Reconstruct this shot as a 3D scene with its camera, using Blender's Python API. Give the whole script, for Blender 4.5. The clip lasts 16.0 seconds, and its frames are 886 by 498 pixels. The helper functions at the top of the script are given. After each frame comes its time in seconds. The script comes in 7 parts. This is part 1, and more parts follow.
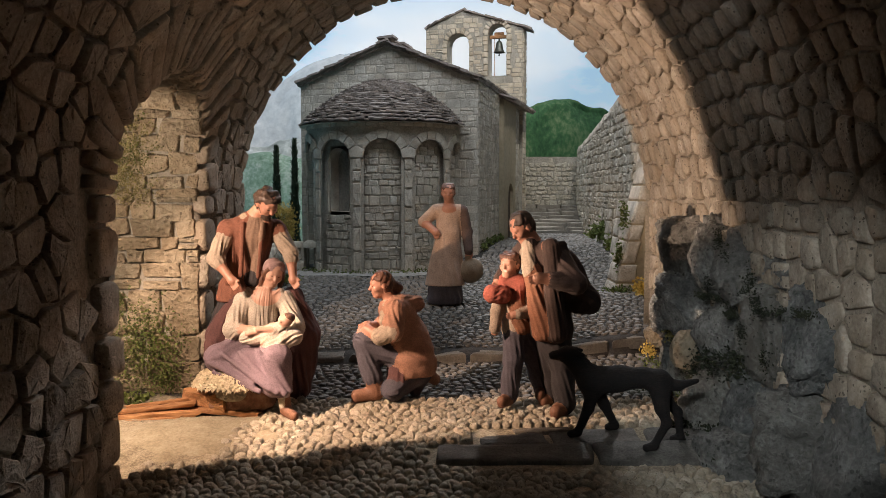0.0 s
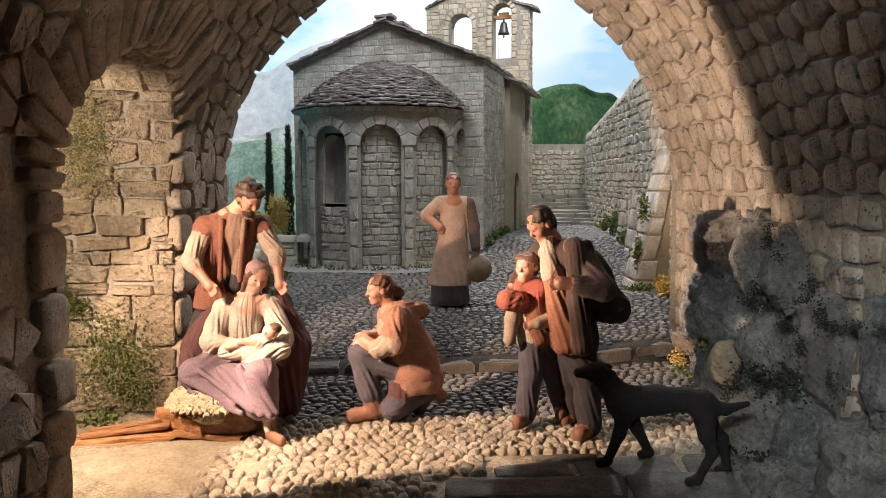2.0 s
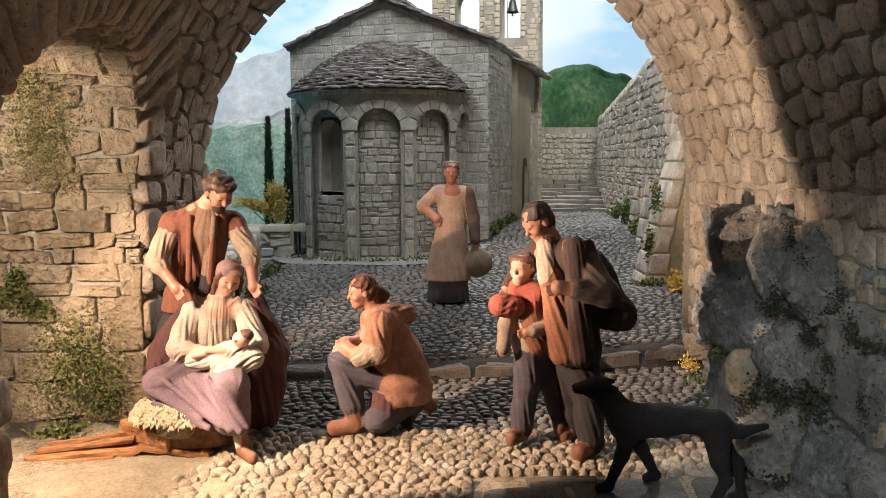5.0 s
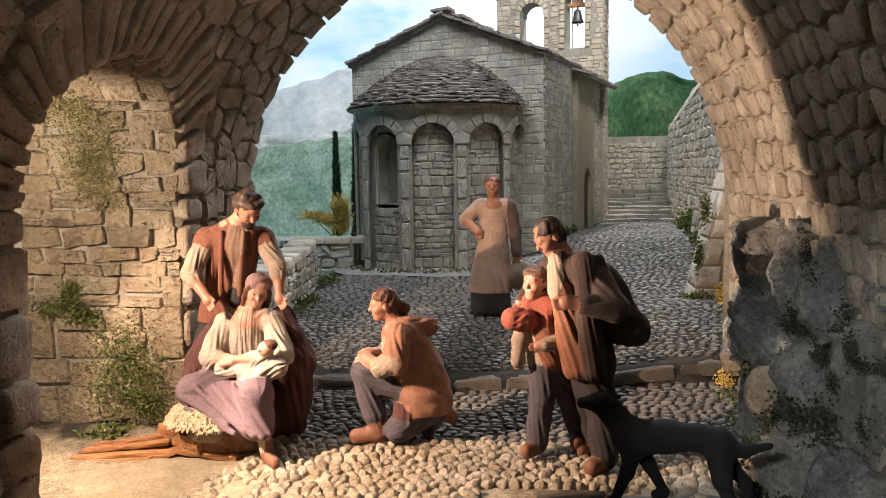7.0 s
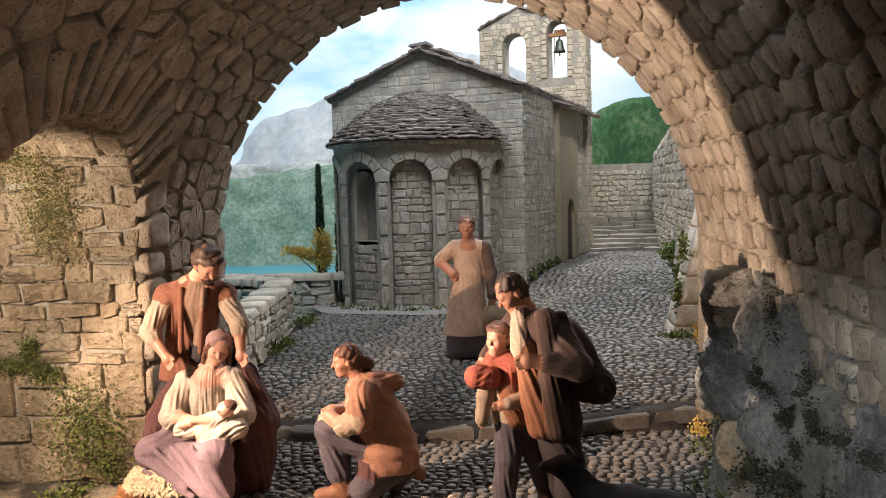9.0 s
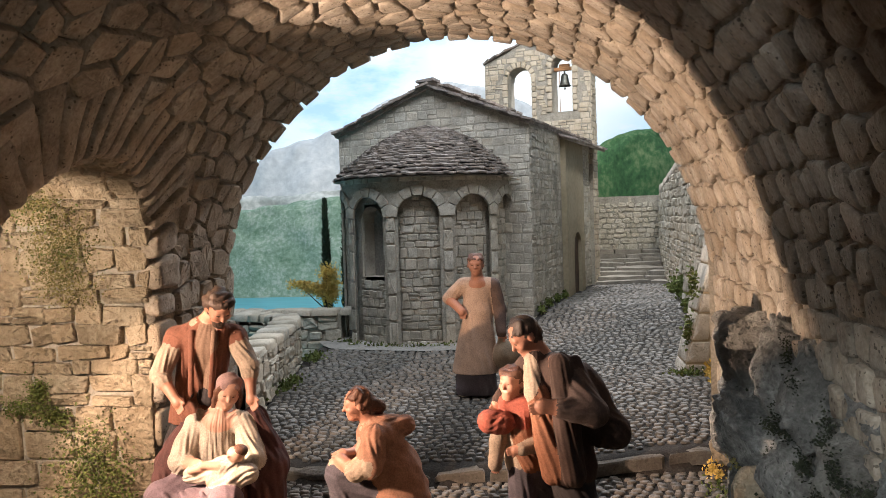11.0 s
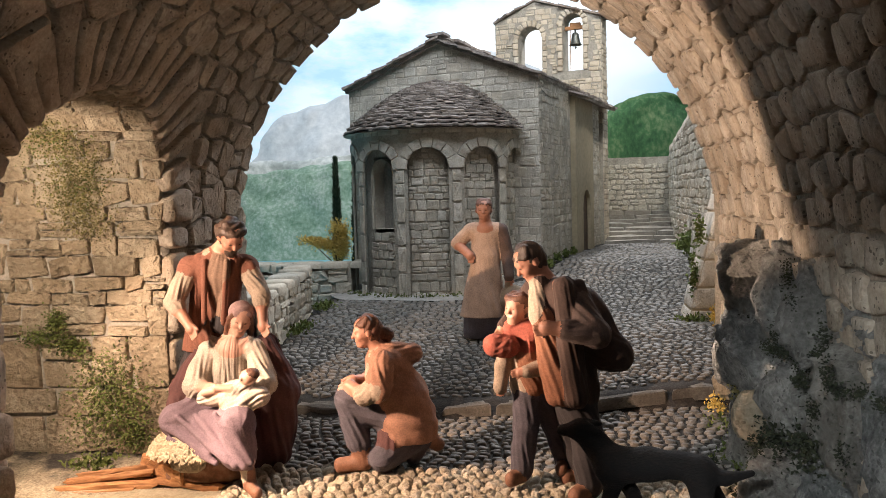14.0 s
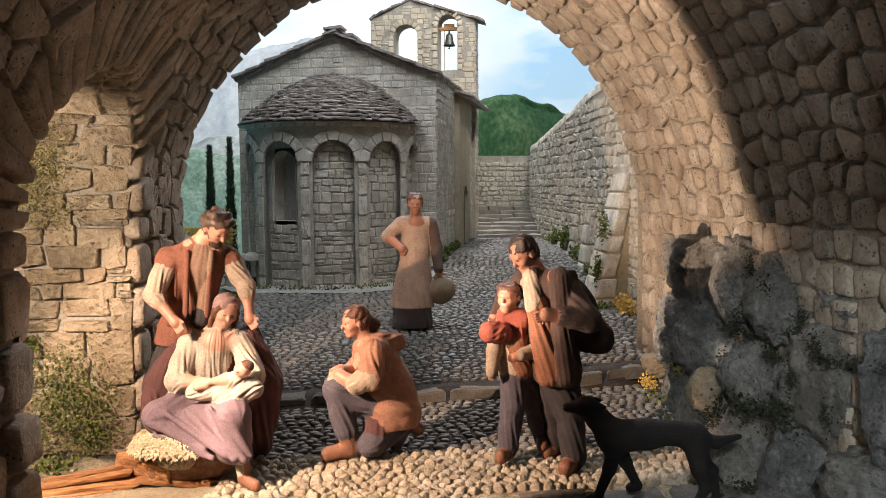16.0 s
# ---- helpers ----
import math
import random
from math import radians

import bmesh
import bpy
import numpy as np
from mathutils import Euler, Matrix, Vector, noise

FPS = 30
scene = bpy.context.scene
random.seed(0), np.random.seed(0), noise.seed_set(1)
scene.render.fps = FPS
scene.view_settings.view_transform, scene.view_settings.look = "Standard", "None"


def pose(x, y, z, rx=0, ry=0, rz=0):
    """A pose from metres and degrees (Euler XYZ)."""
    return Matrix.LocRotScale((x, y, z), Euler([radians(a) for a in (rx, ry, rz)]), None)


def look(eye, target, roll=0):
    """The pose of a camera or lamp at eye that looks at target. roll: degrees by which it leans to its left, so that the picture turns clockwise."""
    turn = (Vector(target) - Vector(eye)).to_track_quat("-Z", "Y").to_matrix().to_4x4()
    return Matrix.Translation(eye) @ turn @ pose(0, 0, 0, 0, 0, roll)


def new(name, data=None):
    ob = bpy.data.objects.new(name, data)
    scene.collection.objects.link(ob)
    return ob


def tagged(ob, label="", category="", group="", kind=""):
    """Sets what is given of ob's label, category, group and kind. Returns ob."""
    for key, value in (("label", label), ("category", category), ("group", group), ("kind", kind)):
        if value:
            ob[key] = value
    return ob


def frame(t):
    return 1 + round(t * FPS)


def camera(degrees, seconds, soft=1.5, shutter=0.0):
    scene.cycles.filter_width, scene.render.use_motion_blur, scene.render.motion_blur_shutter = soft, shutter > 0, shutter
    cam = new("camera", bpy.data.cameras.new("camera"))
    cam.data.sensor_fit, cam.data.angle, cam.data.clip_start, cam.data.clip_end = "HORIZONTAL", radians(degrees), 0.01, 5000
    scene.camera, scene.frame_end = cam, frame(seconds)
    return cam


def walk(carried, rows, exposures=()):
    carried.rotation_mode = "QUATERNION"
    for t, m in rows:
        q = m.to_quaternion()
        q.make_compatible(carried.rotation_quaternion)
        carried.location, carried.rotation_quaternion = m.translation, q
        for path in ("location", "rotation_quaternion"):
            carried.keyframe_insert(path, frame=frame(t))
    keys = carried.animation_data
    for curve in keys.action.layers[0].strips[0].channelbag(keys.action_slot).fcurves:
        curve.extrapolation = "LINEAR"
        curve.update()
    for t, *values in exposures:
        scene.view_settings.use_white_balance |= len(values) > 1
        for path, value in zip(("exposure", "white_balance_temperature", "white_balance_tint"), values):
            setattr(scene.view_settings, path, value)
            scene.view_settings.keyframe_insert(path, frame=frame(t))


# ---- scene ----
cam = camera(58.1, 16.0, soft=0.8)
METRES, EYE, TILT, LEAN, TURN = 0.75, 0.25, -4.0, 0.0, 0.0
ROWS = [
    (0.0, 0.0, 0.0, 0.0, 0.0, 0.0, -0.0),
    (0.5, -0.0037, 0.0437, 0.0091, -0.02, -0.53, 0.06),
    (1.0, -0.002, 0.0892, 0.0222, -0.05, -0.65, 0.14),
    (1.5, -0.0049, 0.1405, 0.0198, -0.1, -0.64, 0.17),
    (2.0, -0.0127, 0.1782, 0.0191, -0.06, -0.85, 0.19),
    (2.5, -0.0137, 0.214, 0.0174, -0.02, -1.3, 0.2),
    (3.0, -0.0204, 0.2421, 0.0195, 0.12, -1.66, 0.15),
    (3.5, -0.0174, 0.2735, 0.0285, 0.26, -1.91, 0.12),
    (6.0, 0.0731, 0.2937, 0.0446, 3.84, -2.21, 0.32),
    (6.5, 0.0999, 0.2866, 0.0386, 6.73, -1.9, 0.21),
    (7.0, 0.1421, 0.2751, 0.0519, 7.67, -1.52, 0.39),
    (7.5, 0.16, 0.2663, 0.0758, 7.78, -0.99, 0.82),
    (8.0, 0.1673, 0.2712, 0.0867, 7.73, -0.56, 0.88),
    (8.5, 0.187, 0.2888, 0.0968, 7.61, -0.32, 1.1),
    (9.0, 0.1917, 0.3043, 0.1048, 7.49, -0.21, 1.18),
    (9.5, 0.1832, 0.3061, 0.1144, 7.49, 0.01, 1.22),
    (10.0, 0.1786, 0.3056, 0.1308, 7.49, 0.82, 1.23),
    (12.5, 0.1832, 0.3084, 0.1003, 8.31, 2.08, 1.32),
    (13.0, 0.19, 0.3088, 0.0858, 8.47, 0.82, 1.28),
    (13.5, 0.1835, 0.2961, 0.0703, 8.57, 0.34, 1.22),
    (14.0, 0.1857, 0.2869, 0.0571, 8.5, 0.07, 1.05),
    (14.5, 0.1906, 0.2749, 0.0386, 7.27, 0.01, 0.88),
    (15.0, 0.1131, 0.2313, 0.0343, 5.25, -0.27, 0.65),
    (15.5, -0.0379, 0.2032, 0.0536, 1.36, -0.48, 0.47),
    (16.0, -0.0899, 0.2231, 0.06, -5.18, -0.61, 0.66),
]
walk(cam, [(t, pose(0, 0, EYE, TILT, LEAN, TURN) @ pose(METRES * x, METRES * y, METRES * z, 90 + pitch, roll, yaw)) for t, x, y, z, yaw, pitch, roll in ROWS],
     exposures=((0.0, -0.54), (1.0, -0.42), (1.6, -0.06), (2.2, -0.02), (6.5, -0.08), (8.0, 0.02), (14.5, 0.02), (16.0, -0.06)))

# ---- world and lights ----
world = bpy.data.worlds.new("world")
scene.world = world
world.use_nodes = True
WN = world.node_tree
sky_tex = WN.nodes.new("ShaderNodeTexSky")
sky_tex.sky_type = "NISHITA"
sky_tex.sun_disc = False
sky_tex.sun_elevation, sky_tex.sun_rotation = radians(50), radians(150)
WN.links.new(sky_tex.outputs["Color"], WN.nodes["Background"].inputs["Color"])
WN.nodes["Background"].inputs["Strength"].default_value = 0.02


def spot(name, eye, target, watts, colour, size, cone, blend=0.3):
    lamp = bpy.data.lights.new(name, "SPOT")
    lamp.energy, lamp.color, lamp.shadow_soft_size = watts, colour, size
    lamp.spot_size, lamp.spot_blend = radians(cone), blend
    ob = new(name, lamp)
    ob.matrix_world = look(eye, target)
    return ob


def area(name, eye, target, watts, colour, sx, sy, spread=180):
    lamp = bpy.data.lights.new(name, "AREA")
    lamp.energy, lamp.color, lamp.shape, lamp.size, lamp.size_y = watts, colour, "RECTANGLE", sx, sy
    lamp.spread = radians(spread)
    ob = new(name, lamp)
    ob.matrix_world = look(eye, target)
    return ob


# a warm lamp hidden behind the near jamb of the side arch, day lamps over the square, added fills under the vault
LAMP = Vector((-0.45, 0.833, 0.285))
VAULT_LAMP = Vector((-0.45, 0.833, 0.215))


def ray(az, el):
    return Vector((math.cos(radians(az)) * math.cos(radians(el)), math.sin(radians(az)) * math.cos(radians(el)), math.sin(radians(el))))


spot("arch_lamp", LAMP, LAMP + ray(43, -42), 12.5, (1.0, 0.69, 0.505), 0.0025, 88, 0.3)
spot("floor_lamp", LAMP, LAMP + ray(22, -34), 27.5, (1.0, 0.69, 0.505), 0.0025, 50, 0.5)
spot("vault_spot", VAULT_LAMP, VAULT_LAMP + ray(24, 17), 46.0, (1.0, 0.74, 0.57), 0.0025, 60, 0.3)
spot("lane_spot", LAMP, LAMP + ray(57.6, -5), 15.0, (1.0, 0.7, 0.48), 0.0025, 16, 0.9)
spot("jamb_lamp", (-0.49, 0.87, 0.3), (-0.58, 1.155, 0.15), 6.4, (1.0, 0.78, 0.61), 0.012, 146, 0.4)
area("square_lamp", (0.0, 1.52, 1.4), (0.0, 2.3, 0.3), 21.0, (0.83, 0.9, 1.0), 1.2, 0.5)
spot("sun_lamp", (0.35, 3.05, 1.62), (0.1, 1.8, 0.05), 115.0, (0.94, 0.94, 0.98), 0.05, 70, 0.5)
spot("bell_lamp", (0.55, 1.75, 1.5), (0.05, 2.75, 0.75), 60.0, (1.0, 0.95, 0.88), 0.06, 50, 0.6)
area("backdrop_lamp", (-0.1, 3.3, 2.0), (-0.1, 4.1, 0.4), 26.0, (0.97, 0.98, 1.0), 2.6, 0.3)
# unseen fill added under the crown to brighten the boulders and wall
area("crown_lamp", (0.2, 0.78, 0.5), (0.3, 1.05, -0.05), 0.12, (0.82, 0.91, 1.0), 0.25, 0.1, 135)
# weak unseen fills added on the viewers' side to reach in under the vault
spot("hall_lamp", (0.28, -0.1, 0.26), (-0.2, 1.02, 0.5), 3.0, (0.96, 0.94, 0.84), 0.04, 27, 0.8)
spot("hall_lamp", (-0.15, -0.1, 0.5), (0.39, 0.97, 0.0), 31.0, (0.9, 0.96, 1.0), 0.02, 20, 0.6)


# ---- materials ----
def material(name, rough=0.8, metal=0.0):
    m = bpy.data.materials.new(name)
    m.use_nodes = True
    b = m.node_tree.nodes["Principled BSDF"]
    b.inputs["Roughness"].default_value, b.inputs["Metallic"].default_value = rough, metal
    return m, m.node_tree, b


def add(nt, kind, **values):
    n = nt.nodes.new(kind)
    for k, v in values.items():
        n.inputs[k.replace("_", " ")].default_value = v
    return n


def ramp(nt, fac, stops):
    r = nt.nodes.new("ShaderNodeValToRGB")
    while len(r.color_ramp.elements) < len(stops):
        r.color_ramp.elements.new(0.5)
    for e, (p, c) in zip(r.color_ramp.elements, stops):
        e.position, e.color = p, (*c, 1)
    nt.links.new(fac, r.inputs["Fac"])
    return r.outputs["Color"]


def mix(nt, fac, a, b, mode="MIX"):
    n = nt.nodes.new("ShaderNodeMix")
    n.data_type, n.blend_type = "RGBA", mode
    for sock, v in ((n.inputs[0], fac), (n.inputs[6], a), (n.inputs[7], b)):
        if isinstance(v, (int, float)):
            sock.default_value = v
        elif isinstance(v, tuple):
            sock.default_value = (*v, 1)
        else:
            nt.links.new(v, sock)
    return n.outputs[2]


def mth(nt, op, a, b=0.0, c=0.0):
    n = nt.nodes.new("ShaderNodeMath")
    n.operation = op
    for sock, v in zip(n.inputs, (a, b, c)):
        if isinstance(v, (int, float)):
            sock.default_value = v
        else:
            nt.links.new(v, sock)
    return n.outputs[0]


def noise_of(nt, scale, detail=4.0, rough=0.55, stretch=(1, 1, 1)):
    co = nt.nodes.new("ShaderNodeTexCoord")
    mp = nt.nodes.new("ShaderNodeMapping")
    mp.inputs["Scale"].default_value = stretch
    nt.links.new(co.outputs["Object"], mp.inputs["Vector"])
    n = add(nt, "ShaderNodeTexNoise", Scale=scale, Detail=detail, Roughness=rough)
    nt.links.new(mp.outputs["Vector"], n.inputs["Vector"])
    return n.outputs["Fac"]


def bump(nt, bsdf, height, strength, dist):
    n = add(nt, "ShaderNodeBump", Strength=strength, Distance=dist)
    nt.links.new(height, n.inputs["Height"])
    nt.links.new(n.outputs["Normal"], bsdf.inputs["Normal"])


def stone(name, dark, mid, light, vary=0.35, grain=220.0, pits=0.5, stain=None, rough=0.9, depth=0.0015):
    """Stone with grain, small pits and a tone of its own for each piece."""
    m, nt, b = material(name, rough)
    info = nt.nodes.new("ShaderNodeObjectInfo")
    geo = nt.nodes.new("ShaderNodeNewGeometry")
    own = mth(nt, "FRACT", mth(nt, "ADD", info.outputs["Random"], geo.outputs["Random Per Island"]))
    coarse = noise_of(nt, grain * 0.12, 3)
    fine = noise_of(nt, grain, 5, 0.65)
    f = mth(nt, "ADD", mth(nt, "MULTIPLY", coarse, 0.55), mth(nt, "MULTIPLY", fine, 0.45))
    col = ramp(nt, f, ((0.37, dark), (0.5, mid), (0.63, light)))
    col = mix(nt, mth(nt, "MULTIPLY", own, vary), col, mid, "MULTIPLY")
    warm = mth(nt, "FRACT", mth(nt, "MULTIPLY", own, 7.31))
    col = mix(nt, mth(nt, "MULTIPLY", warm, 0.25), col, (light[0], light[1] * 0.86, light[2] * 0.7))
    vor = add(nt, "ShaderNodeTexVoronoi", Scale=grain * 0.9)
    co = nt.nodes.new("ShaderNodeTexCoord")
    nt.links.new(co.outputs["Object"], vor.inputs["Vector"])
    sel = noise_of(nt, grain * 0.35, 2)
    pit = mth(nt, "MULTIPLY", mth(nt, "LESS_THAN", vor.outputs["Distance"], 0.3), mth(nt, "GREATER_THAN", sel, 0.56))
    col = mix(nt, mth(nt, "MULTIPLY", pit, pits), col, (dark[0] * 0.45, dark[1] * 0.42, dark[2] * 0.4))
    if stain:
        s = ramp(nt, noise_of(nt, grain * 0.05, 4, 0.6), ((0.5, (0, 0, 0)), (0.66, (1, 1, 1))))
        col = mix(nt, mth(nt, "MULTIPLY", s, 0.7), col, stain)
    nt.links.new(col, b.inputs["Base Color"])
    h = mth(nt, "SUBTRACT", mth(nt, "ADD", fine, mth(nt, "MULTIPLY", coarse, 1.2)), mth(nt, "MULTIPLY", pit, pits))
    bump(nt, b, h, 1.0, depth)
    return m


def plain(name, colours, scale=150.0, rough=0.8, strength=0.5, depth=0.001, stretch=(1, 1, 1), metal=0.0):
    """A surface that varies between colours by two scales of noise."""
    m, nt, b = material(name, rough, metal)
    f = mth(nt, "ADD", mth(nt, "MULTIPLY", noise_of(nt, scale, 5, 0.6, stretch), 0.6), mth(nt, "MULTIPLY", noise_of(nt, scale * 0.15, 3, 0.5, stretch), 0.4))
    n = len(colours)
    col = ramp(nt, f, [(0.34 + 0.32 * i / max(1, n - 1), c) for i, c in enumerate(colours)])
    info = nt.nodes.new("ShaderNodeObjectInfo")
    geo = nt.nodes.new("ShaderNodeNewGeometry")
    own = mth(nt, "FRACT", mth(nt, "ADD", info.outputs["Random"], geo.outputs["Random Per Island"]))
    col = mix(nt, mth(nt, "MULTIPLY", own, 0.3), col, colours[0])
    nt.links.new(col, b.inputs["Base Color"])
    bump(nt, b, f, strength, depth)
    return m


VAULT = stone("vault_stone", (0.22, 0.185, 0.14), (0.37, 0.318, 0.255), (0.53, 0.47, 0.385), 0.5, 230, 0.8, depth=0.003)
JAMB = stone("jamb_stone", (0.19, 0.15, 0.1), (0.35, 0.295, 0.21), (0.53, 0.465, 0.355), 0.45, 120, 0.5, stain=(0.2, 0.15, 0.09), depth=0.012)
MORTAR = plain("mortar", ((0.17, 0.142, 0.11), (0.31, 0.265, 0.207), (0.44, 0.38, 0.305)), 260, 0.95, 1.0, 0.003)
MORTAR_LIGHT = plain("pale_mortar", ((0.2, 0.182, 0.148), (0.34, 0.312, 0.26), (0.46, 0.425, 0.36)), 260, 0.95, 1.0, 0.003)
BOULDER = stone("boulder_stone", (0.09, 0.095, 0.095), (0.22, 0.225, 0.215), (0.44, 0.44, 0.42), 0.3, 170, 0.5, depth=0.012)
CHAPEL = stone("chapel_stone", (0.31, 0.29, 0.245), (0.46, 0.43, 0.37), (0.6, 0.565, 0.49), 0.45, 300, 0.35, stain=(0.24, 0.225, 0.185), depth=0.0015)
TOWER = stone("tower_stone", (0.36, 0.315, 0.245), (0.5, 0.44, 0.35), (0.62, 0.56, 0.46), 0.35, 320, 0.25, depth=0.0008)
CUT = stone("cut_stone", (0.3, 0.277, 0.232), (0.42, 0.392, 0.335), (0.53, 0.497, 0.43), 0.25, 300, 0.3, stain=(0.25, 0.23, 0.19), depth=0.001)
GARDEN = stone("garden_wall_stone", (0.34, 0.315, 0.255), (0.49, 0.455, 0.38), (0.6, 0.565, 0.485), 0.35, 320, 0.3, depth=0.0008)
# paler than COBBLE: lamplight on the floor is partly put in the colour
LIT_PALE_COBBLE = stone("lit_pale_cobble_stone", (0.25, 0.215, 0.165), (0.45, 0.4, 0.315), (0.62, 0.57, 0.475), 0.5, 330, 0.6, rough=0.85, depth=0.0035)
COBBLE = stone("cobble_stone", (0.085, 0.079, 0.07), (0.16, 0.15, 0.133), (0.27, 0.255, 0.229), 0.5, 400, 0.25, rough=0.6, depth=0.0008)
SLAB = stone("slab_stone", (0.15, 0.138, 0.118), (0.235, 0.217, 0.186), (0.34, 0.316, 0.272), 0.3, 260, 0.3, depth=0.001)
SLATE = stone("slate", (0.12, 0.1, 0.09), (0.235, 0.205, 0.185), (0.4, 0.36, 0.325), 0.6, 300, 0.3, rough=0.8, depth=0.001)
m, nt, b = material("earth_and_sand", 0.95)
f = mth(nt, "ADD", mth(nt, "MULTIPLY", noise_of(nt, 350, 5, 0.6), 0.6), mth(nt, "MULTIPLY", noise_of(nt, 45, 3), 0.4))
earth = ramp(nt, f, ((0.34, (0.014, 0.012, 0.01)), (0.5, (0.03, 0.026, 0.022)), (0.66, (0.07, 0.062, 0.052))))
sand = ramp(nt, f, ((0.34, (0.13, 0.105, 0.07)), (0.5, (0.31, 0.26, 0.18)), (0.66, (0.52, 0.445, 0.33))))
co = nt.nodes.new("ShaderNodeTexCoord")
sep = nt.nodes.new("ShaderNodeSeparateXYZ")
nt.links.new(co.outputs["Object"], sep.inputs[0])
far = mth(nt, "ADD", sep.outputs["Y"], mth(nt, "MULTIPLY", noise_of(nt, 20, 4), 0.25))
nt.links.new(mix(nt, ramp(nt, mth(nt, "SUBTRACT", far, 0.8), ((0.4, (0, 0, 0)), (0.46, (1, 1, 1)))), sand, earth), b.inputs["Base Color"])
bump(nt, b, f, 1.0, 0.002)
EARTH = m
SAND = plain("pale_sand", ((0.24, 0.195, 0.13), (0.38, 0.325, 0.225), (0.5, 0.44, 0.325)), 260, 0.95, 1.0, 0.0025)
PLASTER = plain("tan_plaster", ((0.24, 0.2, 0.13), (0.33, 0.275, 0.185), (0.4, 0.34, 0.24)), 90, 0.9, 0.4, 0.0008)
WOOD = plain("old_wood", ((0.13, 0.05, 0.018), (0.38, 0.18, 0.07), (0.56, 0.3, 0.13)), 260, 0.75, 1.0, 0.003, (0.14, 1, 1))
DARKWOOD = plain("dark_wood", ((0.03, 0.018, 0.01), (0.08, 0.045, 0.025), (0.13, 0.075, 0.04)), 200, 0.7, 0.6, 0.0008)
BRONZE = plain("bell_bronze", ((0.05, 0.055, 0.05), (0.12, 0.125, 0.11), (0.2, 0.2, 0.17)), 250, 0.45, 0.4, 0.0004, metal=0.6)
LEAF = plain("leaf_green", ((0.05, 0.075, 0.014), (0.11, 0.14, 0.03), (0.2, 0.22, 0.06)), 300, 0.8, 0.2)
DRYLEAF = plain("leaf_dry", ((0.12, 0.115, 0.04), (0.23, 0.205, 0.075), (0.36, 0.31, 0.14)), 300, 0.8, 0.2)
GOLDLEAF = plain("leaf_gold", ((0.48, 0.31, 0.06), (0.7, 0.5, 0.13), (0.82, 0.66, 0.24)), 300, 0.8, 0.2)
CYPRESS = plain("cypress_green", ((0.012, 0.022, 0.01), (0.03, 0.05, 0.022), (0.055, 0.08, 0.035)), 300, 0.85, 0.3)
ROOM = plain("dark_room_wall", ((0.02, 0.02, 0.02), (0.03, 0.03, 0.03)), 20, 0.95, 0.1)


# ---- building blocks ----
def part(name, data, mat, parent=None, label="", kind=""):
    """Links (verts, faces), a bmesh or a mesh as one object."""
    if isinstance(data, bmesh.types.BMesh):
        me = bpy.data.meshes.new(name)
        data.to_mesh(me)
        data.free()
    elif isinstance(data, tuple):
        me = bpy.data.meshes.new(name)
        me.from_pydata(data[0], [], data[1])
    else:
        me = data
    if mat is not None and not me.materials:
        for q in (mat if isinstance(mat, (list, tuple)) else (mat,)):
            me.materials.append(q)
    ob = new(name, me)
    ob.parent = parent
    return tagged(ob, label=label, kind=kind)


def smooth(ob, on=True):
    ob.data.polygons.foreach_set("use_smooth", [on] * len(ob.data.polygons))
    return ob


def empty(name, m=None, **tags):
    ob = new(name)
    ob.empty_display_size = 0.02
    if m is not None:
        ob.matrix_world = m
    return tagged(ob, **tags)


def box(x0, x1, y0, y1, z0, z1):
    v = [(x, y, z) for z in (z0, z1) for y in (y0, y1) for x in (x0, x1)]
    return v, [(0, 2, 3, 1), (4, 5, 7, 6), (0, 1, 5, 4), (2, 6, 7, 3), (0, 4, 6, 2), (1, 3, 7, 5)]


def join(parts):
    v, f = [], []
    for a, b in parts:
        n = len(v)
        v.extend(a)
        f.extend(tuple(i + n for i in q) for q in b)
    return v, f


def grid(P, us, vs, drop=None):
    """A sheet over the values us and vs of a place function P(u, v, h)."""
    v = [tuple(P(a, b, 0.0)) for b in vs for a in us]
    n = len(us)
    f = []
    for j in range(len(vs) - 1):
        for i in range(n - 1):
            if drop and drop((us[i] + us[i + 1]) / 2, (vs[j] + vs[j + 1]) / 2):
                continue
            f.append((j * n + i, j * n + i + 1, (j + 1) * n + i + 1, (j + 1) * n + i))
    return v, f


def span(a, b, step):
    n = max(2, int(math.ceil(abs(b - a) / step)) + 1)
    return [a + (b - a) * i / (n - 1) for i in range(n)]


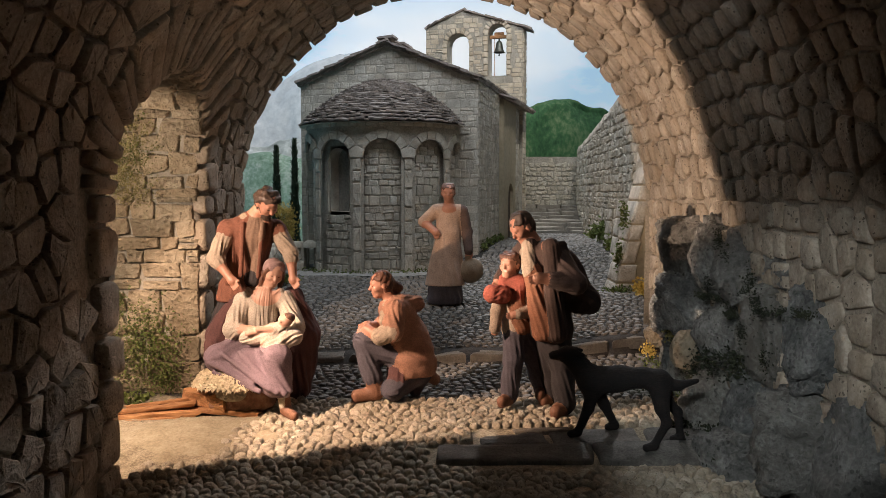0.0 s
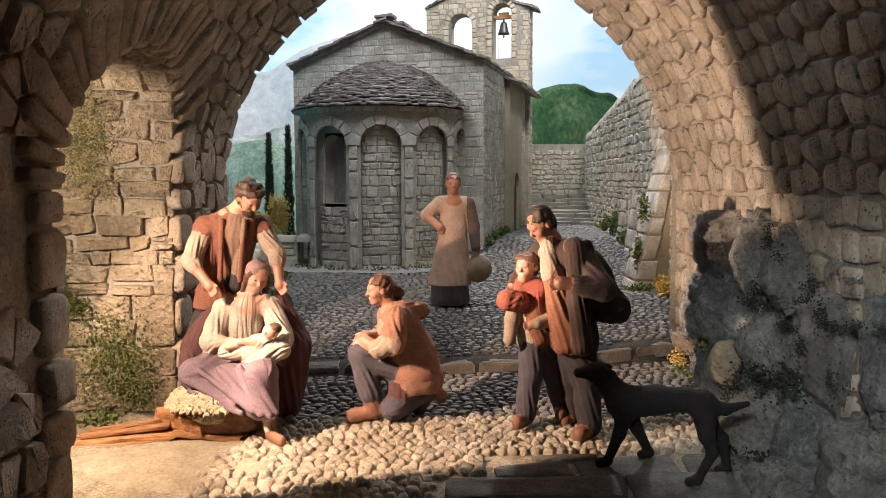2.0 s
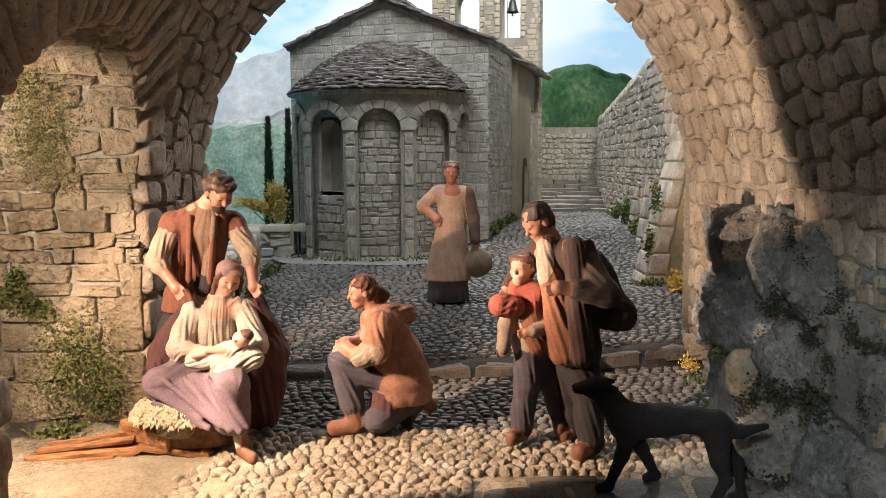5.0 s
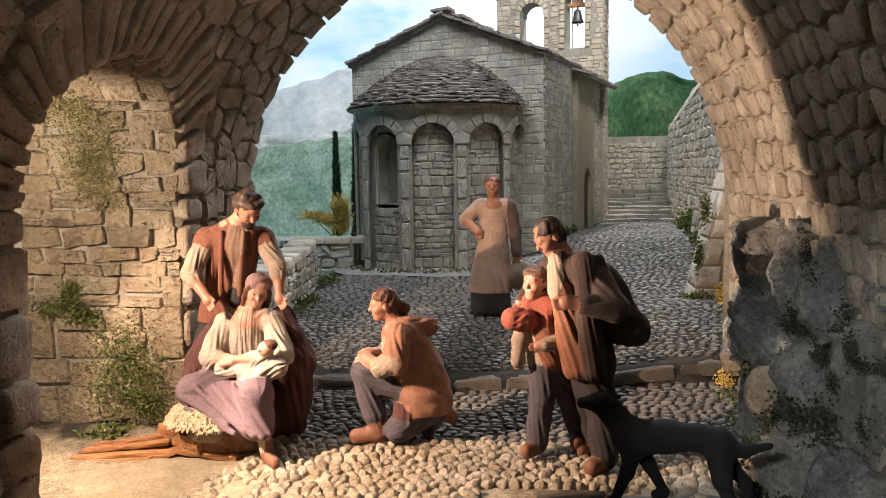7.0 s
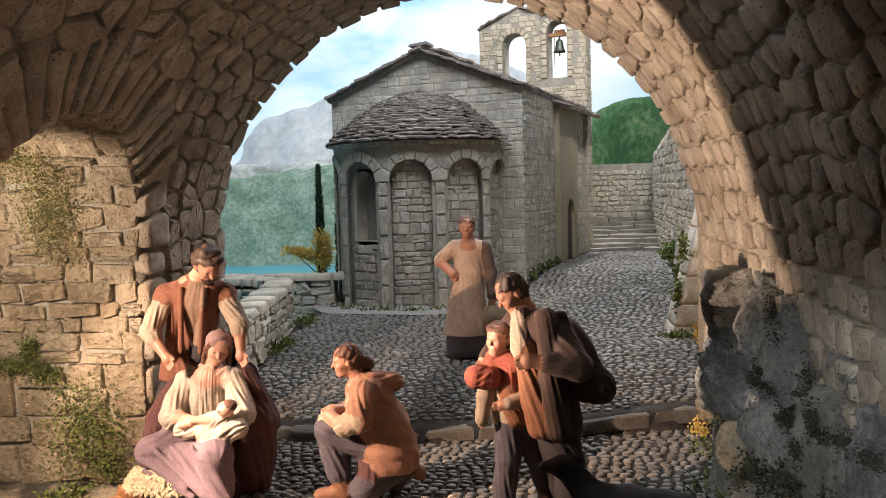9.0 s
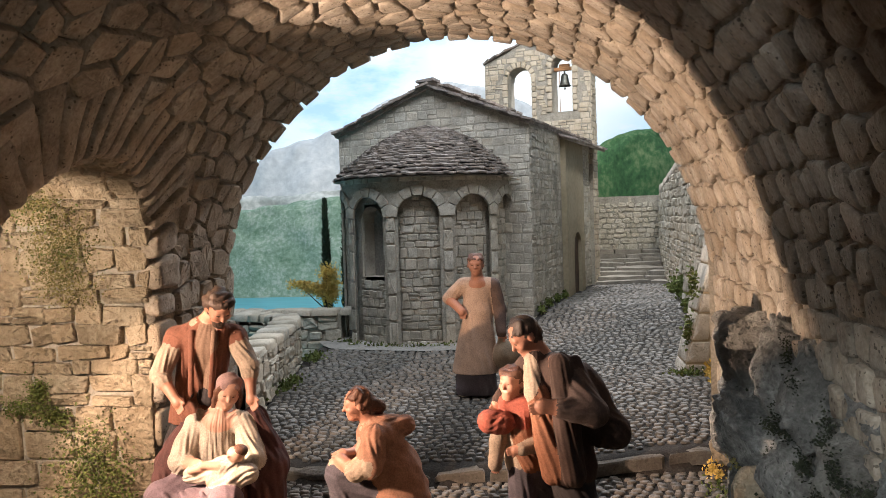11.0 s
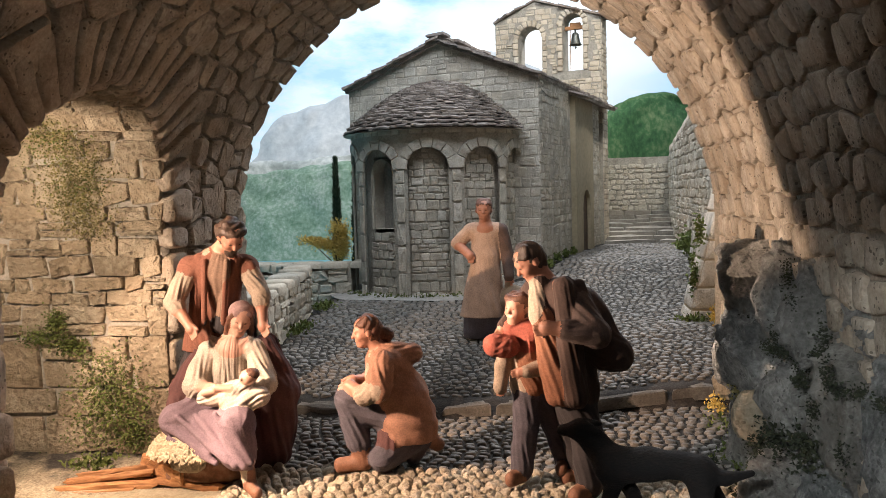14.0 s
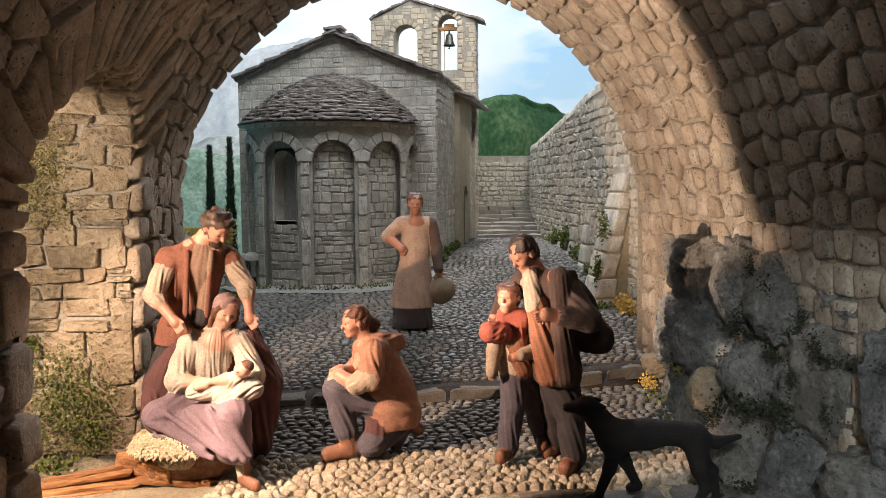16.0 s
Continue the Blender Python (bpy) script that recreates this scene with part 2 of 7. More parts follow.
def piece(P, quad, high, rng, n=12, square=4.0, top=0.88, rough=0.07, hewn=0.0):
    """One worn stone over a four-cornered field of a surface: cut corners, a raised rim and an uneven face."""
    (ax, ay), (bx, by), (cx, cy), (dx, dy) = quad
    cut = 0.05 if square >= 7 else 0.13 if square >= 5 else 0.24 if square >= 4 else 0.32
    ring = []
    for sx, sy in ((1, -1), (1, 1), (-1, 1), (-1, -1)):
        c, d = cut * rng.uniform(0.5, 2.0), cut * rng.uniform(0.5, 2.0)
        pair = [(sx * (1 - c), sy), (sx, sy * (1 - d))]
        ring += pair if sx * sy < 0 else pair[::-1]
        if n > 8:
            ring.append((sx, rng.uniform(-0.25, 0.25)) if sx * sy < 0 else (rng.uniform(-0.25, 0.25), sy))
    ring.sort(key=lambda e: math.atan2(e[1], e[0]))
    ring = [(p * (1 - rng.uniform(0, rough)), q * (1 - rng.uniform(0, rough))) for p, q in ring]
    n = len(ring)
    lean_u, lean_v = rng.uniform(-rough, rough) * 1.8, rng.uniform(-rough, rough) * 1.8
    v = []
    rings = ((1.0, -0.3), (0.99, 0.72), (top, 1.0)) + (((top * 0.5, 1.05),) if hewn else ())
    for s, h in rings:
        for c, d in ring:
            p, q = (c * s + 1) / 2, (d * s + 1) / 2
            u = (ax * (1 - p) + bx * p) * (1 - q) + (dx * (1 - p) + cx * p) * q
            w = (ay * (1 - p) + by * p) * (1 - q) + (dy * (1 - p) + cy * p) * q
            k = h * (1 + rng.uniform(-rough, rough) * 1.5 + (rng.uniform(-hewn, hewn) if h > 0.9 else 0)) + (lean_u * c + lean_v * d if h > 0 else 0)
            v.append(tuple(P(u, w, k * high)))
    v.append(tuple(P((ax + bx + cx + dx) / 4, (ay + by + cy + dy) / 4, high * (rng.uniform(0.95, 1.2) + rng.uniform(-hewn, hewn)))))
    f = []
    last = (len(rings) - 1) * n
    for k in range(0, last, n):
        for i in range(n):
            j = (i + 1) % n
            f.append((k + i, k + j, k + n + j, k + n + i))
    f.extend((last + i, last + (i + 1) % n, last + n) for i in range(n))
    return v, f


def cushion(P, quad, high, rng, corner=0.42, rough=0.04, hewn=0.05, soft=0.86):
    """One dressed stone: rounded corners, an upright edge, a soft arris and an almost flat face."""
    (ax, ay), (bx, by), (cx, cy), (dx, dy) = quad
    ring = []
    for sx, sy in ((1, 1), (-1, 1), (-1, -1), (1, -1)):
        c, d = corner * rng.uniform(0.45, 1.5), corner * rng.uniform(0.45, 1.5)
        trio = [(sx, sy * (1 - d)), (sx * (1 - c * 0.3), sy * (1 - d * 0.3)), (sx * (1 - c), sy)]
        ring += trio if sx * sy > 0 else trio[::-1]
        ring.append((rng.uniform(-0.2, 0.2), sy) if sx * sy > 0 else (sx, rng.uniform(-0.2, 0.2)))
    ring = [(p * (1 - rng.uniform(0, rough)), q * (1 - rng.uniform(0, rough))) for p, q in ring]
    n = len(ring)
    lean_u, lean_v = rng.uniform(-1, 1) * hewn * 1.4, rng.uniform(-1, 1) * hewn * 1.4
    rings = ((1.0, -0.5), (1.0, 0.4), ((1 + soft) / 2 + 0.01, 0.82), (soft, 1.0), (soft * 0.55, 1.04))
    v = []
    for s, h in rings:
        for c, d in ring:
            p, q = (c * s + 1) / 2, (d * s + 1) / 2
            u = (ax * (1 - p) + bx * p) * (1 - q) + (dx * (1 - p) + cx * p) * q
            w = (ay * (1 - p) + by * p) * (1 - q) + (dy * (1 - p) + cy * p) * q
            k = h + (lean_u * c + lean_v * d if h > 0 else 0) + (rng.uniform(-hewn, hewn) if h > 0.9 else 0)
            v.append(tuple(P(u, w, k * high)))
    v.append(tuple(P((ax + bx + cx + dx) / 4, (ay + by + cy + dy) / 4, high * (1.04 + rng.uniform(-hewn, hewn)))))
    last = (len(rings) - 1) * n
    f = [(k + i, k + (i + 1) % n, k + n + (i + 1) % n, k + n + i) for k in range(0, last, n) for i in range(n)]
    f += [(last + i, last + (i + 1) % n, last + n) for i in range(n)]
    return v, f


def courses(u0, u1, v0, v1, heights, widths, gap, rng, keep=None, split=0.15, skew=0.15):
    """Fields of irregular stone courses."""
    quads, v = [], v0
    while v < v1 - heights[0] * 0.5:
        h = min(rng.uniform(*heights), v1 - v)
        u = u0 - rng.uniform(0, widths[0])
        while u < u1:
            w = rng.uniform(*widths)
            e = min(u + w, u1)
            s = max(u, u0)
            if e - s > widths[0] * 0.3:
                cells = [(s, e, v, v + h)]
                if rng.random() < split and h > heights[0] * 1.1:
                    k = rng.uniform(0.4, 0.6)
                    cells = [(s, e, v, v + h * k), (s, e, v + h * k, v + h)]
                for a, b, c, d in cells:
                    j = lambda: rng.uniform(-skew, skew) * min(b - a, d - c)
                    g = gap / 2
                    q = ((a + g + j(), c + g + j()), (b - g + j(), c + g + j()), (b - g + j(), d - g + j()), (a + g + j(), d - g + j()))
                    if keep is None or all(keep(x, y) for x, y in q):
                        quads.append(q)
            u += w
        v += h
    return quads


def rubble(u0, u1, v0, v1, du, dv, gap, rng, keep=None, jitter=0.3, drop=0.1, shear=0.0):
    """Fields of uneven rubble: each takes what lies nearest to its own seed, less the joint."""
    nu, nv = max(1, round((u1 - u0) / du)), max(1, round((v1 - v0) / dv))
    du, dv = (u1 - u0) / nu, (v1 - v0) / nv
    seeds = {}
    for i in range(-1, nu + 1):
        for k in range(-1, nv + 1):
            edge = i in (-1, nu) or k in (-1, nv)
            if edge or rng.random() > drop:
                seeds[i, k] = (u0 + (i + 0.5 + (0 if edge else rng.uniform(-jitter, jitter)) + shear * (k % 2)) * du, v0 + (k + 0.5 + (0 if edge else rng.uniform(-jitter, jitter))) * dv)
    fields = []
    for (i, k), (x, y) in seeds.items():
        if i in (-1, nu) or k in (-1, nv):
            continue
        poly = [(max(u0, x - 2 * du), max(v0, y - 2 * dv)), (min(u1, x + 2 * du), max(v0, y - 2 * dv)), (min(u1, x + 2 * du), min(v1, y + 2 * dv)), (max(u0, x - 2 * du), min(v1, y + 2 * dv))]
        for a in range(-2, 3):
            for b in range(-2, 3):
                o = seeds.get((i + a, k + b))
                if o is None or (a == 0 and b == 0):
                    continue
                nx, ny = o[0] - x, o[1] - y
                l = math.hypot(nx, ny)
                if l < 1e-6:
                    continue
                nx, ny = nx / l, ny / l
                lim = l / 2 - gap / 2
                out = []
                for (px, py), (qx, qy) in zip(poly, poly[1:] + poly[:1]):
                    dp, dq = (px - x) * nx + (py - y) * ny - lim, (qx - x) * nx + (qy - y) * ny - lim
                    if dp <= 0:
                        out.append((px, py))
                    if dp * dq < 0:
                        t = dp / (dp - dq)
                        out.append((px + (qx - px) * t, py + (qy - py) * t))
                poly = out
                if len(poly) < 3:
                    break
        if len(poly) >= 3 and (keep is None or all(keep(*p) for p in poly)):
            fields.append(poly)
    return fields


def cobbled(P, poly, high, rng, hewn=0.06, soft=0.88, worn=0.15, dome=False):
    """One rubble stone over a many-sided field: worn corners, an upright edge, a soft arris, an almost flat face."""
    ring = []
    for (px, py), (qx, qy) in zip(poly, poly[1:] + poly[:1]):
        a, b = worn * rng.uniform(0.6, 1.4), 1 - worn * rng.uniform(0.6, 1.4)
        ring += [(px + (qx - px) * a, py + (qy - py) * a), (px + (qx - px) * b, py + (qy - py) * b)]
    n = len(ring)
    mx, my = sum(p for p, q in ring) / n, sum(q for p, q in ring) / n
    size = max(math.hypot(p - mx, q - my) for p, q in ring)
    lu, lv = rng.uniform(-1, 1) * hewn * 2 / size, rng.uniform(-1, 1) * hewn * 2 / size
    rings = ((1.0, -0.5), (1.0, 0.4), ((1 + soft) / 2 + 0.01, 0.82), (soft, 1.0), (soft * 0.55, 1.04))
    if dome:
        rings = ((1.0, -0.5), (0.98, 0.15), (0.9, 0.55), (0.7, 0.86), (0.4, 1.02))
    v = []
    for s, h in rings:
        for p, q in ring:
            p, q = mx + (p - mx) * s, my + (q - my) * s
            k = h + (lu * (p - mx) + lv * (q - my) if h > 0 else 0) + (rng.uniform(-hewn, hewn) if h > 0.9 else 0)
            v.append(tuple(P(p, q, k * high)))
    v.append(tuple(P(mx, my, high * 1.04)))
    last = (len(rings) - 1) * n
    f = [(k + i, k + (i + 1) % n, k + n + (i + 1) % n, k + n + i) for k in range(0, last, n) for i in range(n)]
    f += [(last + i, last + (i + 1) % n, last + n) for i in range(n)]
    return v, f


def masonry(name, parent, P, quads, high, mat, rng, near=None, limit=300, round_off=True, form=None, **shape):
    """Stones as pieces of their own, the nearest ones first; those past the limit are joined."""
    if near:
        quads = sorted(quads, key=lambda q: near((q[0][0] + q[2][0]) / 2, (q[0][1] + q[2][1]) / 2))
    rest = []
    for i, q in enumerate(quads):
        h = high * rng.uniform(0.7, 1.25)
        data = (form or piece)(P, q, h, rng, **shape)
        if i < limit:
            smooth(part(name, data, mat, parent), round_off)
        else:
            rest.append(data)
    if rest:
        smooth(part(name + "s_beyond", join(rest), mat, parent, kind="stuff"), round_off)


def solid(ob, thick):
    m = ob.modifiers.new("thick", "SOLIDIFY")
    m.thickness, m.offset = thick, -1.0
    return ob


# ---- ground ----
def ease(a, b, x):
    t = min(1.0, max(0.0, (x - a) / (b - a)))
    return t * t * (3 - 2 * t)


def line(x, pts):
    for (a, p), (b, q) in zip(pts, pts[1:]):
        if x <= b:
            return p + (q - p) * max(0.0, (x - a) / (b - a))
    return pts[-1][1]


def kerb_y(x):
    return 1.3 + 0.15 * max(0.0, x - 0.1) + 0.006 * math.sin(x * 14)


def ground_z(x, y):
    k = kerb_y(x)
    if y < k:
        z = line(y, ((0.2, -0.075), (0.86, -0.066), (0.93, -0.055), (1.05, -0.05), (1.3, -0.03)))
        z += 0.012 * ease(0.1, 0.36, x) * ease(1.1, 1.3, y)
    else:
        z = line(y, ((1.3, -0.018), (1.56, 0.032), (1.85, 0.052), (2.05, 0.058), (2.3, 0.065), (2.9, 0.07)))
        z += 0.045 * ease(-0.05, 0.15, x) * ease(1.75, 2.2, y)
        z += 0.02 * ease(0.1, 0.36, x) * ease(1.8, 1.3, y)
        z -= 0.012 * ease(-0.2, -0.45, x) * ease(1.6, 2.0, y)
    return z + 0.003 * noise.noise((x * 9, y * 9, 0))


def P_ground(u, v, h):
    return (u, v, ground_z(u, v) + h)


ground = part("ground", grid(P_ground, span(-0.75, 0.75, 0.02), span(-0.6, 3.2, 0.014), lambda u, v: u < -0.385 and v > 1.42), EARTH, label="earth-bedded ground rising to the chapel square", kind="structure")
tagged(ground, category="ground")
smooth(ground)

# ---- vault ----
R, ZC, Y0, Y1 = 0.355, 0.24, -0.45, 1.4
AY, AZ, AR = 1.0, 0.25, 0.155


def in_arch(y, z, grow=0.0):
    r = AR + grow
    return abs(y - AY) < r and (z < AZ or (y - AY) ** 2 + (z - AZ) ** 2 < r * r)


def shell_x(z):
    return R if z < ZC else math.sqrt(max(0.0, R * R - (z - ZC) ** 2))


def flare(z):
    """The jamb stands a little wider than the crown."""
    return 0.014 * ease(0.36, 0.14, z)


def P_right(u, v, h):
    return (R + flare(v) - h, u, v)


def P_left(u, v, h):
    z = v
    if z < ZC:
        return (-(R - h), u, z)
    a = min((z - ZC) / R, 1.2)
    return (-(R - h) * math.cos(a), u, ZC + (R - h) * math.sin(a))


def P_vault(u, v, h):
    a = v / R
    z = ZC + R * math.sin(a)
    r = R + (flare(z) if a < 1.2 else 0.0) - h
    return (r * math.cos(a), u, ZC + r * math.sin(a))


wall_right = solid(part("wall_right", grid(P_right, span(Y0, Y1, 0.05), span(-0.12, ZC, 0.04)), MORTAR, label="rubble stone side wall under the vault", kind="structure"), -0.12)
wall_left = solid(part("wall_left", grid(P_left, span(Y0, Y1, 0.01), span(-0.12, ZC + R * 0.95, 0.01), lambda u, v: in_arch(u, P_left(u, v, 0)[2], 0.012)), MORTAR, label="rubble stone side wall pierced by an arched opening", kind="structure"), 0.03)
rng = random.Random(3)
fields = rubble(Y0, Y1 + 0.004, -0.1, ZC, 0.033, 0.031, 0.0048, rng, jitter=0.24)
masonry("stone", wall_right, P_right, fields, 0.0056, VAULT, rng, form=cobbled, near=lambda u, v: abs(u - 1.15))
fields = rubble(Y0, Y1, -0.1, ZC + R * 0.95, 0.038, 0.035, 0.0045, rng, keep=lambda u, v: not in_arch(u, P_left(u, v, 0)[2], 0.045))
masonry("stone", wall_left, P_left, fields, 0.009, VAULT, rng, form=cobbled, near=lambda u, v: abs(u - 1.15), worn=0.09, soft=0.92, hewn=0.12, round_off=False)
# the crown of the vault
fields = rubble(Y0, Y1 + 0.004, 0.0, R * (math.pi - 0.95), 0.033, 0.031, 0.0048, rng, jitter=0.24)
stones = [cobbled(P_vault, q, 0.0056 * rng.uniform(0.7, 1.35), rng) for q in fields]
vault = part("ceiling", join([grid(P_vault, span(Y0, Y1, 0.05), span(0, R * (math.pi - 0.95), 0.03)), *stones]), [VAULT, MORTAR], label="barrel vault of rounded rubble stones", kind="structure")
base_faces = (len(span(Y0, Y1, 0.05)) - 1) * (len(span(0, R * (math.pi - 0.95), 0.03)) - 1)
for i, p in enumerate(vault.data.polygons):
    p.material_index = 1 if i < base_faces else 0
smooth(vault)


# outer skin of the vault and the face of the arch towards the square
def P_outer(u, v, h):
    a = v / R
    return ((R + 0.13) * math.cos(a), u, ZC + (R + 0.13) * math.sin(a))


outer = part("trim", join([grid(P_outer, span(Y0, Y1, 0.05), span(0, R * math.pi, 0.02), lambda u, v: P_outer(u, v, 0)[0] < 0 and in_arch(u, P_outer(u, v, 0)[2], 0.05)),
                           grid(lambda u, v, h: ((R + u) * math.cos(v), Y1, ZC + (R + u) * math.sin(v)), (0.0, 0.13), span(0, math.pi, 0.08)),
                           grid(lambda u, v, h: (u, Y1, v), (R, R + 0.13), (-0.12, ZC)),
                           grid(lambda u, v, h: (u, Y1, v), (-R - 0.13, -R), (-0.12, ZC))]), MORTAR_LIGHT, label="rough outer skin of the vault", kind="structure")

# radial slim stones round the side arch
rng = random.Random(11)
a = 0.5


def P_ring(u, v, h):
    y, z = AY + math.cos(u) * v, AZ + math.sin(u) * v
    return (h - shell_x(z), y, z)


while a < math.pi - 0.1:
    w = rng.uniform(0.085, 0.15)
    long = rng.uniform(0.06, 0.092)
    g = 0.005 / AR / 2
    q = ((a + g, AR - 0.004), (a + w - g, AR - 0.004), (a + w - g * 0.8, AR + long), (a + g * 0.8, AR + long))
    smooth(part("voussoir", cushion(P_ring, q, 0.01 * rng.uniform(0.6, 1.4), rng, corner=0.25), VAULT, wall_left))
    a += w
# larger stones at the haunches and down the jambs
for lo, hi in ((0.0, 0.5), (math.pi - 0.1, math.pi + 0.02)):
    a = lo
    while a < hi - 0.05:
        w = min(rng.uniform(0.16, 0.28), hi - a)
        q = ((a + 0.014, AR - 0.004), (a + w - 0.014, AR - 0.004), (a + w - 0.012, AR + 0.055), (a + 0.012, AR + 0.055))
        smooth(part("jamb_stone", cushion(P_ring, q, 0.011 * rng.uniform(0.7, 1.4), rng), VAULT, wall_left))
        a += w
for side in (-1, 1):
    z = -0.09
    while z < AZ - 0.012:
        h = min(rng.uniform(0.034, 0.06), AZ - z)
        d = rng.uniform(0.04, 0.058)
        q = ((AY + side * (AR - 0.003), z + 0.0025), (AY + side * (AR + d), z + 0.0025), (AY + side * (AR + d), z + h - 0.0025), (AY + side * (AR - 0.003), z + h - 0.0025))
        if side < 0:
            q = (q[1], q[0], q[3], q[2])
        smooth(part("jamb_stone", cushion(P_left, q, 0.01 * rng.uniform(0.6, 1.4), rng), VAULT, wall_left))
        z += h

# the depth of the side opening: far jamb, soffit and near jamb
tunnel = empty("side_arch", label="deep stone side arch lit through its opening", kind="structure")


def P_tunnel(u, v, h):
    """u: depth from the inner face; v: way along the opening's edge from the far foot over the crown."""
    leg = AZ + 0.12
    if v < leg:
        return (-R - 0.002 - u, AY + AR - h, v - 0.12)
    t = (v - leg) / AR
    if t < math.pi:
        r = AR - h
        z = AZ + r * math.sin(t)
        return (-shell_x(z) - 0.002 - u, AY + r * math.cos(t), z)
    return (-R - 0.002 - u, AY - AR + h, AZ - (v - leg - AR * math.pi))


LEG = AZ + 0.12
ALL = 2 * LEG + AR * math.pi
smooth(solid(part("jamb_far", grid(P_tunnel, span(0.0, 0.31, 0.04), span(0, LEG, 0.03)), MORTAR_LIGHT, tunnel), -0.06))
solid(part("soffit", grid(P_tunnel, span(0.0, 0.31, 0.04), span(LEG, LEG + AR * math.pi * 0.5, 0.02)), MORTAR_LIGHT, tunnel), -0.05)
solid(part("near_soffit", grid(P_tunnel, span(0.0, 0.02, 0.02), span(LEG + AR * math.pi * 0.5, LEG + AR * math.pi, 0.02)), MORTAR, tunnel), -0.05)
solid(part("jamb_near", grid(P_tunnel, span(0.0, 0.02, 0.02), span(LEG + AR * math.pi, ALL, 0.03)), MORTAR, tunnel), -0.1)
rng = random.Random(17)
quads = courses(-0.004, 0.31, 0.02, LEG - 0.1, (0.035, 0.075), (0.04, 0.11), 0.0015, rng, skew=0.12, split=0.3)
quads += courses(-0.004, 0.31, LEG - 0.1, LEG + AR * 1.5, (0.014, 0.034), (0.022, 0.07), 0.0018, rng, skew=0.2, split=0.25)
masonry("block", tunnel, P_tunnel, quads, 0.0062, JAMB, rng, form=cushion, corner=0.16, rough=0.06, hewn=0.16, soft=0.92, round_off=False)
quads = courses(-0.004, 0.022, LEG + AR * 1.6, ALL, (0.02, 0.045), (0.03, 0.03), 0.002, rng)
masonry("stone", tunnel, P_tunnel, quads, 0.01, VAULT, rng, form=cushion)

# ---- room that holds the scene ----
room = part("room", (lambda d: (d[0], [tuple(reversed(q)) for q in d[1]]))(box(-2.8, 2.8, -1.2, 5.2, -0.6, 2.2)), ROOM, label="dark walls and ceiling of the display room", kind="structure")

# ---- backdrop: sky, mountains, lake ----
m, nt, b = material("painted_sky", 1.0)
co = nt.nodes.new("ShaderNodeTexCoord")
sep = nt.nodes.new("ShaderNodeSeparateXYZ")
nt.links.new(co.outputs["Object"], sep.inputs[0])
clouds = noise_of(nt, 1.7, 6, 0.6, (0.55, 1, 1.5))
blue = ramp(nt, mth(nt, "DIVIDE", sep.outputs["Z"], 2.0), ((0.2, (0.62, 0.78, 0.88)), (0.6, (0.36, 0.62, 0.86))))
col = mix(nt, ramp(nt, clouds, ((0.42, (0, 0, 0)), (0.62, (1, 1, 1)))), blue, (0.95, 0.97, 0.98))
# the painted glow of haze low in the middle of the sky
dx = mth(nt, "MULTIPLY", mth(nt, "SUBTRACT", sep.outputs["X"], 0.05), 0.9)
dz = mth(nt, "MULTIPLY", mth(nt, "SUBTRACT", sep.outputs["Z"], 1.0), 1.3)
d2 = mth(nt, "ADD", mth(nt, "MULTIPLY", dx, dx), mth(nt, "MULTIPLY", dz, dz))
col = mix(nt, ramp(nt, d2, ((0.0, (0.9, 0.9, 0.9)), (0.45, (0, 0, 0)))), col, (1.0, 1.0, 1.0))
nt.links.new(col, b.inputs["Base Color"])
# the backdrop also glows by itself, standing in for lamplight on the painting
nt.links.new(col, b.inputs["Emission Color"])
b.inputs["Emission Strength"].default_value = 0.38
SKY = m
backdrop = part("backdrop", grid(lambda u, v, h: (2.6 * math.sin(u), 1.9 + 2.6 * math.cos(u), v), span(-1.35, 1.35, 0.08), span(-0.4, 2.1, 0.2)), SKY, label="curved backdrop painted with a cloudy sky", kind="structure")
smooth(backdrop)


def hill(name, label, mat, x0, x1, y, crest, seed, depth=0.35, foot=-0.1):
    def P(u, v, h):
        top = crest(u) + 0.02 * noise.fractal((u * 5, seed, 0), 1.0, 2.0, 4)
        z = foot + (top - foot) * math.sin(min(1.0, v) * math.pi / 2) if v <= 1 else top - (v - 1) * 0.5
        r = noise.fractal((u * 4 + seed, v * 2.2, seed), 0.9, 2.0, 5)
        return (u, y + depth * (v - 1) - 0.1 * r * v * (1 - 0.5 * v), z + 0.02 * r * min(1.0, v * 2) * (1 if v < 1 else 0.4))
    ob = part(name, grid(P, span(x0, x1, 0.02), span(0, 1.15, 0.035)), mat, label=label)
    tagged(ob, category="hill")
    return smooth(ob)


def painted(name, colours, scale, stretch=(1, 1, 1)):
    return plain(name, colours, scale, 0.95, 0.6, 0.01, stretch)


# farther ranges are paler: the haze of distance is painted into their colours
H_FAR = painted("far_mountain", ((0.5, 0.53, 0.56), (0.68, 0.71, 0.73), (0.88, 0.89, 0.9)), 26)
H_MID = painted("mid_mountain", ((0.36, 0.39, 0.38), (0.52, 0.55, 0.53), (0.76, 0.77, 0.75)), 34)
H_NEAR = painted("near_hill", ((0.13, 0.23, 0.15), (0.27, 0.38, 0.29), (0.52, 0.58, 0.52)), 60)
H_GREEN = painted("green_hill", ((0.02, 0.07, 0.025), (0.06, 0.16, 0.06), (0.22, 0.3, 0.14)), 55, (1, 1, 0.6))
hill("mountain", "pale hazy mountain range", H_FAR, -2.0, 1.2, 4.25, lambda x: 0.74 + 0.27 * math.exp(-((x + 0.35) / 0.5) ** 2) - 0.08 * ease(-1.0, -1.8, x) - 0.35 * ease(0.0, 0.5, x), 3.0)
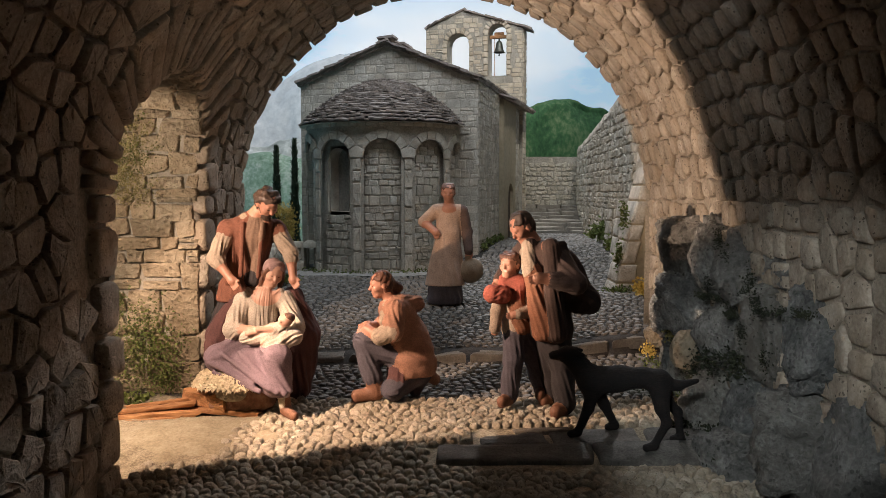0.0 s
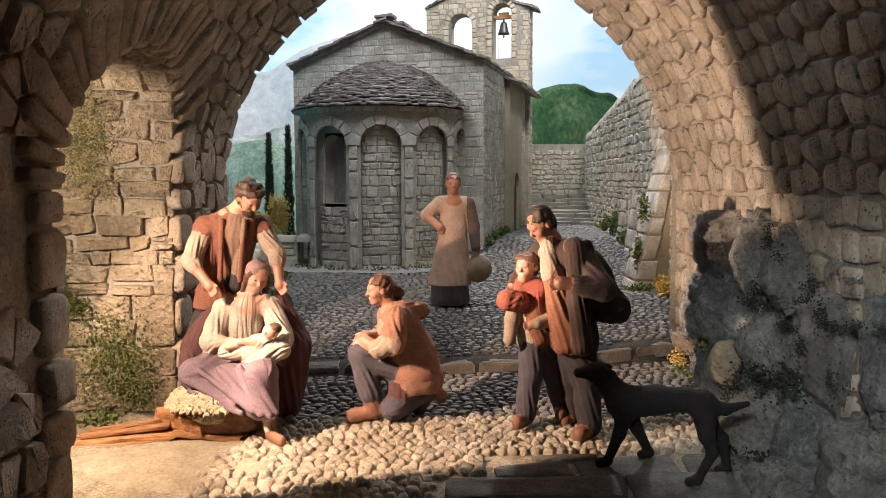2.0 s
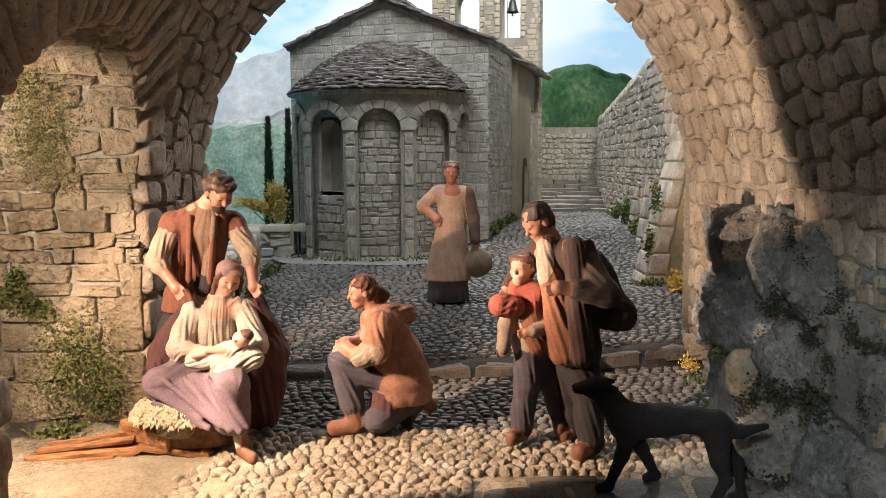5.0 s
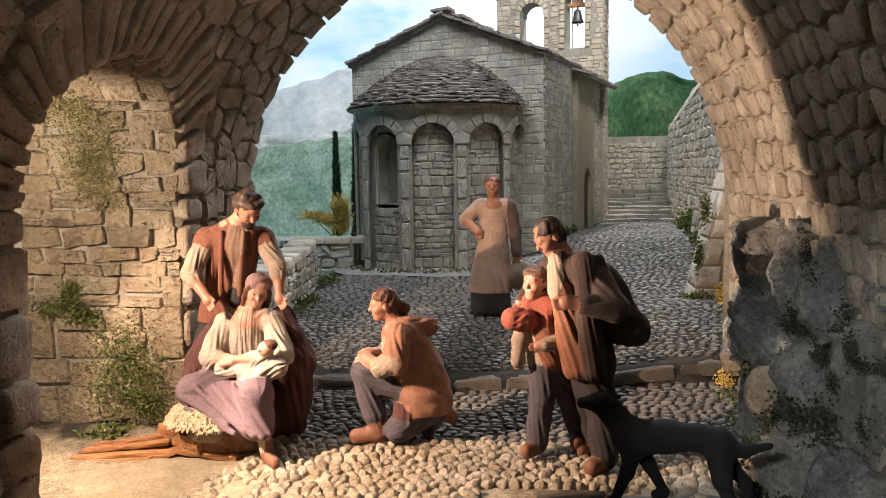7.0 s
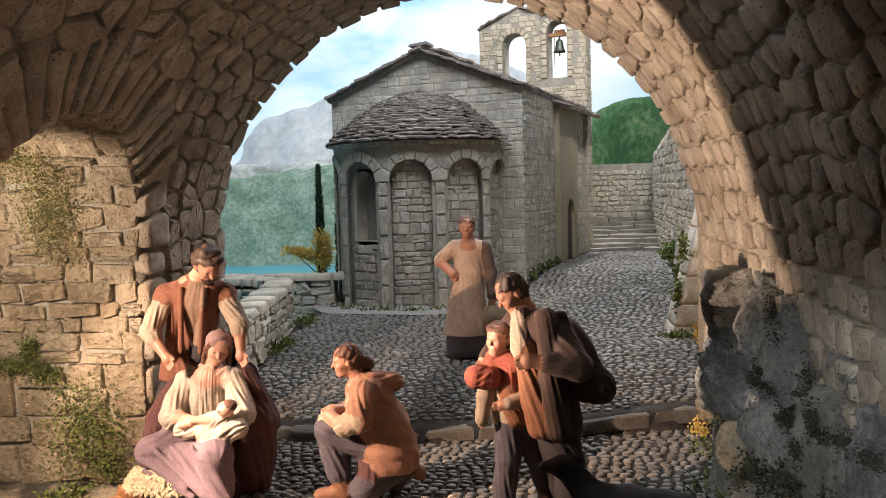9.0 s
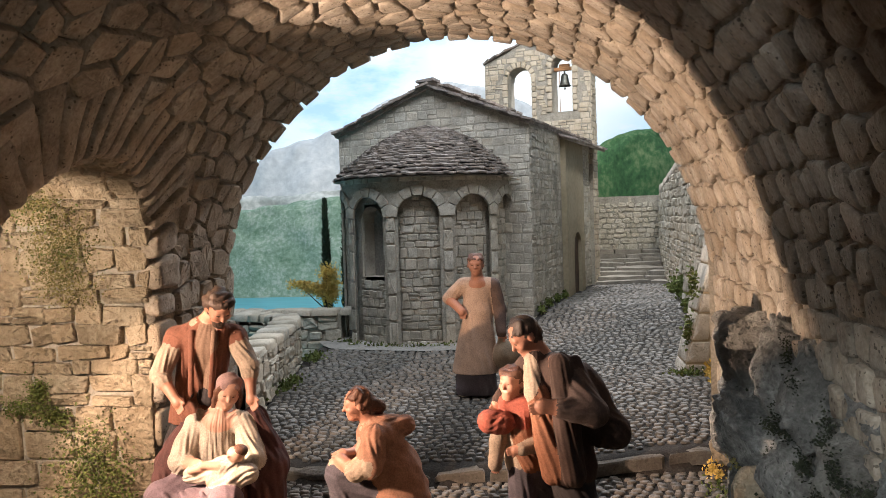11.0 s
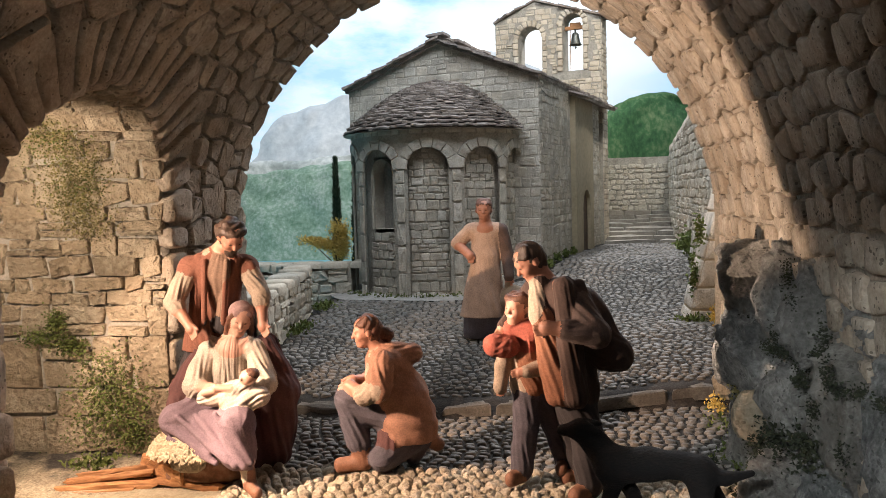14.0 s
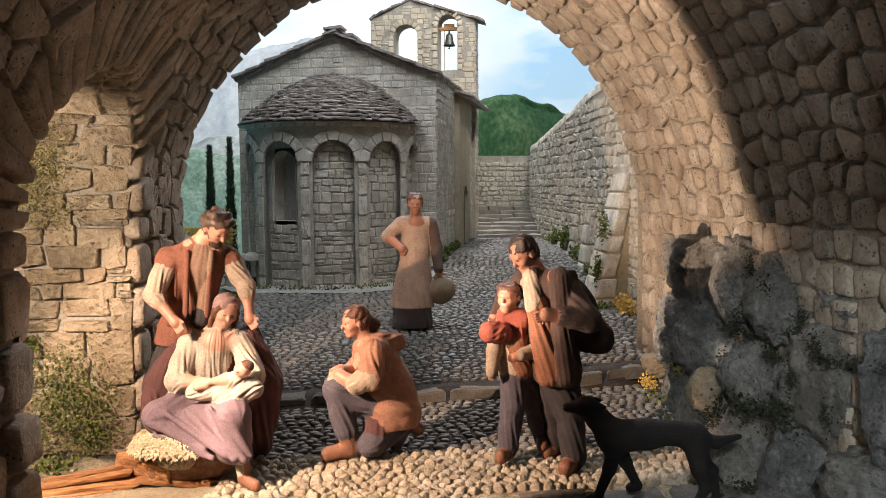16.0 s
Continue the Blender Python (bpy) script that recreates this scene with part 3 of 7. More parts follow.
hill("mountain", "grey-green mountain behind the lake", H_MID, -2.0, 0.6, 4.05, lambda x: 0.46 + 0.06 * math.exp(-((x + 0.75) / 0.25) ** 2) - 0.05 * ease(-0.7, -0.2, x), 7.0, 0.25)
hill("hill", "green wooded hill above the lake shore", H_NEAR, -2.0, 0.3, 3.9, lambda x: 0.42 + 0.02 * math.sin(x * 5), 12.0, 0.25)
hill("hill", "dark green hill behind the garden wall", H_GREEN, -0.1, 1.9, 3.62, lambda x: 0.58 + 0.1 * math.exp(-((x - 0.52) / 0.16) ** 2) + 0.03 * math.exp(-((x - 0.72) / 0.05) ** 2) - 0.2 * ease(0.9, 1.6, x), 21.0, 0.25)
m, nt, b = material("painted_water", 0.3)
w = noise_of(nt, 25, 3, 0.5, (0.3, 1, 1))
nt.links.new(ramp(nt, w, ((0.3, (0.06, 0.36, 0.47)), (0.7, (0.14, 0.5, 0.6)))), b.inputs["Base Color"])
bump(nt, b, w, 0.15, 0.002)
water = part("water", grid(lambda u, v, h: (u, v, 0.0), (-2.2, -0.42), (1.2, 3.9)), m, label="turquoise lake", kind="structure")

# ---- chapel ----
CX, CY, CR = 0.092, 2.09, -14.83
chapel = empty("chapel", pose(CX, CY, 0, 0, 0, CR), label="grey stone chapel with a rounded apse and slate roofs", category="chapel")
LX, EAVE, RIDGE, LONG, BASE = -0.5, 0.548, 0.648, 0.72, -0.02


def gable_z(x):
    return RIDGE - (RIDGE - EAVE) * abs(x + 0.25) / 0.25


def wall_strips(x0, x1, y0, y1, z0, top, holes=(), step=0.005):
    """A wall of upright strips, with arched holes (centre, half width, foot, spring)."""
    out = []
    xs = span(x0, x1, step)
    def column(a, b, lo, hi):
        """A strip whose foot and head may slope from a to b."""
        v = [(x, y, (lo if k == 0 else hi)[i]) for k in (0, 1) for y in (y0, y1) for i, x in ((0, a), (1, b))]
        return v, [(0, 2, 3, 1), (4, 5, 7, 6), (0, 1, 5, 4), (2, 6, 7, 3), (0, 4, 6, 2), (1, 3, 7, 5)]
    edges = [e for hx, hw, _, _ in holes for e in (hx - hw, hx + hw)]
    xs = sorted([x for x in xs if all(abs(x - e) > step * 0.4 for e in edges)] + edges)
    for a, b in zip(xs, xs[1:]):
        c = (a + b) / 2
        lo = (z0, z0)
        for hx, hw, foot, spring in holes:
            if abs(c - hx) < hw:
                out.append(column(a, b, lo, (foot, foot)))
                lo = tuple(spring + math.sqrt(max(0.0, hw * hw - (x - hx) ** 2)) for x in (a, b))
        out.append(column(a, b, lo, (top(a), top(b))))
    v, f = join(out)
    seen, keep, way = {}, [], []
    for p in v:
        k = tuple(round(q, 5) for q in p)
        if k not in seen:
            seen[k] = len(keep)
            keep.append(p)
        way.append(seen[k])
    return keep, [tuple(way[i] for i in q) for q in f]


def outside(holes, grow=0.0):
    def test(x, z):
        for hx, hw, foot, spring in holes:
            w = hw + grow
            if abs(x - hx) < w and z > foot - grow and (z < spring or (x - hx) ** 2 + (z - spring) ** 2 < w * w):
                return False
        return True
    return test


rng = random.Random(5)
front = part("front_wall", wall_strips(LX, 0.0, 0.0, 0.04, BASE, gable_z), MORTAR_LIGHT, chapel)
keep_front = lambda x, z: z < gable_z(x) - 0.004 and not (abs(x + 0.25) < 0.17 and z < 0.42)
quads = courses(LX, 0.0, BASE, RIDGE, (0.015, 0.025), (0.018, 0.04), 0.0016, rng, keep=keep_front, skew=0.1)
masonry("stone", front, lambda u, v, h: (u, 0.001 - h, v), quads, 0.0019, CHAPEL, rng, near=lambda u, v: -v, form=cushion, corner=0.2, rough=0.05, hewn=0.15, round_off=False)
side = part("side_wall", box(-0.04, 0.0, 0.04, LONG, BASE, EAVE), MORTAR_LIGHT, chapel)
quads = courses(0.0, LONG, BASE, EAVE - 0.005, (0.013, 0.022), (0.016, 0.036), 0.0018, rng, keep=lambda u, v: not 0.285 < u < 0.5, skew=0.2)
masonry("stone", side, lambda u, v, h: (-0.001 + h, u, v), quads, 0.0024, CHAPEL, rng, near=lambda u, v: u, form=cushion, corner=0.24, rough=0.06, hewn=0.2, round_off=False)
part("other_side_wall", box(LX, LX + 0.04, 0.04, LONG, BASE, EAVE), CHAPEL, chapel)
part("back_wall", wall_strips(LX + 0.04, -0.04, LONG - 0.04, LONG, BASE, gable_z), CHAPEL, chapel)
# plastered bay with the arched side door
bay_holes = ((0.41, 0.045, 0.0, 0.235),)
d = wall_strips(0.29, 0.495, 0.0, 0.014, BASE, lambda x: EAVE - 0.02, bay_holes)
bay = part("plastered_bay", ([(v[1], v[0], v[2]) for v in d[0]], [tuple(reversed(f)) for f in d[1]]), PLASTER, chapel, "tan plastered wall bay")
d = wall_strips(0.367, 0.453, -0.004, 0.004, 0.0, lambda x: 0.235 + math.sqrt(max(0, 0.043 ** 2 - (x - 0.41) ** 2)))
part("door", ([(v[1], v[0], v[2]) for v in d[0]], d[1]), DARKWOOD, chapel, "dark arched wooden side door")


def slab(w, d, t, rng):
    """A thin split slate, lying flat, its lower edge at y = 0."""
    j = lambda s: rng.uniform(-s, s)
    pts = [(-w / 2 + j(w * 0.08), j(d * 0.12)), (j(w * 0.15), j(d * 0.1) - d * 0.04), (w / 2 + j(w * 0.08), j(d * 0.12)), (w / 2 + j(w * 0.05), d), (-w / 2 + j(w * 0.05), d)]
    v = [(x, y, 0.0) for x, y in pts] + [(x, y + 0.1 * t, t + j(t * 0.2)) for x, y in pts]
    n = len(pts)
    f = [tuple(range(n - 1, -1, -1)), tuple(range(n, 2 * n))] + [(i, (i + 1) % n, n + (i + 1) % n, n + i) for i in range(n)]
    return v, f


def placed(data, m):
    return [tuple(m @ Vector(p)) for p in data[0]], data[1]


# gable roof
def roof_slope(name, sign, label):
    out = []
    run = 0.275
    tilt = math.atan2(RIDGE - EAVE, 0.25)
    r = rng
    body = placed(box(0, run, -0.012, LONG, -0.006, 0.002), Matrix.Translation((-0.25, 0, RIDGE)) @ Matrix.Rotation(0 if sign > 0 else math.pi, 4, "Z") @ Matrix.Rotation(tilt, 4, "Y"))
    if sign < 0:
        body = placed(box(0, run, -LONG, 0.012, -0.006, 0.002), Matrix.Translation((-0.25, 0, RIDGE)) @ Matrix.Rotation(math.pi, 4, "Z") @ Matrix.Rotation(tilt, 4, "Y"))
    roof = part(name, body, SLATE, chapel, label)
    k = 0
    rows = 14
    for i in range(rows):
        d = run - 0.004 - i * run / rows
        y = -0.02 + r.uniform(-0.006, 0.002)
        while y < LONG:
            w = r.uniform(0.02, 0.042)
            s = slab(w, 0.034, r.uniform(0.0035, 0.006), r)
            mm = Matrix.Translation((-0.25, 0, RIDGE)) @ (Matrix.Identity(4) if sign > 0 else Matrix.Scale(-1, 4, (1, 0, 0))) @ Matrix.Rotation(tilt, 4, "Y") @ Matrix.Translation((d + 0.006, y + w / 2, 0.003)) @ Matrix.Rotation(math.pi / 2, 4, "Z") @ Matrix.Rotation(radians(-6), 4, "X")
            data = placed(s, mm)
            if sign < 0:
                data = (data[0], [tuple(reversed(f)) for f in data[1]])
            if y < 0.06 or i < 2:
                part("slate", data, SLATE, roof)
            else:
                out.append(data)
            y += w
            k += 1
    part("slates_beyond", join(out), SLATE, roof, kind="stuff")


roof_slope("roof_slope", 1, "weathered slate roof slope")
roof_slope("roof_slope", -1, "weathered slate roof slope")
r = rng
ridge_cap = part("ridge_cap", box(-0.262, -0.238, -0.02, LONG, RIDGE + 0.0, RIDGE + 0.008), SLATE, chapel)
for i in range(16):
    y = -0.028 + i * 0.047
    part("slate", placed(slab(0.045, 0.05, 0.006, r), Matrix.Translation((-0.25 + r.uniform(-0.006, 0.006), y, RIDGE + 0.009)) @ Matrix.Rotation(r.uniform(-0.15, 0.15), 4, "Y")), SLATE, ridge_cap)
# jutting eave over the plastered bay
bay_roof = part("bay_roof", placed(box(-0.02, 0.05, 0.27, 0.66, -0.004, 0.004), Matrix.Translation((0, 0, EAVE - 0.012)) @ Matrix.Rotation(radians(20), 4, "Y")), SLATE, chapel, "small lean-to roof over the side door")
y = 0.262
while y < 0.66:
    w = r.uniform(0.025, 0.045)
    part("slate", placed(slab(w, 0.06, 0.005, r), Matrix.Translation((0.052, y + w / 2, EAVE - 0.027)) @ Matrix.Rotation(math.pi / 2, 4, "Z") @ Matrix.Rotation(radians(18), 4, "X")), SLATE, bay_roof)
    y += w

# apse
AX, AYC, ARAD, ATOP = -0.25, -0.028, 0.2, 0.425


def P_apse(rad):
    def P(u, v, h):
        """u: degrees round the apse; flat side walls past its half circle."""
        if u > 0:
            return (AX + rad + h, AYC + radians(u) * rad, v)
        if u < -180:
            return (AX - rad - h, AYC + radians(-180 - u) * rad, v)
        return (AX + (rad + h) * math.cos(radians(u)), AYC + (rad + h) * math.sin(radians(u)), v)
    return P


PANELS = (-176, -144, -108, -72, -36, -2)
HALF, SPRING = 13.5, 0.335
HWM = radians(HALF) * ARAD


def in_panel(u, v, grow=0.0):
    for c in PANELS:
        d = radians(u - c) * ARAD
        w = HWM + grow
        if abs(d) < w and (v < SPRING or d * d + (v - SPRING) ** 2 < w * w):
            return True
    return False


apse = part("apse", grid(P_apse(ARAD - 0.016), span(-188, 8, 3), span(BASE, ATOP, 0.03)), MORTAR_LIGHT, chapel, "rounded apse with blind arches")
win_u, win_w, win_foot, win_spring = -108, 0.036, 0.205, 0.325
in_win = lambda u, v, grow=0.0: abs(radians(u - win_u) * ARAD) < win_w + grow and v > win_foot - grow and (v < win_spring or (radians(u - win_u) * ARAD) ** 2 + (v - win_spring) ** 2 < (win_w + grow) ** 2)
face = part("apse_wall", grid(P_apse(ARAD), span(-188, 8, 1.0), span(BASE, ATOP, 0.006), lambda u, v: in_panel(u, v)), MORTAR_LIGHT, apse)
quads = courses(-188, 8, SPRING, ATOP, (0.018, 0.024), (5, 11), 0.0, rng, keep=lambda u, v: not in_panel(u, v, 0.026), split=0, skew=0)
quads = [tuple((a + (0.4 if i in (0, 3) else -0.4), b + (0.0015 if i < 2 else -0.0015)) for i, (a, b) in enumerate(q)) for q in quads]
masonry("stone", apse, P_apse(ARAD), quads, 0.0022, CHAPEL, rng, square=6, n=8, rough=0.05, round_off=False)
for c in PANELS:
    # arch ring and pilasters of cut stone
    steps = 7
    for i in range(steps):
        a0, a1 = math.pi * i / steps + 0.008, math.pi * (i + 1) / steps - 0.008

        def P_arch(u, v, h):
            return P_apse(ARAD)(c + math.degrees(math.cos(u) * v / ARAD), SPRING + math.sin(u) * v, h)
        part("voussoir", piece(P_arch, ((a0, HWM - 0.001), (a1, HWM - 0.001), (a1, HWM + 0.021), (a0, HWM + 0.021)), 0.0045, rng, n=12, square=6, top=0.95, rough=0.05, hewn=0.1), CUT, apse)
    quads = courses(c - HALF - 0.5, c + HALF + 0.5, BASE + 0.03, SPRING + HWM, (0.012, 0.026), (3.5, 10), 0.0, rng, split=0.2,
                    keep=lambda u, v: in_panel(u, v, 0.004) and not (c == win_u and in_win(u, v, 0.002)), skew=0)
    quads = [tuple((a + (0.22 if i in (0, 3) else -0.22) + rng.uniform(-.6, .6), b + (0.001 if i < 2 else -0.001) + rng.uniform(-.002, .002)) for i, (a, b) in enumerate(q)) for q in quads]
    masonry("stone", apse, P_apse(ARAD - 0.0155), quads, 0.002, CHAPEL, rng, form=cushion, corner=0.2, rough=0.05, hewn=0.15, round_off=False)
edges = [PANELS[0] - 18] + [(a + b) / 2 for a, b in zip(PANELS, PANELS[1:])] + [PANELS[-1] + 16]
for e in edges[1:-1]:
    z = BASE + 0.03
    while z < SPRING - 0.005:
        h = min(rng.uniform(0.026, 0.07), SPRING - z)
        part("pilaster_block", piece(P_apse(ARAD), ((e - 3.0, z + 0.001), (e + 3.0, z + 0.001), (e + 3.0, z + h - 0.001), (e - 3.0, z + h - 0.001)), 0.0032, rng, n=12, square=6, top=0.92, rough=0.1, hewn=0.25), CHAPEL, apse)
        z += h
# window niche in one blind arch
def P_niche(u, v, h):
    return P_apse(ARAD - 0.0155)(win_u + math.degrees(u / ARAD), v, h)
ring = [(math.cos(a) * win_w, win_spring + math.sin(a) * win_w) for a in [math.pi * i / 12 for i in range(13)]]
prof = [(win_w, win_foot)] + ring + [(-win_w, win_foot)]
v = [P_niche(x, z, 0.004) for x, z in prof] + [P_niche(x * 1.0, z, -0.045) for x, z in prof]
n = len(prof)
f = [(i, (i + 1) % n, n + (i + 1) % n, n + i) for i in range(n)]
smooth(part("window_reveal", (v, f), CUT, apse), False)
# stone back of the recess; the niche's shade is put into its colour
part("window_back", ([P_niche(x, z, -0.03) for x, z in prof], [tuple(range(n))]), plain("niche_shade_stone", ((0.12, 0.11, 0.1), (0.22, 0.205, 0.18), (0.32, 0.3, 0.26)), 200, 0.6), apse, "stone back of the window niche, darkened for shade")
# drop the blind arch's back behind the niche
me = apse.data
bm = bmesh.new()
bm.from_mesh(me)
bm.faces.ensure_lookup_table()
dead = [q for q in bm.faces if abs(math.degrees(math.atan2(q.calc_center_median().y - AYC, q.calc_center_median().x - AX)) - win_u) < 10 and win_foot - 0.02 < q.calc_center_median().z < win_spring + 0.03]
bmesh.ops.delete(bm, geom=dead, context="FACES")
bm.to_mesh(me)
bm.free()
# conical slate roof of the apse
ER, CONE = 0.214, 0.546
apse_roof = part("apse_roof", grid(lambda u, v, h: (AX + (ER - 0.01) * (1 - v) * math.cos(radians(u)), min(0.0, AYC * (1 - v) + (ER - 0.01) * (1 - v) * math.sin(radians(u))), ATOP + (CONE - ATOP - 0.006) * math.sin(v * math.pi / 2) ** 0.9), span(-180, 0, 6), span(0, 1, 0.1)), SLATE, chapel, "half-cone roof of layered slates")
part("eave_band", grid(lambda u, v, h: P_apse(ARAD + v)(u, ATOP - 0.004, 0), span(-180, 0, 4), (0.0, 0.02)), CUT, apse)
rows, rest, count = 27, [], 0
for i in range(rows):
    s = i / rows
    rad = ER * (1 - s) + 0.004
    z = ATOP + (CONE - ATOP) * math.sin(s * math.pi / 2) ** 0.9
    pitch = math.atan2((CONE - ATOP) * 1.1, ER) * (1.15 - 0.5 * s)
    a = -182 + rng.uniform(0, 6)
    while a < 2:
        w = rng.uniform(0.011, 0.024)
        da = math.degrees(w / rad) if rad > 0.02 else 60
        c = radians(a + da / 2)
        mm = Matrix.Translation((AX + rad * math.cos(c), AYC * (1 - s) + rad * math.sin(c), z + rng.uniform(-0.001, 0.002))) @ Matrix.Rotation(c + math.pi / 2, 4, "Z") @ Matrix.Rotation(pitch * rng.uniform(0.25, 0.6), 4, "X") @ Matrix.Rotation(rng.uniform(-0.12, 0.12), 4, "Y")
        data = placed(slab(w * 1.02, 0.026, rng.uniform(0.0025, 0.0045), rng), mm)
        if count < 300:
            part("slate", data, SLATE, apse_roof)
        else:
            rest.append(data)
        count += 1
        a += da
if rest:
    part("slates_beyond", join(rest), SLATE, apse_roof, kind="stuff")

# bell gable
TY = 0.64
holes = ((-0.211, 0.039, 0.55, 0.756), (-0.0755, 0.032, 0.646, 0.788))
tower_top = lambda x: 0.868 - 0.055 * (-0.195 - x) / 0.13 if x < -0.195 else 0.868 - 0.066 * (x + 0.195) / 0.207
tower = part("bell_gable", wall_strips(-0.325, 0.012, TY, TY + 0.07, BASE, tower_top, holes, 0.004), MORTAR_LIGHT, chapel, "pale stone bell gable with two arched openings")
rng = random.Random(9)
keep_t = lambda x, z: z < tower_top(x) - 0.003 and outside(holes, 0.014)(x, z)
quads = courses(-0.325, 0.012, 0.48, 0.87, (0.012, 0.02), (0.014, 0.034), 0.0018, rng, keep=keep_t, skew=0.1)
masonry("stone", tower, lambda u, v, h: (u, TY + 0.001 - h, v), quads, 0.0032, TOWER, rng, square=5, n=8, rough=0.06, round_off=False)
quads = courses(TY, TY + 0.07, BASE + 0.05, 0.8, (0.014, 0.022), (0.018, 0.05), 0.0018, rng, skew=0.08)
masonry("quoin", tower, lambda u, v, h: (0.011 + h, u, v), quads, 0.0032, TOWER, rng, square=5, n=8, rough=0.06, round_off=False)
for hx, hw, foot, spring in holes:
    steps = 9
    for i in range(steps):
        a0, a1 = math.pi * i / steps + 0.04, math.pi * (i + 1) / steps - 0.04
        P = lambda u, v, h: (hx + math.cos(u) * v, TY - h, spring + math.sin(u) * v)
        part("voussoir", piece(P, ((a0, hw - 0.002), (a1, hw - 0.002), (a1, hw + rng.uniform(0.013, 0.02)), (a0, hw + 0.016)), 0.005, rng, n=8, square=6), TOWER, tower)
    for sgn in (-1, 1):
        z = foot
        while z < spring - 0.004:
            h = rng.uniform(0.012, 0.024)
            e = hx + sgn * hw
            o = e + sgn * rng.uniform(0.012, 0.02)
            lo, hi = min(e, o) - 0.001, max(e, o)
            q = ((lo, z + 0.001), (hi, z + 0.001), (hi, z + h - 0.001), (lo, z + h - 0.001))
            part("jamb_stone", piece(lambda u, v, h: (u, TY - h, v), q, 0.005, rng, n=8, square=5), TOWER, tower)
            z += h
for x0, x1 in ((-0.33, -0.195), (-0.195, 0.018)):
    x = x0
    while x < x1 - 0.005:
        w = rng.uniform(0.024, 0.04)
        c = min(x + w / 2, x1)
        tl = math.atan2(tower_top(c - 0.005) - tower_top(c + 0.005), 0.01)
        part("cap_slate", placed(slab(w * 1.1, 0.085, 0.006, rng), Matrix.Translation((c, TY - 0.01, tower_top(c) + 0.001)) @ Matrix.Rotation(tl, 4, "Y")), SLATE, tower)
        x += w


def lathe(profile, n=24):
    v = [(r * math.cos(2 * math.pi * i / n), r * math.sin(2 * math.pi * i / n), z) for r, z in profile for i in range(n)]
    f = [(k * n + i, k * n + (i + 1) % n, (k + 1) * n + (i + 1) % n, (k + 1) * n + i) for k in range(len(profile) - 1) for i in range(n)]
    return v, f


bx, by = -0.0755, TY + 0.035
mw = pose(CX, CY, 0, 0, 0, CR)
bell = empty("bell", mw @ pose(bx, by, 0.73), label="small dark bronze bell hung from a wooden yoke", category="bell")
smooth(part("bell_body", lathe([(0.0175, 0.0), (0.0195, -0.002), (0.0165, 0.003), (0.0135, 0.012), (0.0115, 0.024), (0.0105, 0.031), (0.007, 0.036), (0.0, 0.038)]), BRONZE, bell))
smooth(part("crown", lathe([(0.0, 0.05), (0.003, 0.05), (0.003, 0.036), (0.0, 0.036)], 10), BRONZE, bell))
smooth(part("clapper", lathe([(0.0, 0.03), (0.0012, 0.03), (0.0012, -0.006), (0.004, -0.01), (0.0, -0.014)], 10), BRONZE, bell))
yk = part("yoke", box(-0.031, 0.031, -0.007, 0.007, 0.046, 0.056), WOOD, bell, "wooden yoke beam")
part("yoke_block", box(-0.016, 0.016, -0.006, 0.006, 0.056, 0.066), WOOD, bell)
part("rope", box(-0.0008 - 0.016, 0.0008 - 0.016, -0.001, 0.001, -0.084, 0.046), WOOD, bell, "thin bell rope")

# smooth trodden strip round the apse
def P_strip(u, v, h):
    x, y = -0.15 + v * math.cos(radians(u)), 2.125 + v * 0.95 * math.sin(radians(u))
    return (x, y, ground_z(x, y) + 0.003 + 0.0012 * noise.noise((x * 60, y * 60, 2)))


strip = smooth(part("pavement", grid(P_strip, span(-172, -25, 3), span(0.18, 0.272, 0.01)), plain("grey_dust", ((0.2, 0.19, 0.17), (0.29, 0.275, 0.25), (0.37, 0.355, 0.325)), 200, 0.95, 0.8, 0.0015), label="smooth grey strip of paving round the apse", kind="structure"))

# ---- walls about the square ----
rng = random.Random(21)


def rubble_wall(name, label, P, u1, v1, body, heights, widths, mat=GARDEN, high=0.004, keep=None, limit=300):
    w = part(name, body, MORTAR_LIGHT, label=label)
    tagged(w, category="stone wall")
    quads = courses(0.0, u1, -0.02, v1, heights, widths, 0.002, rng, keep=keep, skew=0.2)
    masonry("stone", w, P, quads, high, mat, rng, n=8, square=4, rough=0.12, hewn=0.15, limit=limit, round_off=False)
    return w


# long garden wall on the path's far side
GX = lambda y: 0.425 + 0.05 * (y - 1.55)
GT = lambda y: line(y, ((1.3, 0.53), (2.0, 0.49), (2.5, 0.44), (2.96, 0.4)))
body = join([([(GX(a), a, -0.05), (GX(a) + 0.08, a, -0.05), (GX(b) + 0.08, b, -0.05), (GX(b), b, -0.05), (GX(a), a, GT(a)), (GX(a) + 0.08, a, GT(a)), (GX(b) + 0.08, b, GT(b)), (GX(b), b, GT(b))],
             [(0, 4, 7, 3), (4, 5, 6, 7), (1, 2, 6, 5), (0, 1, 5, 4), (3, 7, 6, 2)]) for a, b in zip(span(1.41, 2.96, 0.1), span(1.41, 2.96, 0.1)[1:])])
garden = rubble_wall("garden_wall", "tall rough stone garden wall along the path", lambda u, v, h: (GX(1.41 + u) + 0.001 - h, 1.41 + u, v), 1.55, 0.53, body, (0.014, 0.026), (0.016, 0.04), keep=lambda u, v: v < GT(1.41 + u))
x = 1.41
while x < 2.95:
    w = rng.uniform(0.03, 0.06)
    q = ((x, 0.0), (x + w - 0.003, 0.0), (x + w - 0.003, 0.085), (x, 0.085))
    smooth(part("coping_stone", piece(lambda u, v, h: (GX(u) - 0.004 + v, u, GT(u) - 0.002 + h), q, rng.uniform(0.01, 0.022), rng, n=8), GARDEN, garden))
    x += w
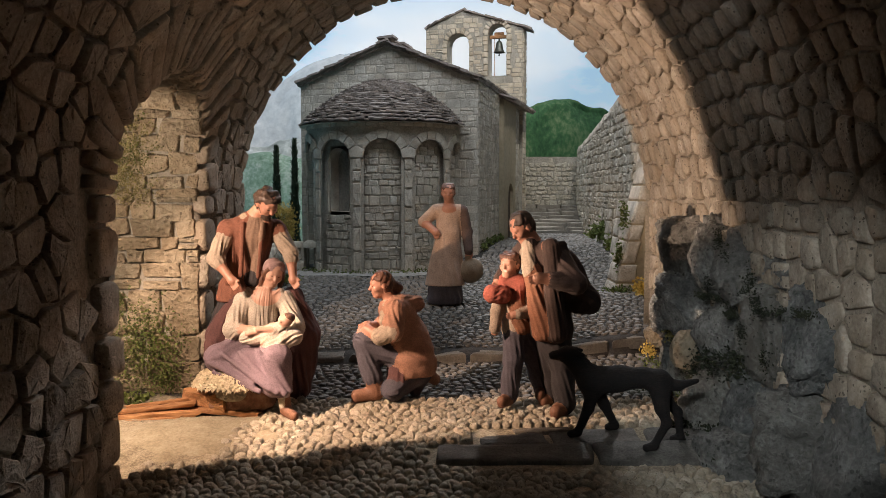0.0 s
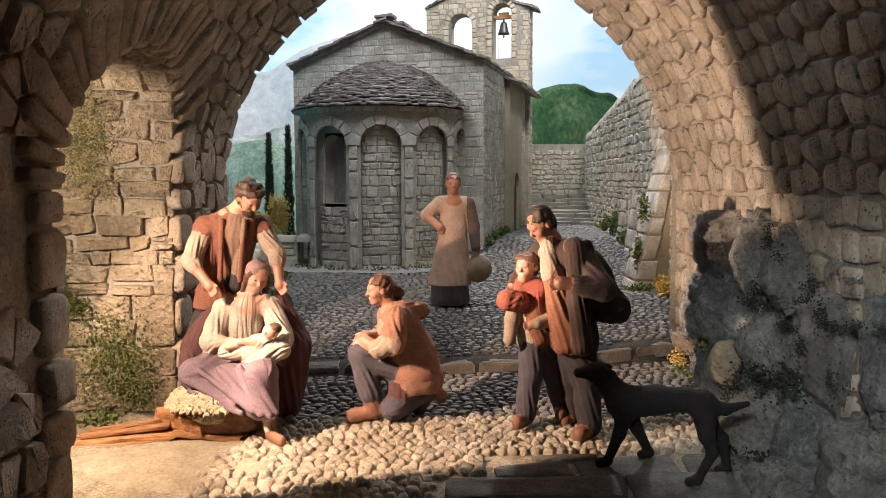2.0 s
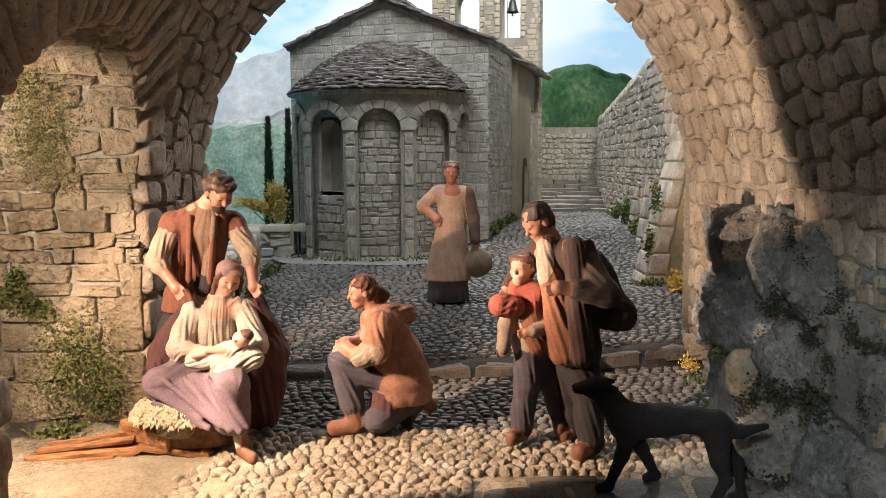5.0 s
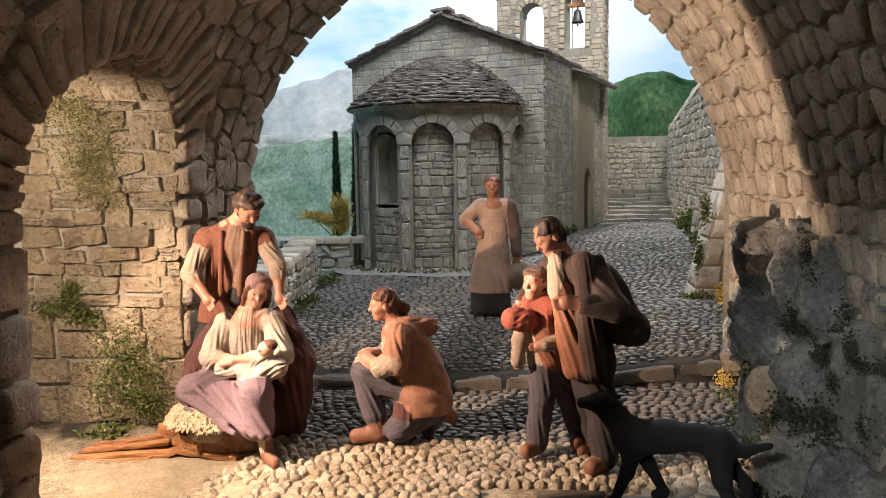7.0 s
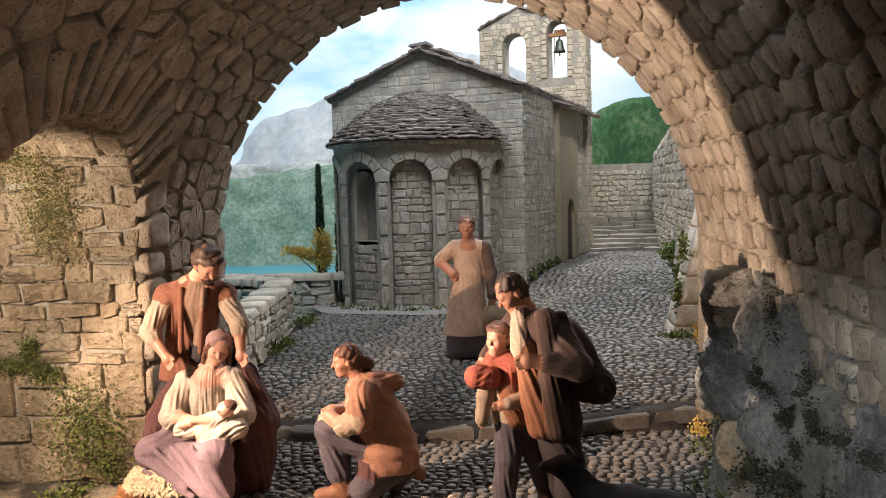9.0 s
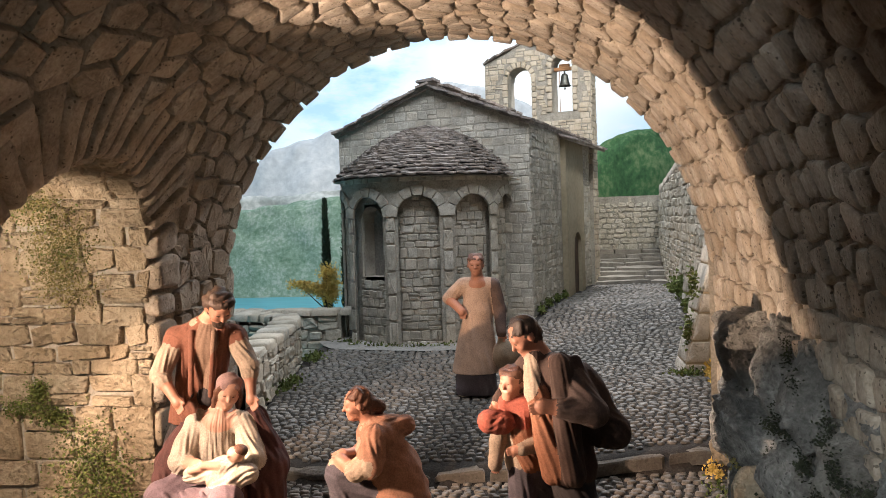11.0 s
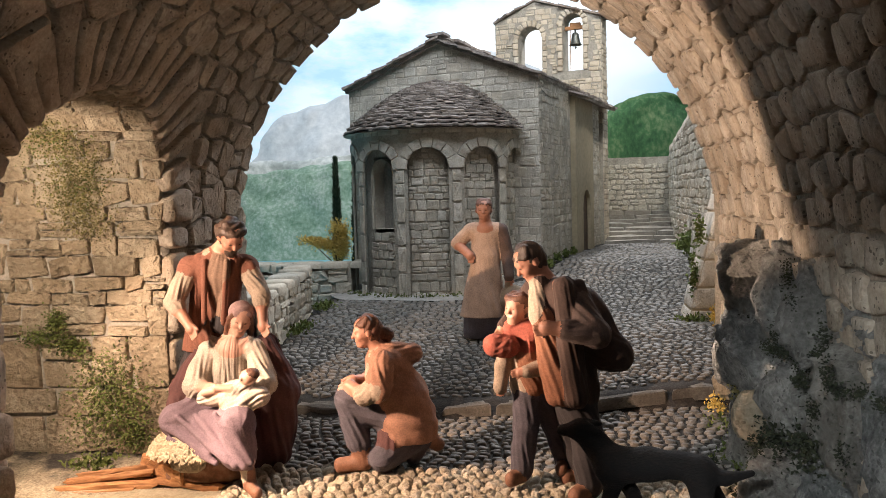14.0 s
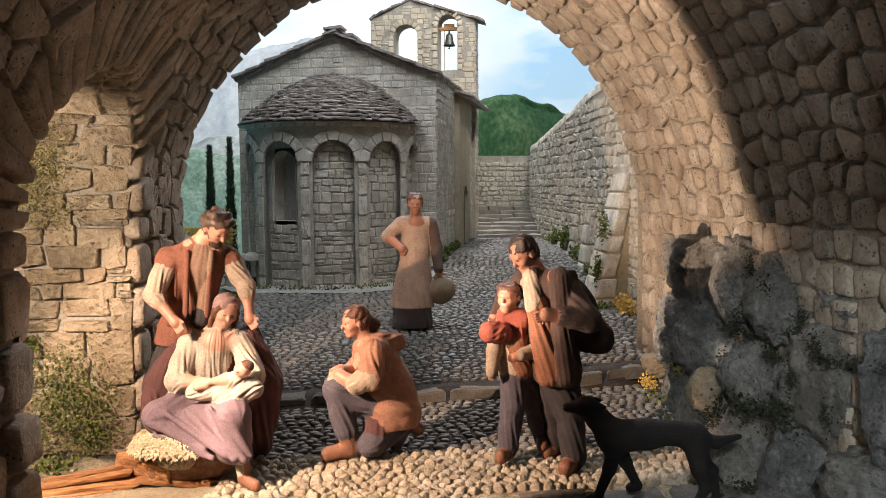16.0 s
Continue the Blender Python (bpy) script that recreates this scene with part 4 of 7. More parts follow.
# end wall above the stairs
far_wall = rubble_wall("end_wall", "stone wall closing the stairs", lambda u, v, h: (0.2 + u, 2.98 - h, v), 0.3, 0.385, box(0.2, 0.5, 2.981, 3.05, -0.02, 0.385), (0.011, 0.02), (0.012, 0.03), keep=lambda u, v: v < 0.375 + 0.008 * math.sin(u * 40))


# buttresses with a sloped front
def buttress(y, wide, deep, high, label):
    b = empty("buttress", label=label, category="buttress")
    x1 = GX(y) + 0.02
    top = 0.25

    def P_face(u, v, h):
        k = 1 - (1 - top) * (v / high)
        return (x1 - deep * k - h, y - wide / 2 + u, v)

    def P_front(u, v, h):
        k = 1 - (1 - top) * (v / high)
        return (x1 - deep * k + u * deep * k, y - wide / 2 - h, v)
    z0 = -0.02
    body = ([P_front(0, z0, 0), (x1, y - wide / 2, z0), (x1, y + wide / 2, z0), P_face(wide, z0, 0), P_front(0, high, 0), (x1, y - wide / 2, high), (x1, y + wide / 2, high), P_face(wide, high, 0)],
            [(0, 4, 7, 3), (0, 1, 5, 4), (4, 5, 6, 7), (1, 2, 6, 5), (2, 3, 7, 6)])
    part("core", body, PLASTER, b, "ochre plaster core")
    z = z0
    while z < high - 0.01:
        h = min(rng.uniform(0.03, 0.05), high - z)
        q = ((0.0, z + 0.001), (wide, z + 0.001), (wide, z + h - 0.002), (0.0, z + h - 0.002))
        smooth(part("block", cushion(P_face, q, 0.003, rng, corner=0.12, hewn=0.12), CHAPEL, b))
        q = ((0.0, z + 0.001), (0.42 + rng.uniform(-0.15, 0.15), z + 0.001), (0.42, z + h - 0.002), (0.0, z + h - 0.002))
        smooth(part("block", cushion(P_front, q, 0.003, rng, corner=0.12, hewn=0.12), CHAPEL, b))
        z += h
    z = high
    part("cap_block", piece(lambda u, v, h: (x1 - deep * top - 0.006 + u, y - wide / 2 - 0.006 + v, high - 0.004 + h), ((0, 0), (deep * top + 0.02, 0), (deep * top + 0.02, wide + 0.012), (0, wide + 0.012)), 0.014, rng, n=12, square=5, rough=0.12), CHAPEL, b)
    return b


buttress(1.71, 0.09, 0.105, 0.31, "sloping buttress of pale cut stone blocks")
buttress(2.02, 0.05, 0.052, 0.27, "narrow sloping stone buttress")
buttress(2.17, 0.045, 0.05, 0.26, "narrow sloping stone buttress")
buttress(2.32, 0.045, 0.05, 0.25, "narrow sloping stone buttress")

# stairs to the end wall
stairs = empty("stairs", label="worn stone stairs up to the end wall", kind="structure")
for i in range(9):
    y = 2.66 + i * 0.035
    x, x1 = 0.27 - 0.004 * i, GX(y) + 0.01
    z = 0.098 + 0.012 * (i + 1)
    while x < x1 - 0.02:
        e = min(x + rng.uniform(0.08, 0.2), x1)
        k = rng.uniform(-0.006, 0.006)
        q = ((x, y + k), (e - 0.002, y + k + rng.uniform(-0.005, 0.005)), (e - 0.002, y + 0.085), (x, y + 0.085))
        part("step", piece(lambda u, v, h: (u, v, z - 0.03 + h), q, 0.03 + rng.uniform(-0.002, 0.001), rng, n=12, square=7, top=0.97, rough=0.025), SLAB, stairs)
        x = e

# low parapet by the lake
def parapet_line(s):
    """From beside the vault to the bend, then away over the lake."""
    pts = [(-0.345, 1.42), (-0.35, 1.55), (-0.362, 1.7), (-0.378, 1.8), (-0.405, 1.86), (-0.46, 1.9), (-0.56, 1.93), (-0.7, 1.95)]
    for (a, b), (c, d) in zip(pts, pts[1:]):
        l = math.hypot(c - a, d - b)
        if s <= l:
            k = s / l
            return a + (c - a) * k, b + (d - b) * k, (d - b) / l, -(c - a) / l
        s -= l
    return c, d, (d - b) / l, -(c - a) / l


PT = lambda s: 0.118 + 0.014 * ease(0.0, 0.4, s)


def P_par(u, v, h):
    x, y, nx, ny = parapet_line(u)
    return (x + nx * h, y + ny * h, v)


def P_par_in(u, v, h):
    x, y, nx, ny = parapet_line(u)
    return (x - nx * (0.045 + h), y - ny * (0.045 + h), v)


ss = span(0, 0.8, 0.02)
body = join([grid(P_par, ss, (-0.06, 0.11)), grid(P_par_in, ss, (-0.06, 0.11)), ([p for s in ss for p in (P_par(s, PT(s) - 0.006, 0), P_par_in(s, PT(s) - 0.006, 0))], [(2 * i, 2 * i + 2, 2 * i + 3, 2 * i + 1) for i in range(len(ss) - 1)])])
parapet = rubble_wall("parapet", "low curved stone parapet with flat coping stones", P_par, 0.8, 0.118, body, (0.018, 0.03), (0.022, 0.045), limit=300)
quads = courses(0, 0.8, 0.0, 0.116, (0.02, 0.03), (0.022, 0.045), 0.003, rng)
masonry("stone", parapet, P_par_in, quads, 0.005, GARDEN, rng, n=8)
s = 0.0
while s < 0.78:
    w = rng.uniform(0.03, 0.06)
    q = ((s + 0.001, -0.006), (s + w - 0.002, -0.006), (s + w - 0.002, 0.052), (s + 0.001, 0.052))

    def P_cop(u, v, h):
        x, y, nx, ny = parapet_line(u)
        return (x - nx * v, y - ny * v, PT(u) - 0.006 + h)
    smooth(part("coping_stone", piece(P_cop, q, rng.uniform(0.009, 0.014), rng, n=10, square=6, top=0.9, rough=0.06), GARDEN, parapet))
    s += w
back_par = rubble_wall("back_parapet", "low stone parapet beside the apse", lambda u, v, h: (-0.66 + u, 2.06 - h, v), 0.30, 0.115, box(-0.66, -0.36, 2.061, 2.1, -0.1, 0.115), (0.02, 0.035), (0.03, 0.06))
x = -0.66
while x < -0.36:
    w = rng.uniform(0.05, 0.08)
    smooth(part("coping_stone", piece(lambda u, v, h: (u, v, 0.113 + h), ((x, 2.05), (x + w - 0.002, 2.05), (x + w - 0.002, 2.11), (x, 2.11)), 0.011, rng, n=10, square=6, top=0.9), GARDEN, back_par))
    x += w

# ---- modelled figures: soft unions of tapered limbs and folds, one mesh a figure ----
class Sculpt:
    def __init__(self, step=0.0014):
        self.step, self.items, self.paints = step, [], []

    def cap(self, a, b, ra, rb, mat, k=0.004, fold=0.0, n=9, flat=1.0, turn=0.0, hem=-9.0):
        """A tapered limb from a to b; flat squeezes it along the heading turn (degrees); fold gives it drapery."""
        self.items.append(("cap", np.array(a, float), np.array(b, float), ra, rb, mat, k, fold, n, flat, radians(turn), hem))

    def ell(self, c, r, mat, k=0.004, turn=(0, 0, 0), fold=0.0, n=9):
        self.items.append(("ell", np.array(c, float), np.array(r, float), np.array(Euler([radians(t) for t in turn]).to_matrix()), 0, mat, k, fold, n, 1.0, 0.0, -9.0))

    def paint(self, c, r, mat, over):
        """Colours what the figure has of the materials over within an ellipsoid."""
        self.paints.append((np.array(c, float), np.array(r, float), mat, over))

    def field(self, it, X):
        if it[0] == "cap":
            _, a, b, ra, rb, mat, k, fold, n, flat, turn, hem = it
            ax = b - a
            L2 = float(ax @ ax) + 1e-12
            rel = X - a
            t = np.clip((rel @ ax) / L2, 0, 1)
            d = rel - t[..., None] * ax
            if flat != 1.0:
                e = np.array((math.cos(turn), math.sin(turn), 0.0))
                s = d @ e
                d = d + s[..., None] * e * (1 / flat - 1)
            out = np.sqrt((d * d).sum(-1)) - (ra + (rb - ra) * t)
            if flat != 1.0:
                out = out * (0.5 + 0.5 * flat)
            if fold:
                u = np.array((1.0, 0.2, 0.1)) - ax * (np.array((1.0, 0.2, 0.1)) @ ax) / L2
                u = u / np.linalg.norm(u)
                w = np.cross(ax / math.sqrt(L2), u)
                th = np.arctan2(rel @ w, rel @ u)
                out = out + fold * ((0.3 + 0.7 * t) * np.sin(th * n + 5 * t + 2.2 * np.sin(3 * th + 4 * t)) * 0.55 + 0.45 * np.sin(t * 8 + 2.5 * np.sin(th) + th * 2) + 0.2 * np.sin(th * 2.3 * n + 9 * t))
            if hem > -5:
                out = np.maximum(out, hem - X[..., 2])
            return out
        _, c, r, M, _, mat, k, fold, n, _, _, _ = it
        q = (X - c) @ M
        e = np.sqrt(((q / r) ** 2).sum(-1))
        g = np.sqrt(((q / (r * r)) ** 2).sum(-1)) + 1e-9
        out = e * (e - 1) / g
        if fold:
            out = out + fold * np.sin(q[..., 0] / r[0] * n + 2 * np.sin(q[..., 2] / r[2] * 3) + q[..., 1] / r[1] * n * 0.5)
        return out

    def build(self):
        lo, hi = np.full(3, 1e9), np.full(3, -1e9)
        boxes = []
        for it in self.items:
            if it[0] == "cap":
                r = max(it[3], it[4]) + 0.004
                a, b = np.minimum(it[1], it[2]) - r, np.maximum(it[1], it[2]) + r
            else:
                r = float(it[2].max()) + 0.004
                a, b = it[1] - r, it[1] + r
            boxes.append((a, b))
            lo, hi = np.minimum(lo, a), np.maximum(hi, b)
        s = self.step
        lo = lo - 2 * s
        N = np.ceil((hi + 2 * s - lo) / s).astype(int) + 1
        D = np.full(N, 0.03)
        Q = np.full(N, 1.0)
        M = np.zeros(N, np.int8)
        for it, (a, b) in zip(self.items, boxes):
            i0 = np.maximum(0, ((a - lo) / s).astype(int) - 3)
            i1 = np.minimum(N, ((b - lo) / s).astype(int) + 4)
            ax = [lo[k] + s * np.arange(i0[k], i1[k]) for k in range(3)]
            X = np.stack(np.meshgrid(*ax, indexing="ij"), -1)
            d = self.field(it, X)
            sl = tuple(slice(i0[k], i1[k]) for k in range(3))
            old, k = D[sl], it[6]
            h = np.maximum(k - np.abs(old - d), 0) / k
            D[sl] = np.minimum(old, d) - h * h * k * 0.25
            near = d < Q[sl]
            Q[sl] = np.where(near, d, Q[sl])
            M[sl] = np.where(near, it[5], M[sl])
        return self.net(D, M, lo)

    def net(self, D, M, lo):
        n = np.array(D.shape) - 1
        off = [(i, j, k) for i in (0, 1) for j in (0, 1) for k in (0, 1)]
        cut = lambda A, o: A[o[0]:o[0] + n[0], o[1]:o[1] + n[1], o[2]:o[2] + n[2]]
        ins = D < 0
        cnt = np.zeros(n)
        pos = np.zeros((*n, 3))
        for a in off:
            for ax in range(3):
                if a[ax]:
                    continue
                b = list(a)
                b[ax] = 1
                da, db = cut(D, a), cut(D, b)
                cross = (da < 0) != (db < 0)
                t = np.where(cross, da / np.where(cross, da - db, 1), 0)
                for k in range(3):
                    pos[..., k] += np.where(cross, a[k] + (t if k == ax else 0), 0)
                cnt += cross
        live = cnt > 0
        idx = np.full(n, -1)
        idx[live] = np.arange(live.sum())
        cell = np.argwhere(live)
        v = lo + self.step * (cell + pos[live] / cnt[live][:, None])
        best = np.full(len(v), 1e9)
        mats = np.zeros(len(v), int)
        for it in self.items:
            d = self.field(it, v)
            near = d < best
            best, mats = np.where(near, d, best), np.where(near, it[5], mats)
        for c, r, mat, over in self.paints:
            mats = np.where(((((v - c) / r) ** 2).sum(-1) < 1) & np.isin(mats, over), mat, mats)
        faces = []
        for ax in range(3):
            p, q = (ax + 1) % 3, (ax + 2) % 3
            sh = [slice(1, None)] * 3
            sh[ax] = slice(0, -1)
            a = ins[tuple(sh)]
            sh2 = list(sh)
            sh2[ax] = slice(1, None)
            b = ins[tuple(sh2)]
            for flip, mask in ((False, a & ~b), (True, b & ~a)):
                e = np.argwhere(mask)
                if not len(e):
                    continue
                e = e + 1
                e[:, ax] -= 1
                c = []
                for dp, dq in ((-1, -1), (0, -1), (0, 0), (-1, 0)):
                    f = e.copy()
                    f[:, p] += dp
                    f[:, q] += dq
                    f = np.minimum(f, n - 1)
                    c.append(idx[f[:, 0], f[:, 1], f[:, 2]])
                c = np.stack(c[::-1] if flip else c, 1)
                faces.append(c[(c >= 0).all(1)])
        F = np.concatenate(faces)
        return v, F, mats


def figure(name, sculpt, mats, label, category):
    v, F, pm = sculpt.build()
    me = bpy.data.meshes.new(name)
    me.from_pydata(v.tolist(), [], F.tolist())
    for m in mats:
        me.materials.append(m)
    pm = np.sort(pm[F], axis=1)[:, 1]
    me.polygons.foreach_set("material_index", pm.astype(np.int32))
    ob = new(name, me)
    smooth(ob)
    return tagged(ob, label=label, category=category)


def cloth(name, c, rough=0.9, vary=0.3, wrinkle=0.0014):
    """Painted cloth: uneven paint, weave and soft wrinkles."""
    m, nt, b = material(name, rough)
    f = mth(nt, "ADD", mth(nt, "MULTIPLY", noise_of(nt, 520, 4, 0.6), 0.6), mth(nt, "MULTIPLY", noise_of(nt, 60, 3), 0.4))
    nt.links.new(ramp(nt, f, ((0.34, tuple(x * (1 - vary) for x in c)), (0.5, c), (0.66, tuple(min(1, x * (1 + vary)) for x in c)))), b.inputs["Base Color"])
    h = mth(nt, "ADD", noise_of(nt, 85, 3, 0.5, (1.1, 1.1, 0.75)), mth(nt, "MULTIPLY", noise_of(nt, 520, 4, 0.6), 0.2))
    bump(nt, b, h, 0.9, wrinkle)
    return m


SKIN = cloth("painted_clay_skin", (0.4, 0.195, 0.13), 0.5, 0.15, 0.0004)
FAIR = cloth("painted_fair_skin", (0.48, 0.275, 0.2), 0.5, 0.12, 0.0003)
HAIR = plain("modelled_hair", ((0.018, 0.011, 0.008), (0.045, 0.026, 0.017), (0.08, 0.045, 0.03)), 500, 0.6, 0.9, 0.0015, (1, 1, 0.4))
HAIR_RED = plain("auburn_hair", ((0.05, 0.02, 0.012), (0.11, 0.045, 0.025), (0.17, 0.075, 0.04)), 500, 0.6, 0.9, 0.0015, (1, 1, 0.4))
RUST = cloth("rust_cloth", (0.17, 0.066, 0.04))
CREAM = cloth("cream_cloth", (0.41, 0.35, 0.285))
SHIRT = cloth("worn_shirt", (0.31, 0.24, 0.18))
# the man's same shirt, darkened in colour for the shade inside his vest
SHADED_SHIRT = cloth("shaded_shirt", (0.2, 0.125, 0.085))
DARK = cloth("dark_cloth", (0.03, 0.025, 0.026))
MAROON = cloth("maroon_cloth", (0.085, 0.035, 0.032))
MAUVE = cloth("mauve_cloth", (0.17, 0.118, 0.138))
SCARF = cloth("head_scarf", (0.25, 0.16, 0.15))
SLATEBLUE = cloth("slate_blue_cloth", (0.075, 0.066, 0.08))
TAN = cloth("tan_jacket", (0.28, 0.14, 0.09))
LEATHER = cloth("brown_leather", (0.19, 0.085, 0.048), 0.65)
COAT = cloth("dark_brown_coat", (0.05, 0.028, 0.021))
OCHRE = cloth("ochre_cloth", (0.2, 0.082, 0.043))
SLEEVE = cloth("grey_brown_sleeve", (0.085, 0.056, 0.047))
RED = cloth("red_cloth", (0.24, 0.06, 0.038))
BEIGE = cloth("beige_dress", (0.36, 0.255, 0.195))
SACK = cloth("sack_cloth", (0.2, 0.155, 0.11))
FUR = plain("dark_coat_of_hair", ((0.003, 0.0022, 0.002), (0.008, 0.0055, 0.0045), (0.02, 0.0125, 0.0095)), 420, 0.9, 1.0, 0.002, (0.5, 1, 1.5))
# skin darkened in colour for the bent man's shaded face; apron woman shares it
DARKENED_SKIN = cloth("darkened_clay_skin", (0.33, 0.15, 0.095), 0.6, 0.15, 0.0004)
SWADDLE = cloth("white_swaddling", (0.41, 0.35, 0.29))


def mid(a, b, t=0.5):
    return tuple(p + (q - p) * t for p, q in zip(a, b))


def shift(a, x=0, y=0, z=0):
    return (a[0] + x, a[1] + y, a[2] + z)


def head(s, c, r, way, skin, hair, hat=None, beard=None, long=0.0, curls=False, tilt=0.0):
    """Head with brow, nose, cheeks and jaw; way: where it faces; tilt: its lean to one side in degrees."""
    w = Vector(way).normalized()
    turned = Matrix.Rotation(radians(tilt), 3, w)
    sidev = turned @ Vector((0, 0, 1)).cross(w).normalized()
    up = w.cross(sidev)
    at = lambda f, sd, u: tuple(Vector(c) + w * f * r + sidev * sd * r + up * u * r)
    rot = tuple(math.degrees(t) for t in Matrix((w, sidev, up)).transposed().to_euler())
    egg = lambda p, q, mat, k=0.003, fold=0.0, n=9: s.ell(at(*p), tuple(r * t for t in q), mat, k, rot, fold, n)
    egg((-0.1, 0, 0.25), (0.9, 0.76, 0.8), skin)
    egg((0.22, 0, -0.15), (0.62, 0.6, 0.86), skin, 0.004)
    egg((0.52, 0, -0.8), (0.28, 0.3, 0.24), skin, 0.005)
    s.cap(at(0.8, 0, 0.14), at(0.98, 0, -0.2), r * 0.08, r * 0.13, skin, 0.002)
    s.cap(at(0.7, -0.36, 0.24), at(0.7, 0.36, 0.24), r * 0.11, r * 0.11, skin, 0.003)
    s.cap(at(0.76, -0.15, -0.52), at(0.76, 0.15, -0.52), r * 0.1, r * 0.1, skin, 0.002)
    for sd in (-1, 1):
        egg((-0.06, sd * 0.78, -0.05), (0.17, 0.1, 0.25), skin, 0.0015)
        egg((0.54, sd * 0.36, -0.22), (0.24, 0.24, 0.22), skin, 0.004)
        # eyes: dabs of hair colour put in for the sockets' shade
        s.paint(at(0.8, sd * 0.3, 0.05), (r * 0.12, r * 0.12, r * 0.065), hair, (skin,))
    if hat is None:
        egg((-0.24, 0, 0.38), (0.87, 0.82, 0.8), hair, 0.0015, r * 0.05, 7)
        egg((-0.48, 0, -0.08), (0.58, 0.74, 0.78), hair, 0.003, r * 0.05, 7)
        for k in range(9):
            g = -1.3 + 0.325 * k
            s.cap(at(0.05 * math.cos(g) - 0.15, 0.55 * math.sin(g), 0.98), at(0.62 * math.cos(g), 0.75 * math.sin(g), 0.6 + 0.1 * math.sin(k * 2.3)), r * 0.16, r * 0.12, hair, 0.003)
    else:
        egg((-0.24, 0, 0.4), (0.95, 0.9, 0.8), hat, 0.0015, r * 0.05, 6)
        egg((-0.5, 0, 0.0), (0.6, 0.82, 0.8), hat, 0.003, r * 0.05, 6)
        s.cap(at(0.52, -0.5, 0.62), at(0.52, 0.5, 0.62), r * 0.12, r * 0.12, hat, 0.005)
        for sd in (-1, 1):
            s.cap(at(0.42, sd * 0.6, 0.42), at(0.06, sd * 0.78, -0.1), r * 0.15, r * 0.16, hair, 0.002)
    if curls:
        rr = random.Random(int(abs(c[0]) * 9000))
        for k in range(40):
            g, e = rr.uniform(-2.6, 2.6), rr.uniform(-0.35, 1.0)
            q = math.sqrt(max(0.0, 1 - e * e * 0.9))
            f, sd = -0.3 - 0.78 * q * math.cos(g), 0.8 * q * math.sin(g)
            if f > 0.05 and e < 0.55:
                continue
            s.ell(at(f, sd, 0.34 + 0.74 * e), (r * rr.uniform(0.13, 0.2),) * 3, hair, 0.004)
        for k in range(9):
            g = -1.25 + 0.31 * k
            s.ell(at(0.54 * math.cos(g) + 0.02, 0.74 * math.sin(g), 0.78 + rr.uniform(-0.1, 0.08)), (r * 0.15,) * 3, hair, 0.004)
    if beard is not None:
        egg((0.46, 0, -0.9), (0.32, 0.36, 0.24), beard, 0.003, r * 0.04, 8)
        s.paint(at(0.5, 0, -0.88), (r * 0.6, r * 0.6, r * 0.3), beard, (skin,))
        s.paint(at(0.9, 0, -0.4), (r * 0.2, r * 0.2, r * 0.08), beard, (skin,))
        for sd in (-1, 1):
            s.paint(at(0.15, sd * 0.66, -0.5), (r * 0.2, r * 0.2, r * 0.42), beard, (skin,))
    if long:
        for sd in (-1, 1):
            s.cap(at(0.06, sd * 0.76, -0.05), at(0.02, sd * 0.82, -1.15 * long), r * 0.22, r * 0.18, hair, 0.003, r * 0.06, 4)


def fist(s, a, towards, r, skin):
    """A half-closed hand with four fingers and a thumb."""
    d = Vector(towards) - Vector(a)
    d = d.normalized() if d.length else Vector((0, 0, -1))
    across = d.cross(Vector((0.2, 1, 0.1))).normalized()
    s.ell(a, (r * 0.86, r * 0.72, r * 0.8), skin, 0.003)
    for k in (-0.6, -0.2, 0.2, 0.6):
        o = Vector(a) + across * k * r
        s.cap(tuple(o + d * r * 0.3), tuple(o + d * r * (1.7 - 0.3 * abs(k))), r * 0.25, r * 0.18, skin, 0.001)
    s.cap(tuple(Vector(a) + across * r * 0.7), tuple(Vector(a) + across * r * 1.1 + d * r * 0.8), r * 0.25, r * 0.2, skin, 0.0015)


def boot(s, heel, toe, r, mat):
    s.cap(heel, toe, r, r * 0.85, mat, 0.004)
    s.cap(shift(heel, z=r * 2.2), heel, r * 0.95, r * 1.0, mat, 0.004)
    s.cap(shift(heel, z=-r * 0.55), shift(toe, z=-r * 0.45), r * 0.7, r * 0.75, mat, 0.002)


# bearded man standing, leaning over the seated woman
S = Sculpt(0.001)
j = dict(head=(-0.245, 1.105, 0.237), neck=(-0.268, 1.12, 0.214), sl=(-0.3, 1.112, 0.2), sr=(-0.236, 1.125, 0.199), el=(-0.313, 1.09, 0.161), hl=(-0.286, 1.078, 0.131), er=(-0.213, 1.11, 0.167), hr=(-0.207, 1.098, 0.13), chest=(-0.271, 1.125, 0.182), waist=(-0.284, 1.132, 0.14), hip=(-0.291, 1.135, 0.108), kl=(-0.318, 1.13, 0.05), kr=(-0.258, 1.145, 0.045), fl=(-0.326, 1.13, -0.028), fr=(-0.256, 1.15, -0.035))
S.cap(j["hip"], j["kl"], 0.023, 0.019, 3, 0.006, 0.0016, 7)
S.cap(j["kl"], j["fl"], 0.019, 0.016, 3, 0.006, 0.0016, 7)
S.cap(j["hip"], j["kr"], 0.023, 0.019, 3, 0.006, 0.0016, 7)
S.cap(j["kr"], j["fr"], 0.019, 0.016, 3, 0.006, 0.0016, 7)
boot(S, shift(j["fl"], z=-0.008), shift(j["fl"], 0.006, -0.025, -0.012), 0.009, 5)
boot(S, shift(j["fr"], z=-0.004), shift(j["fr"], 0.006, -0.025, -0.008), 0.009, 5)
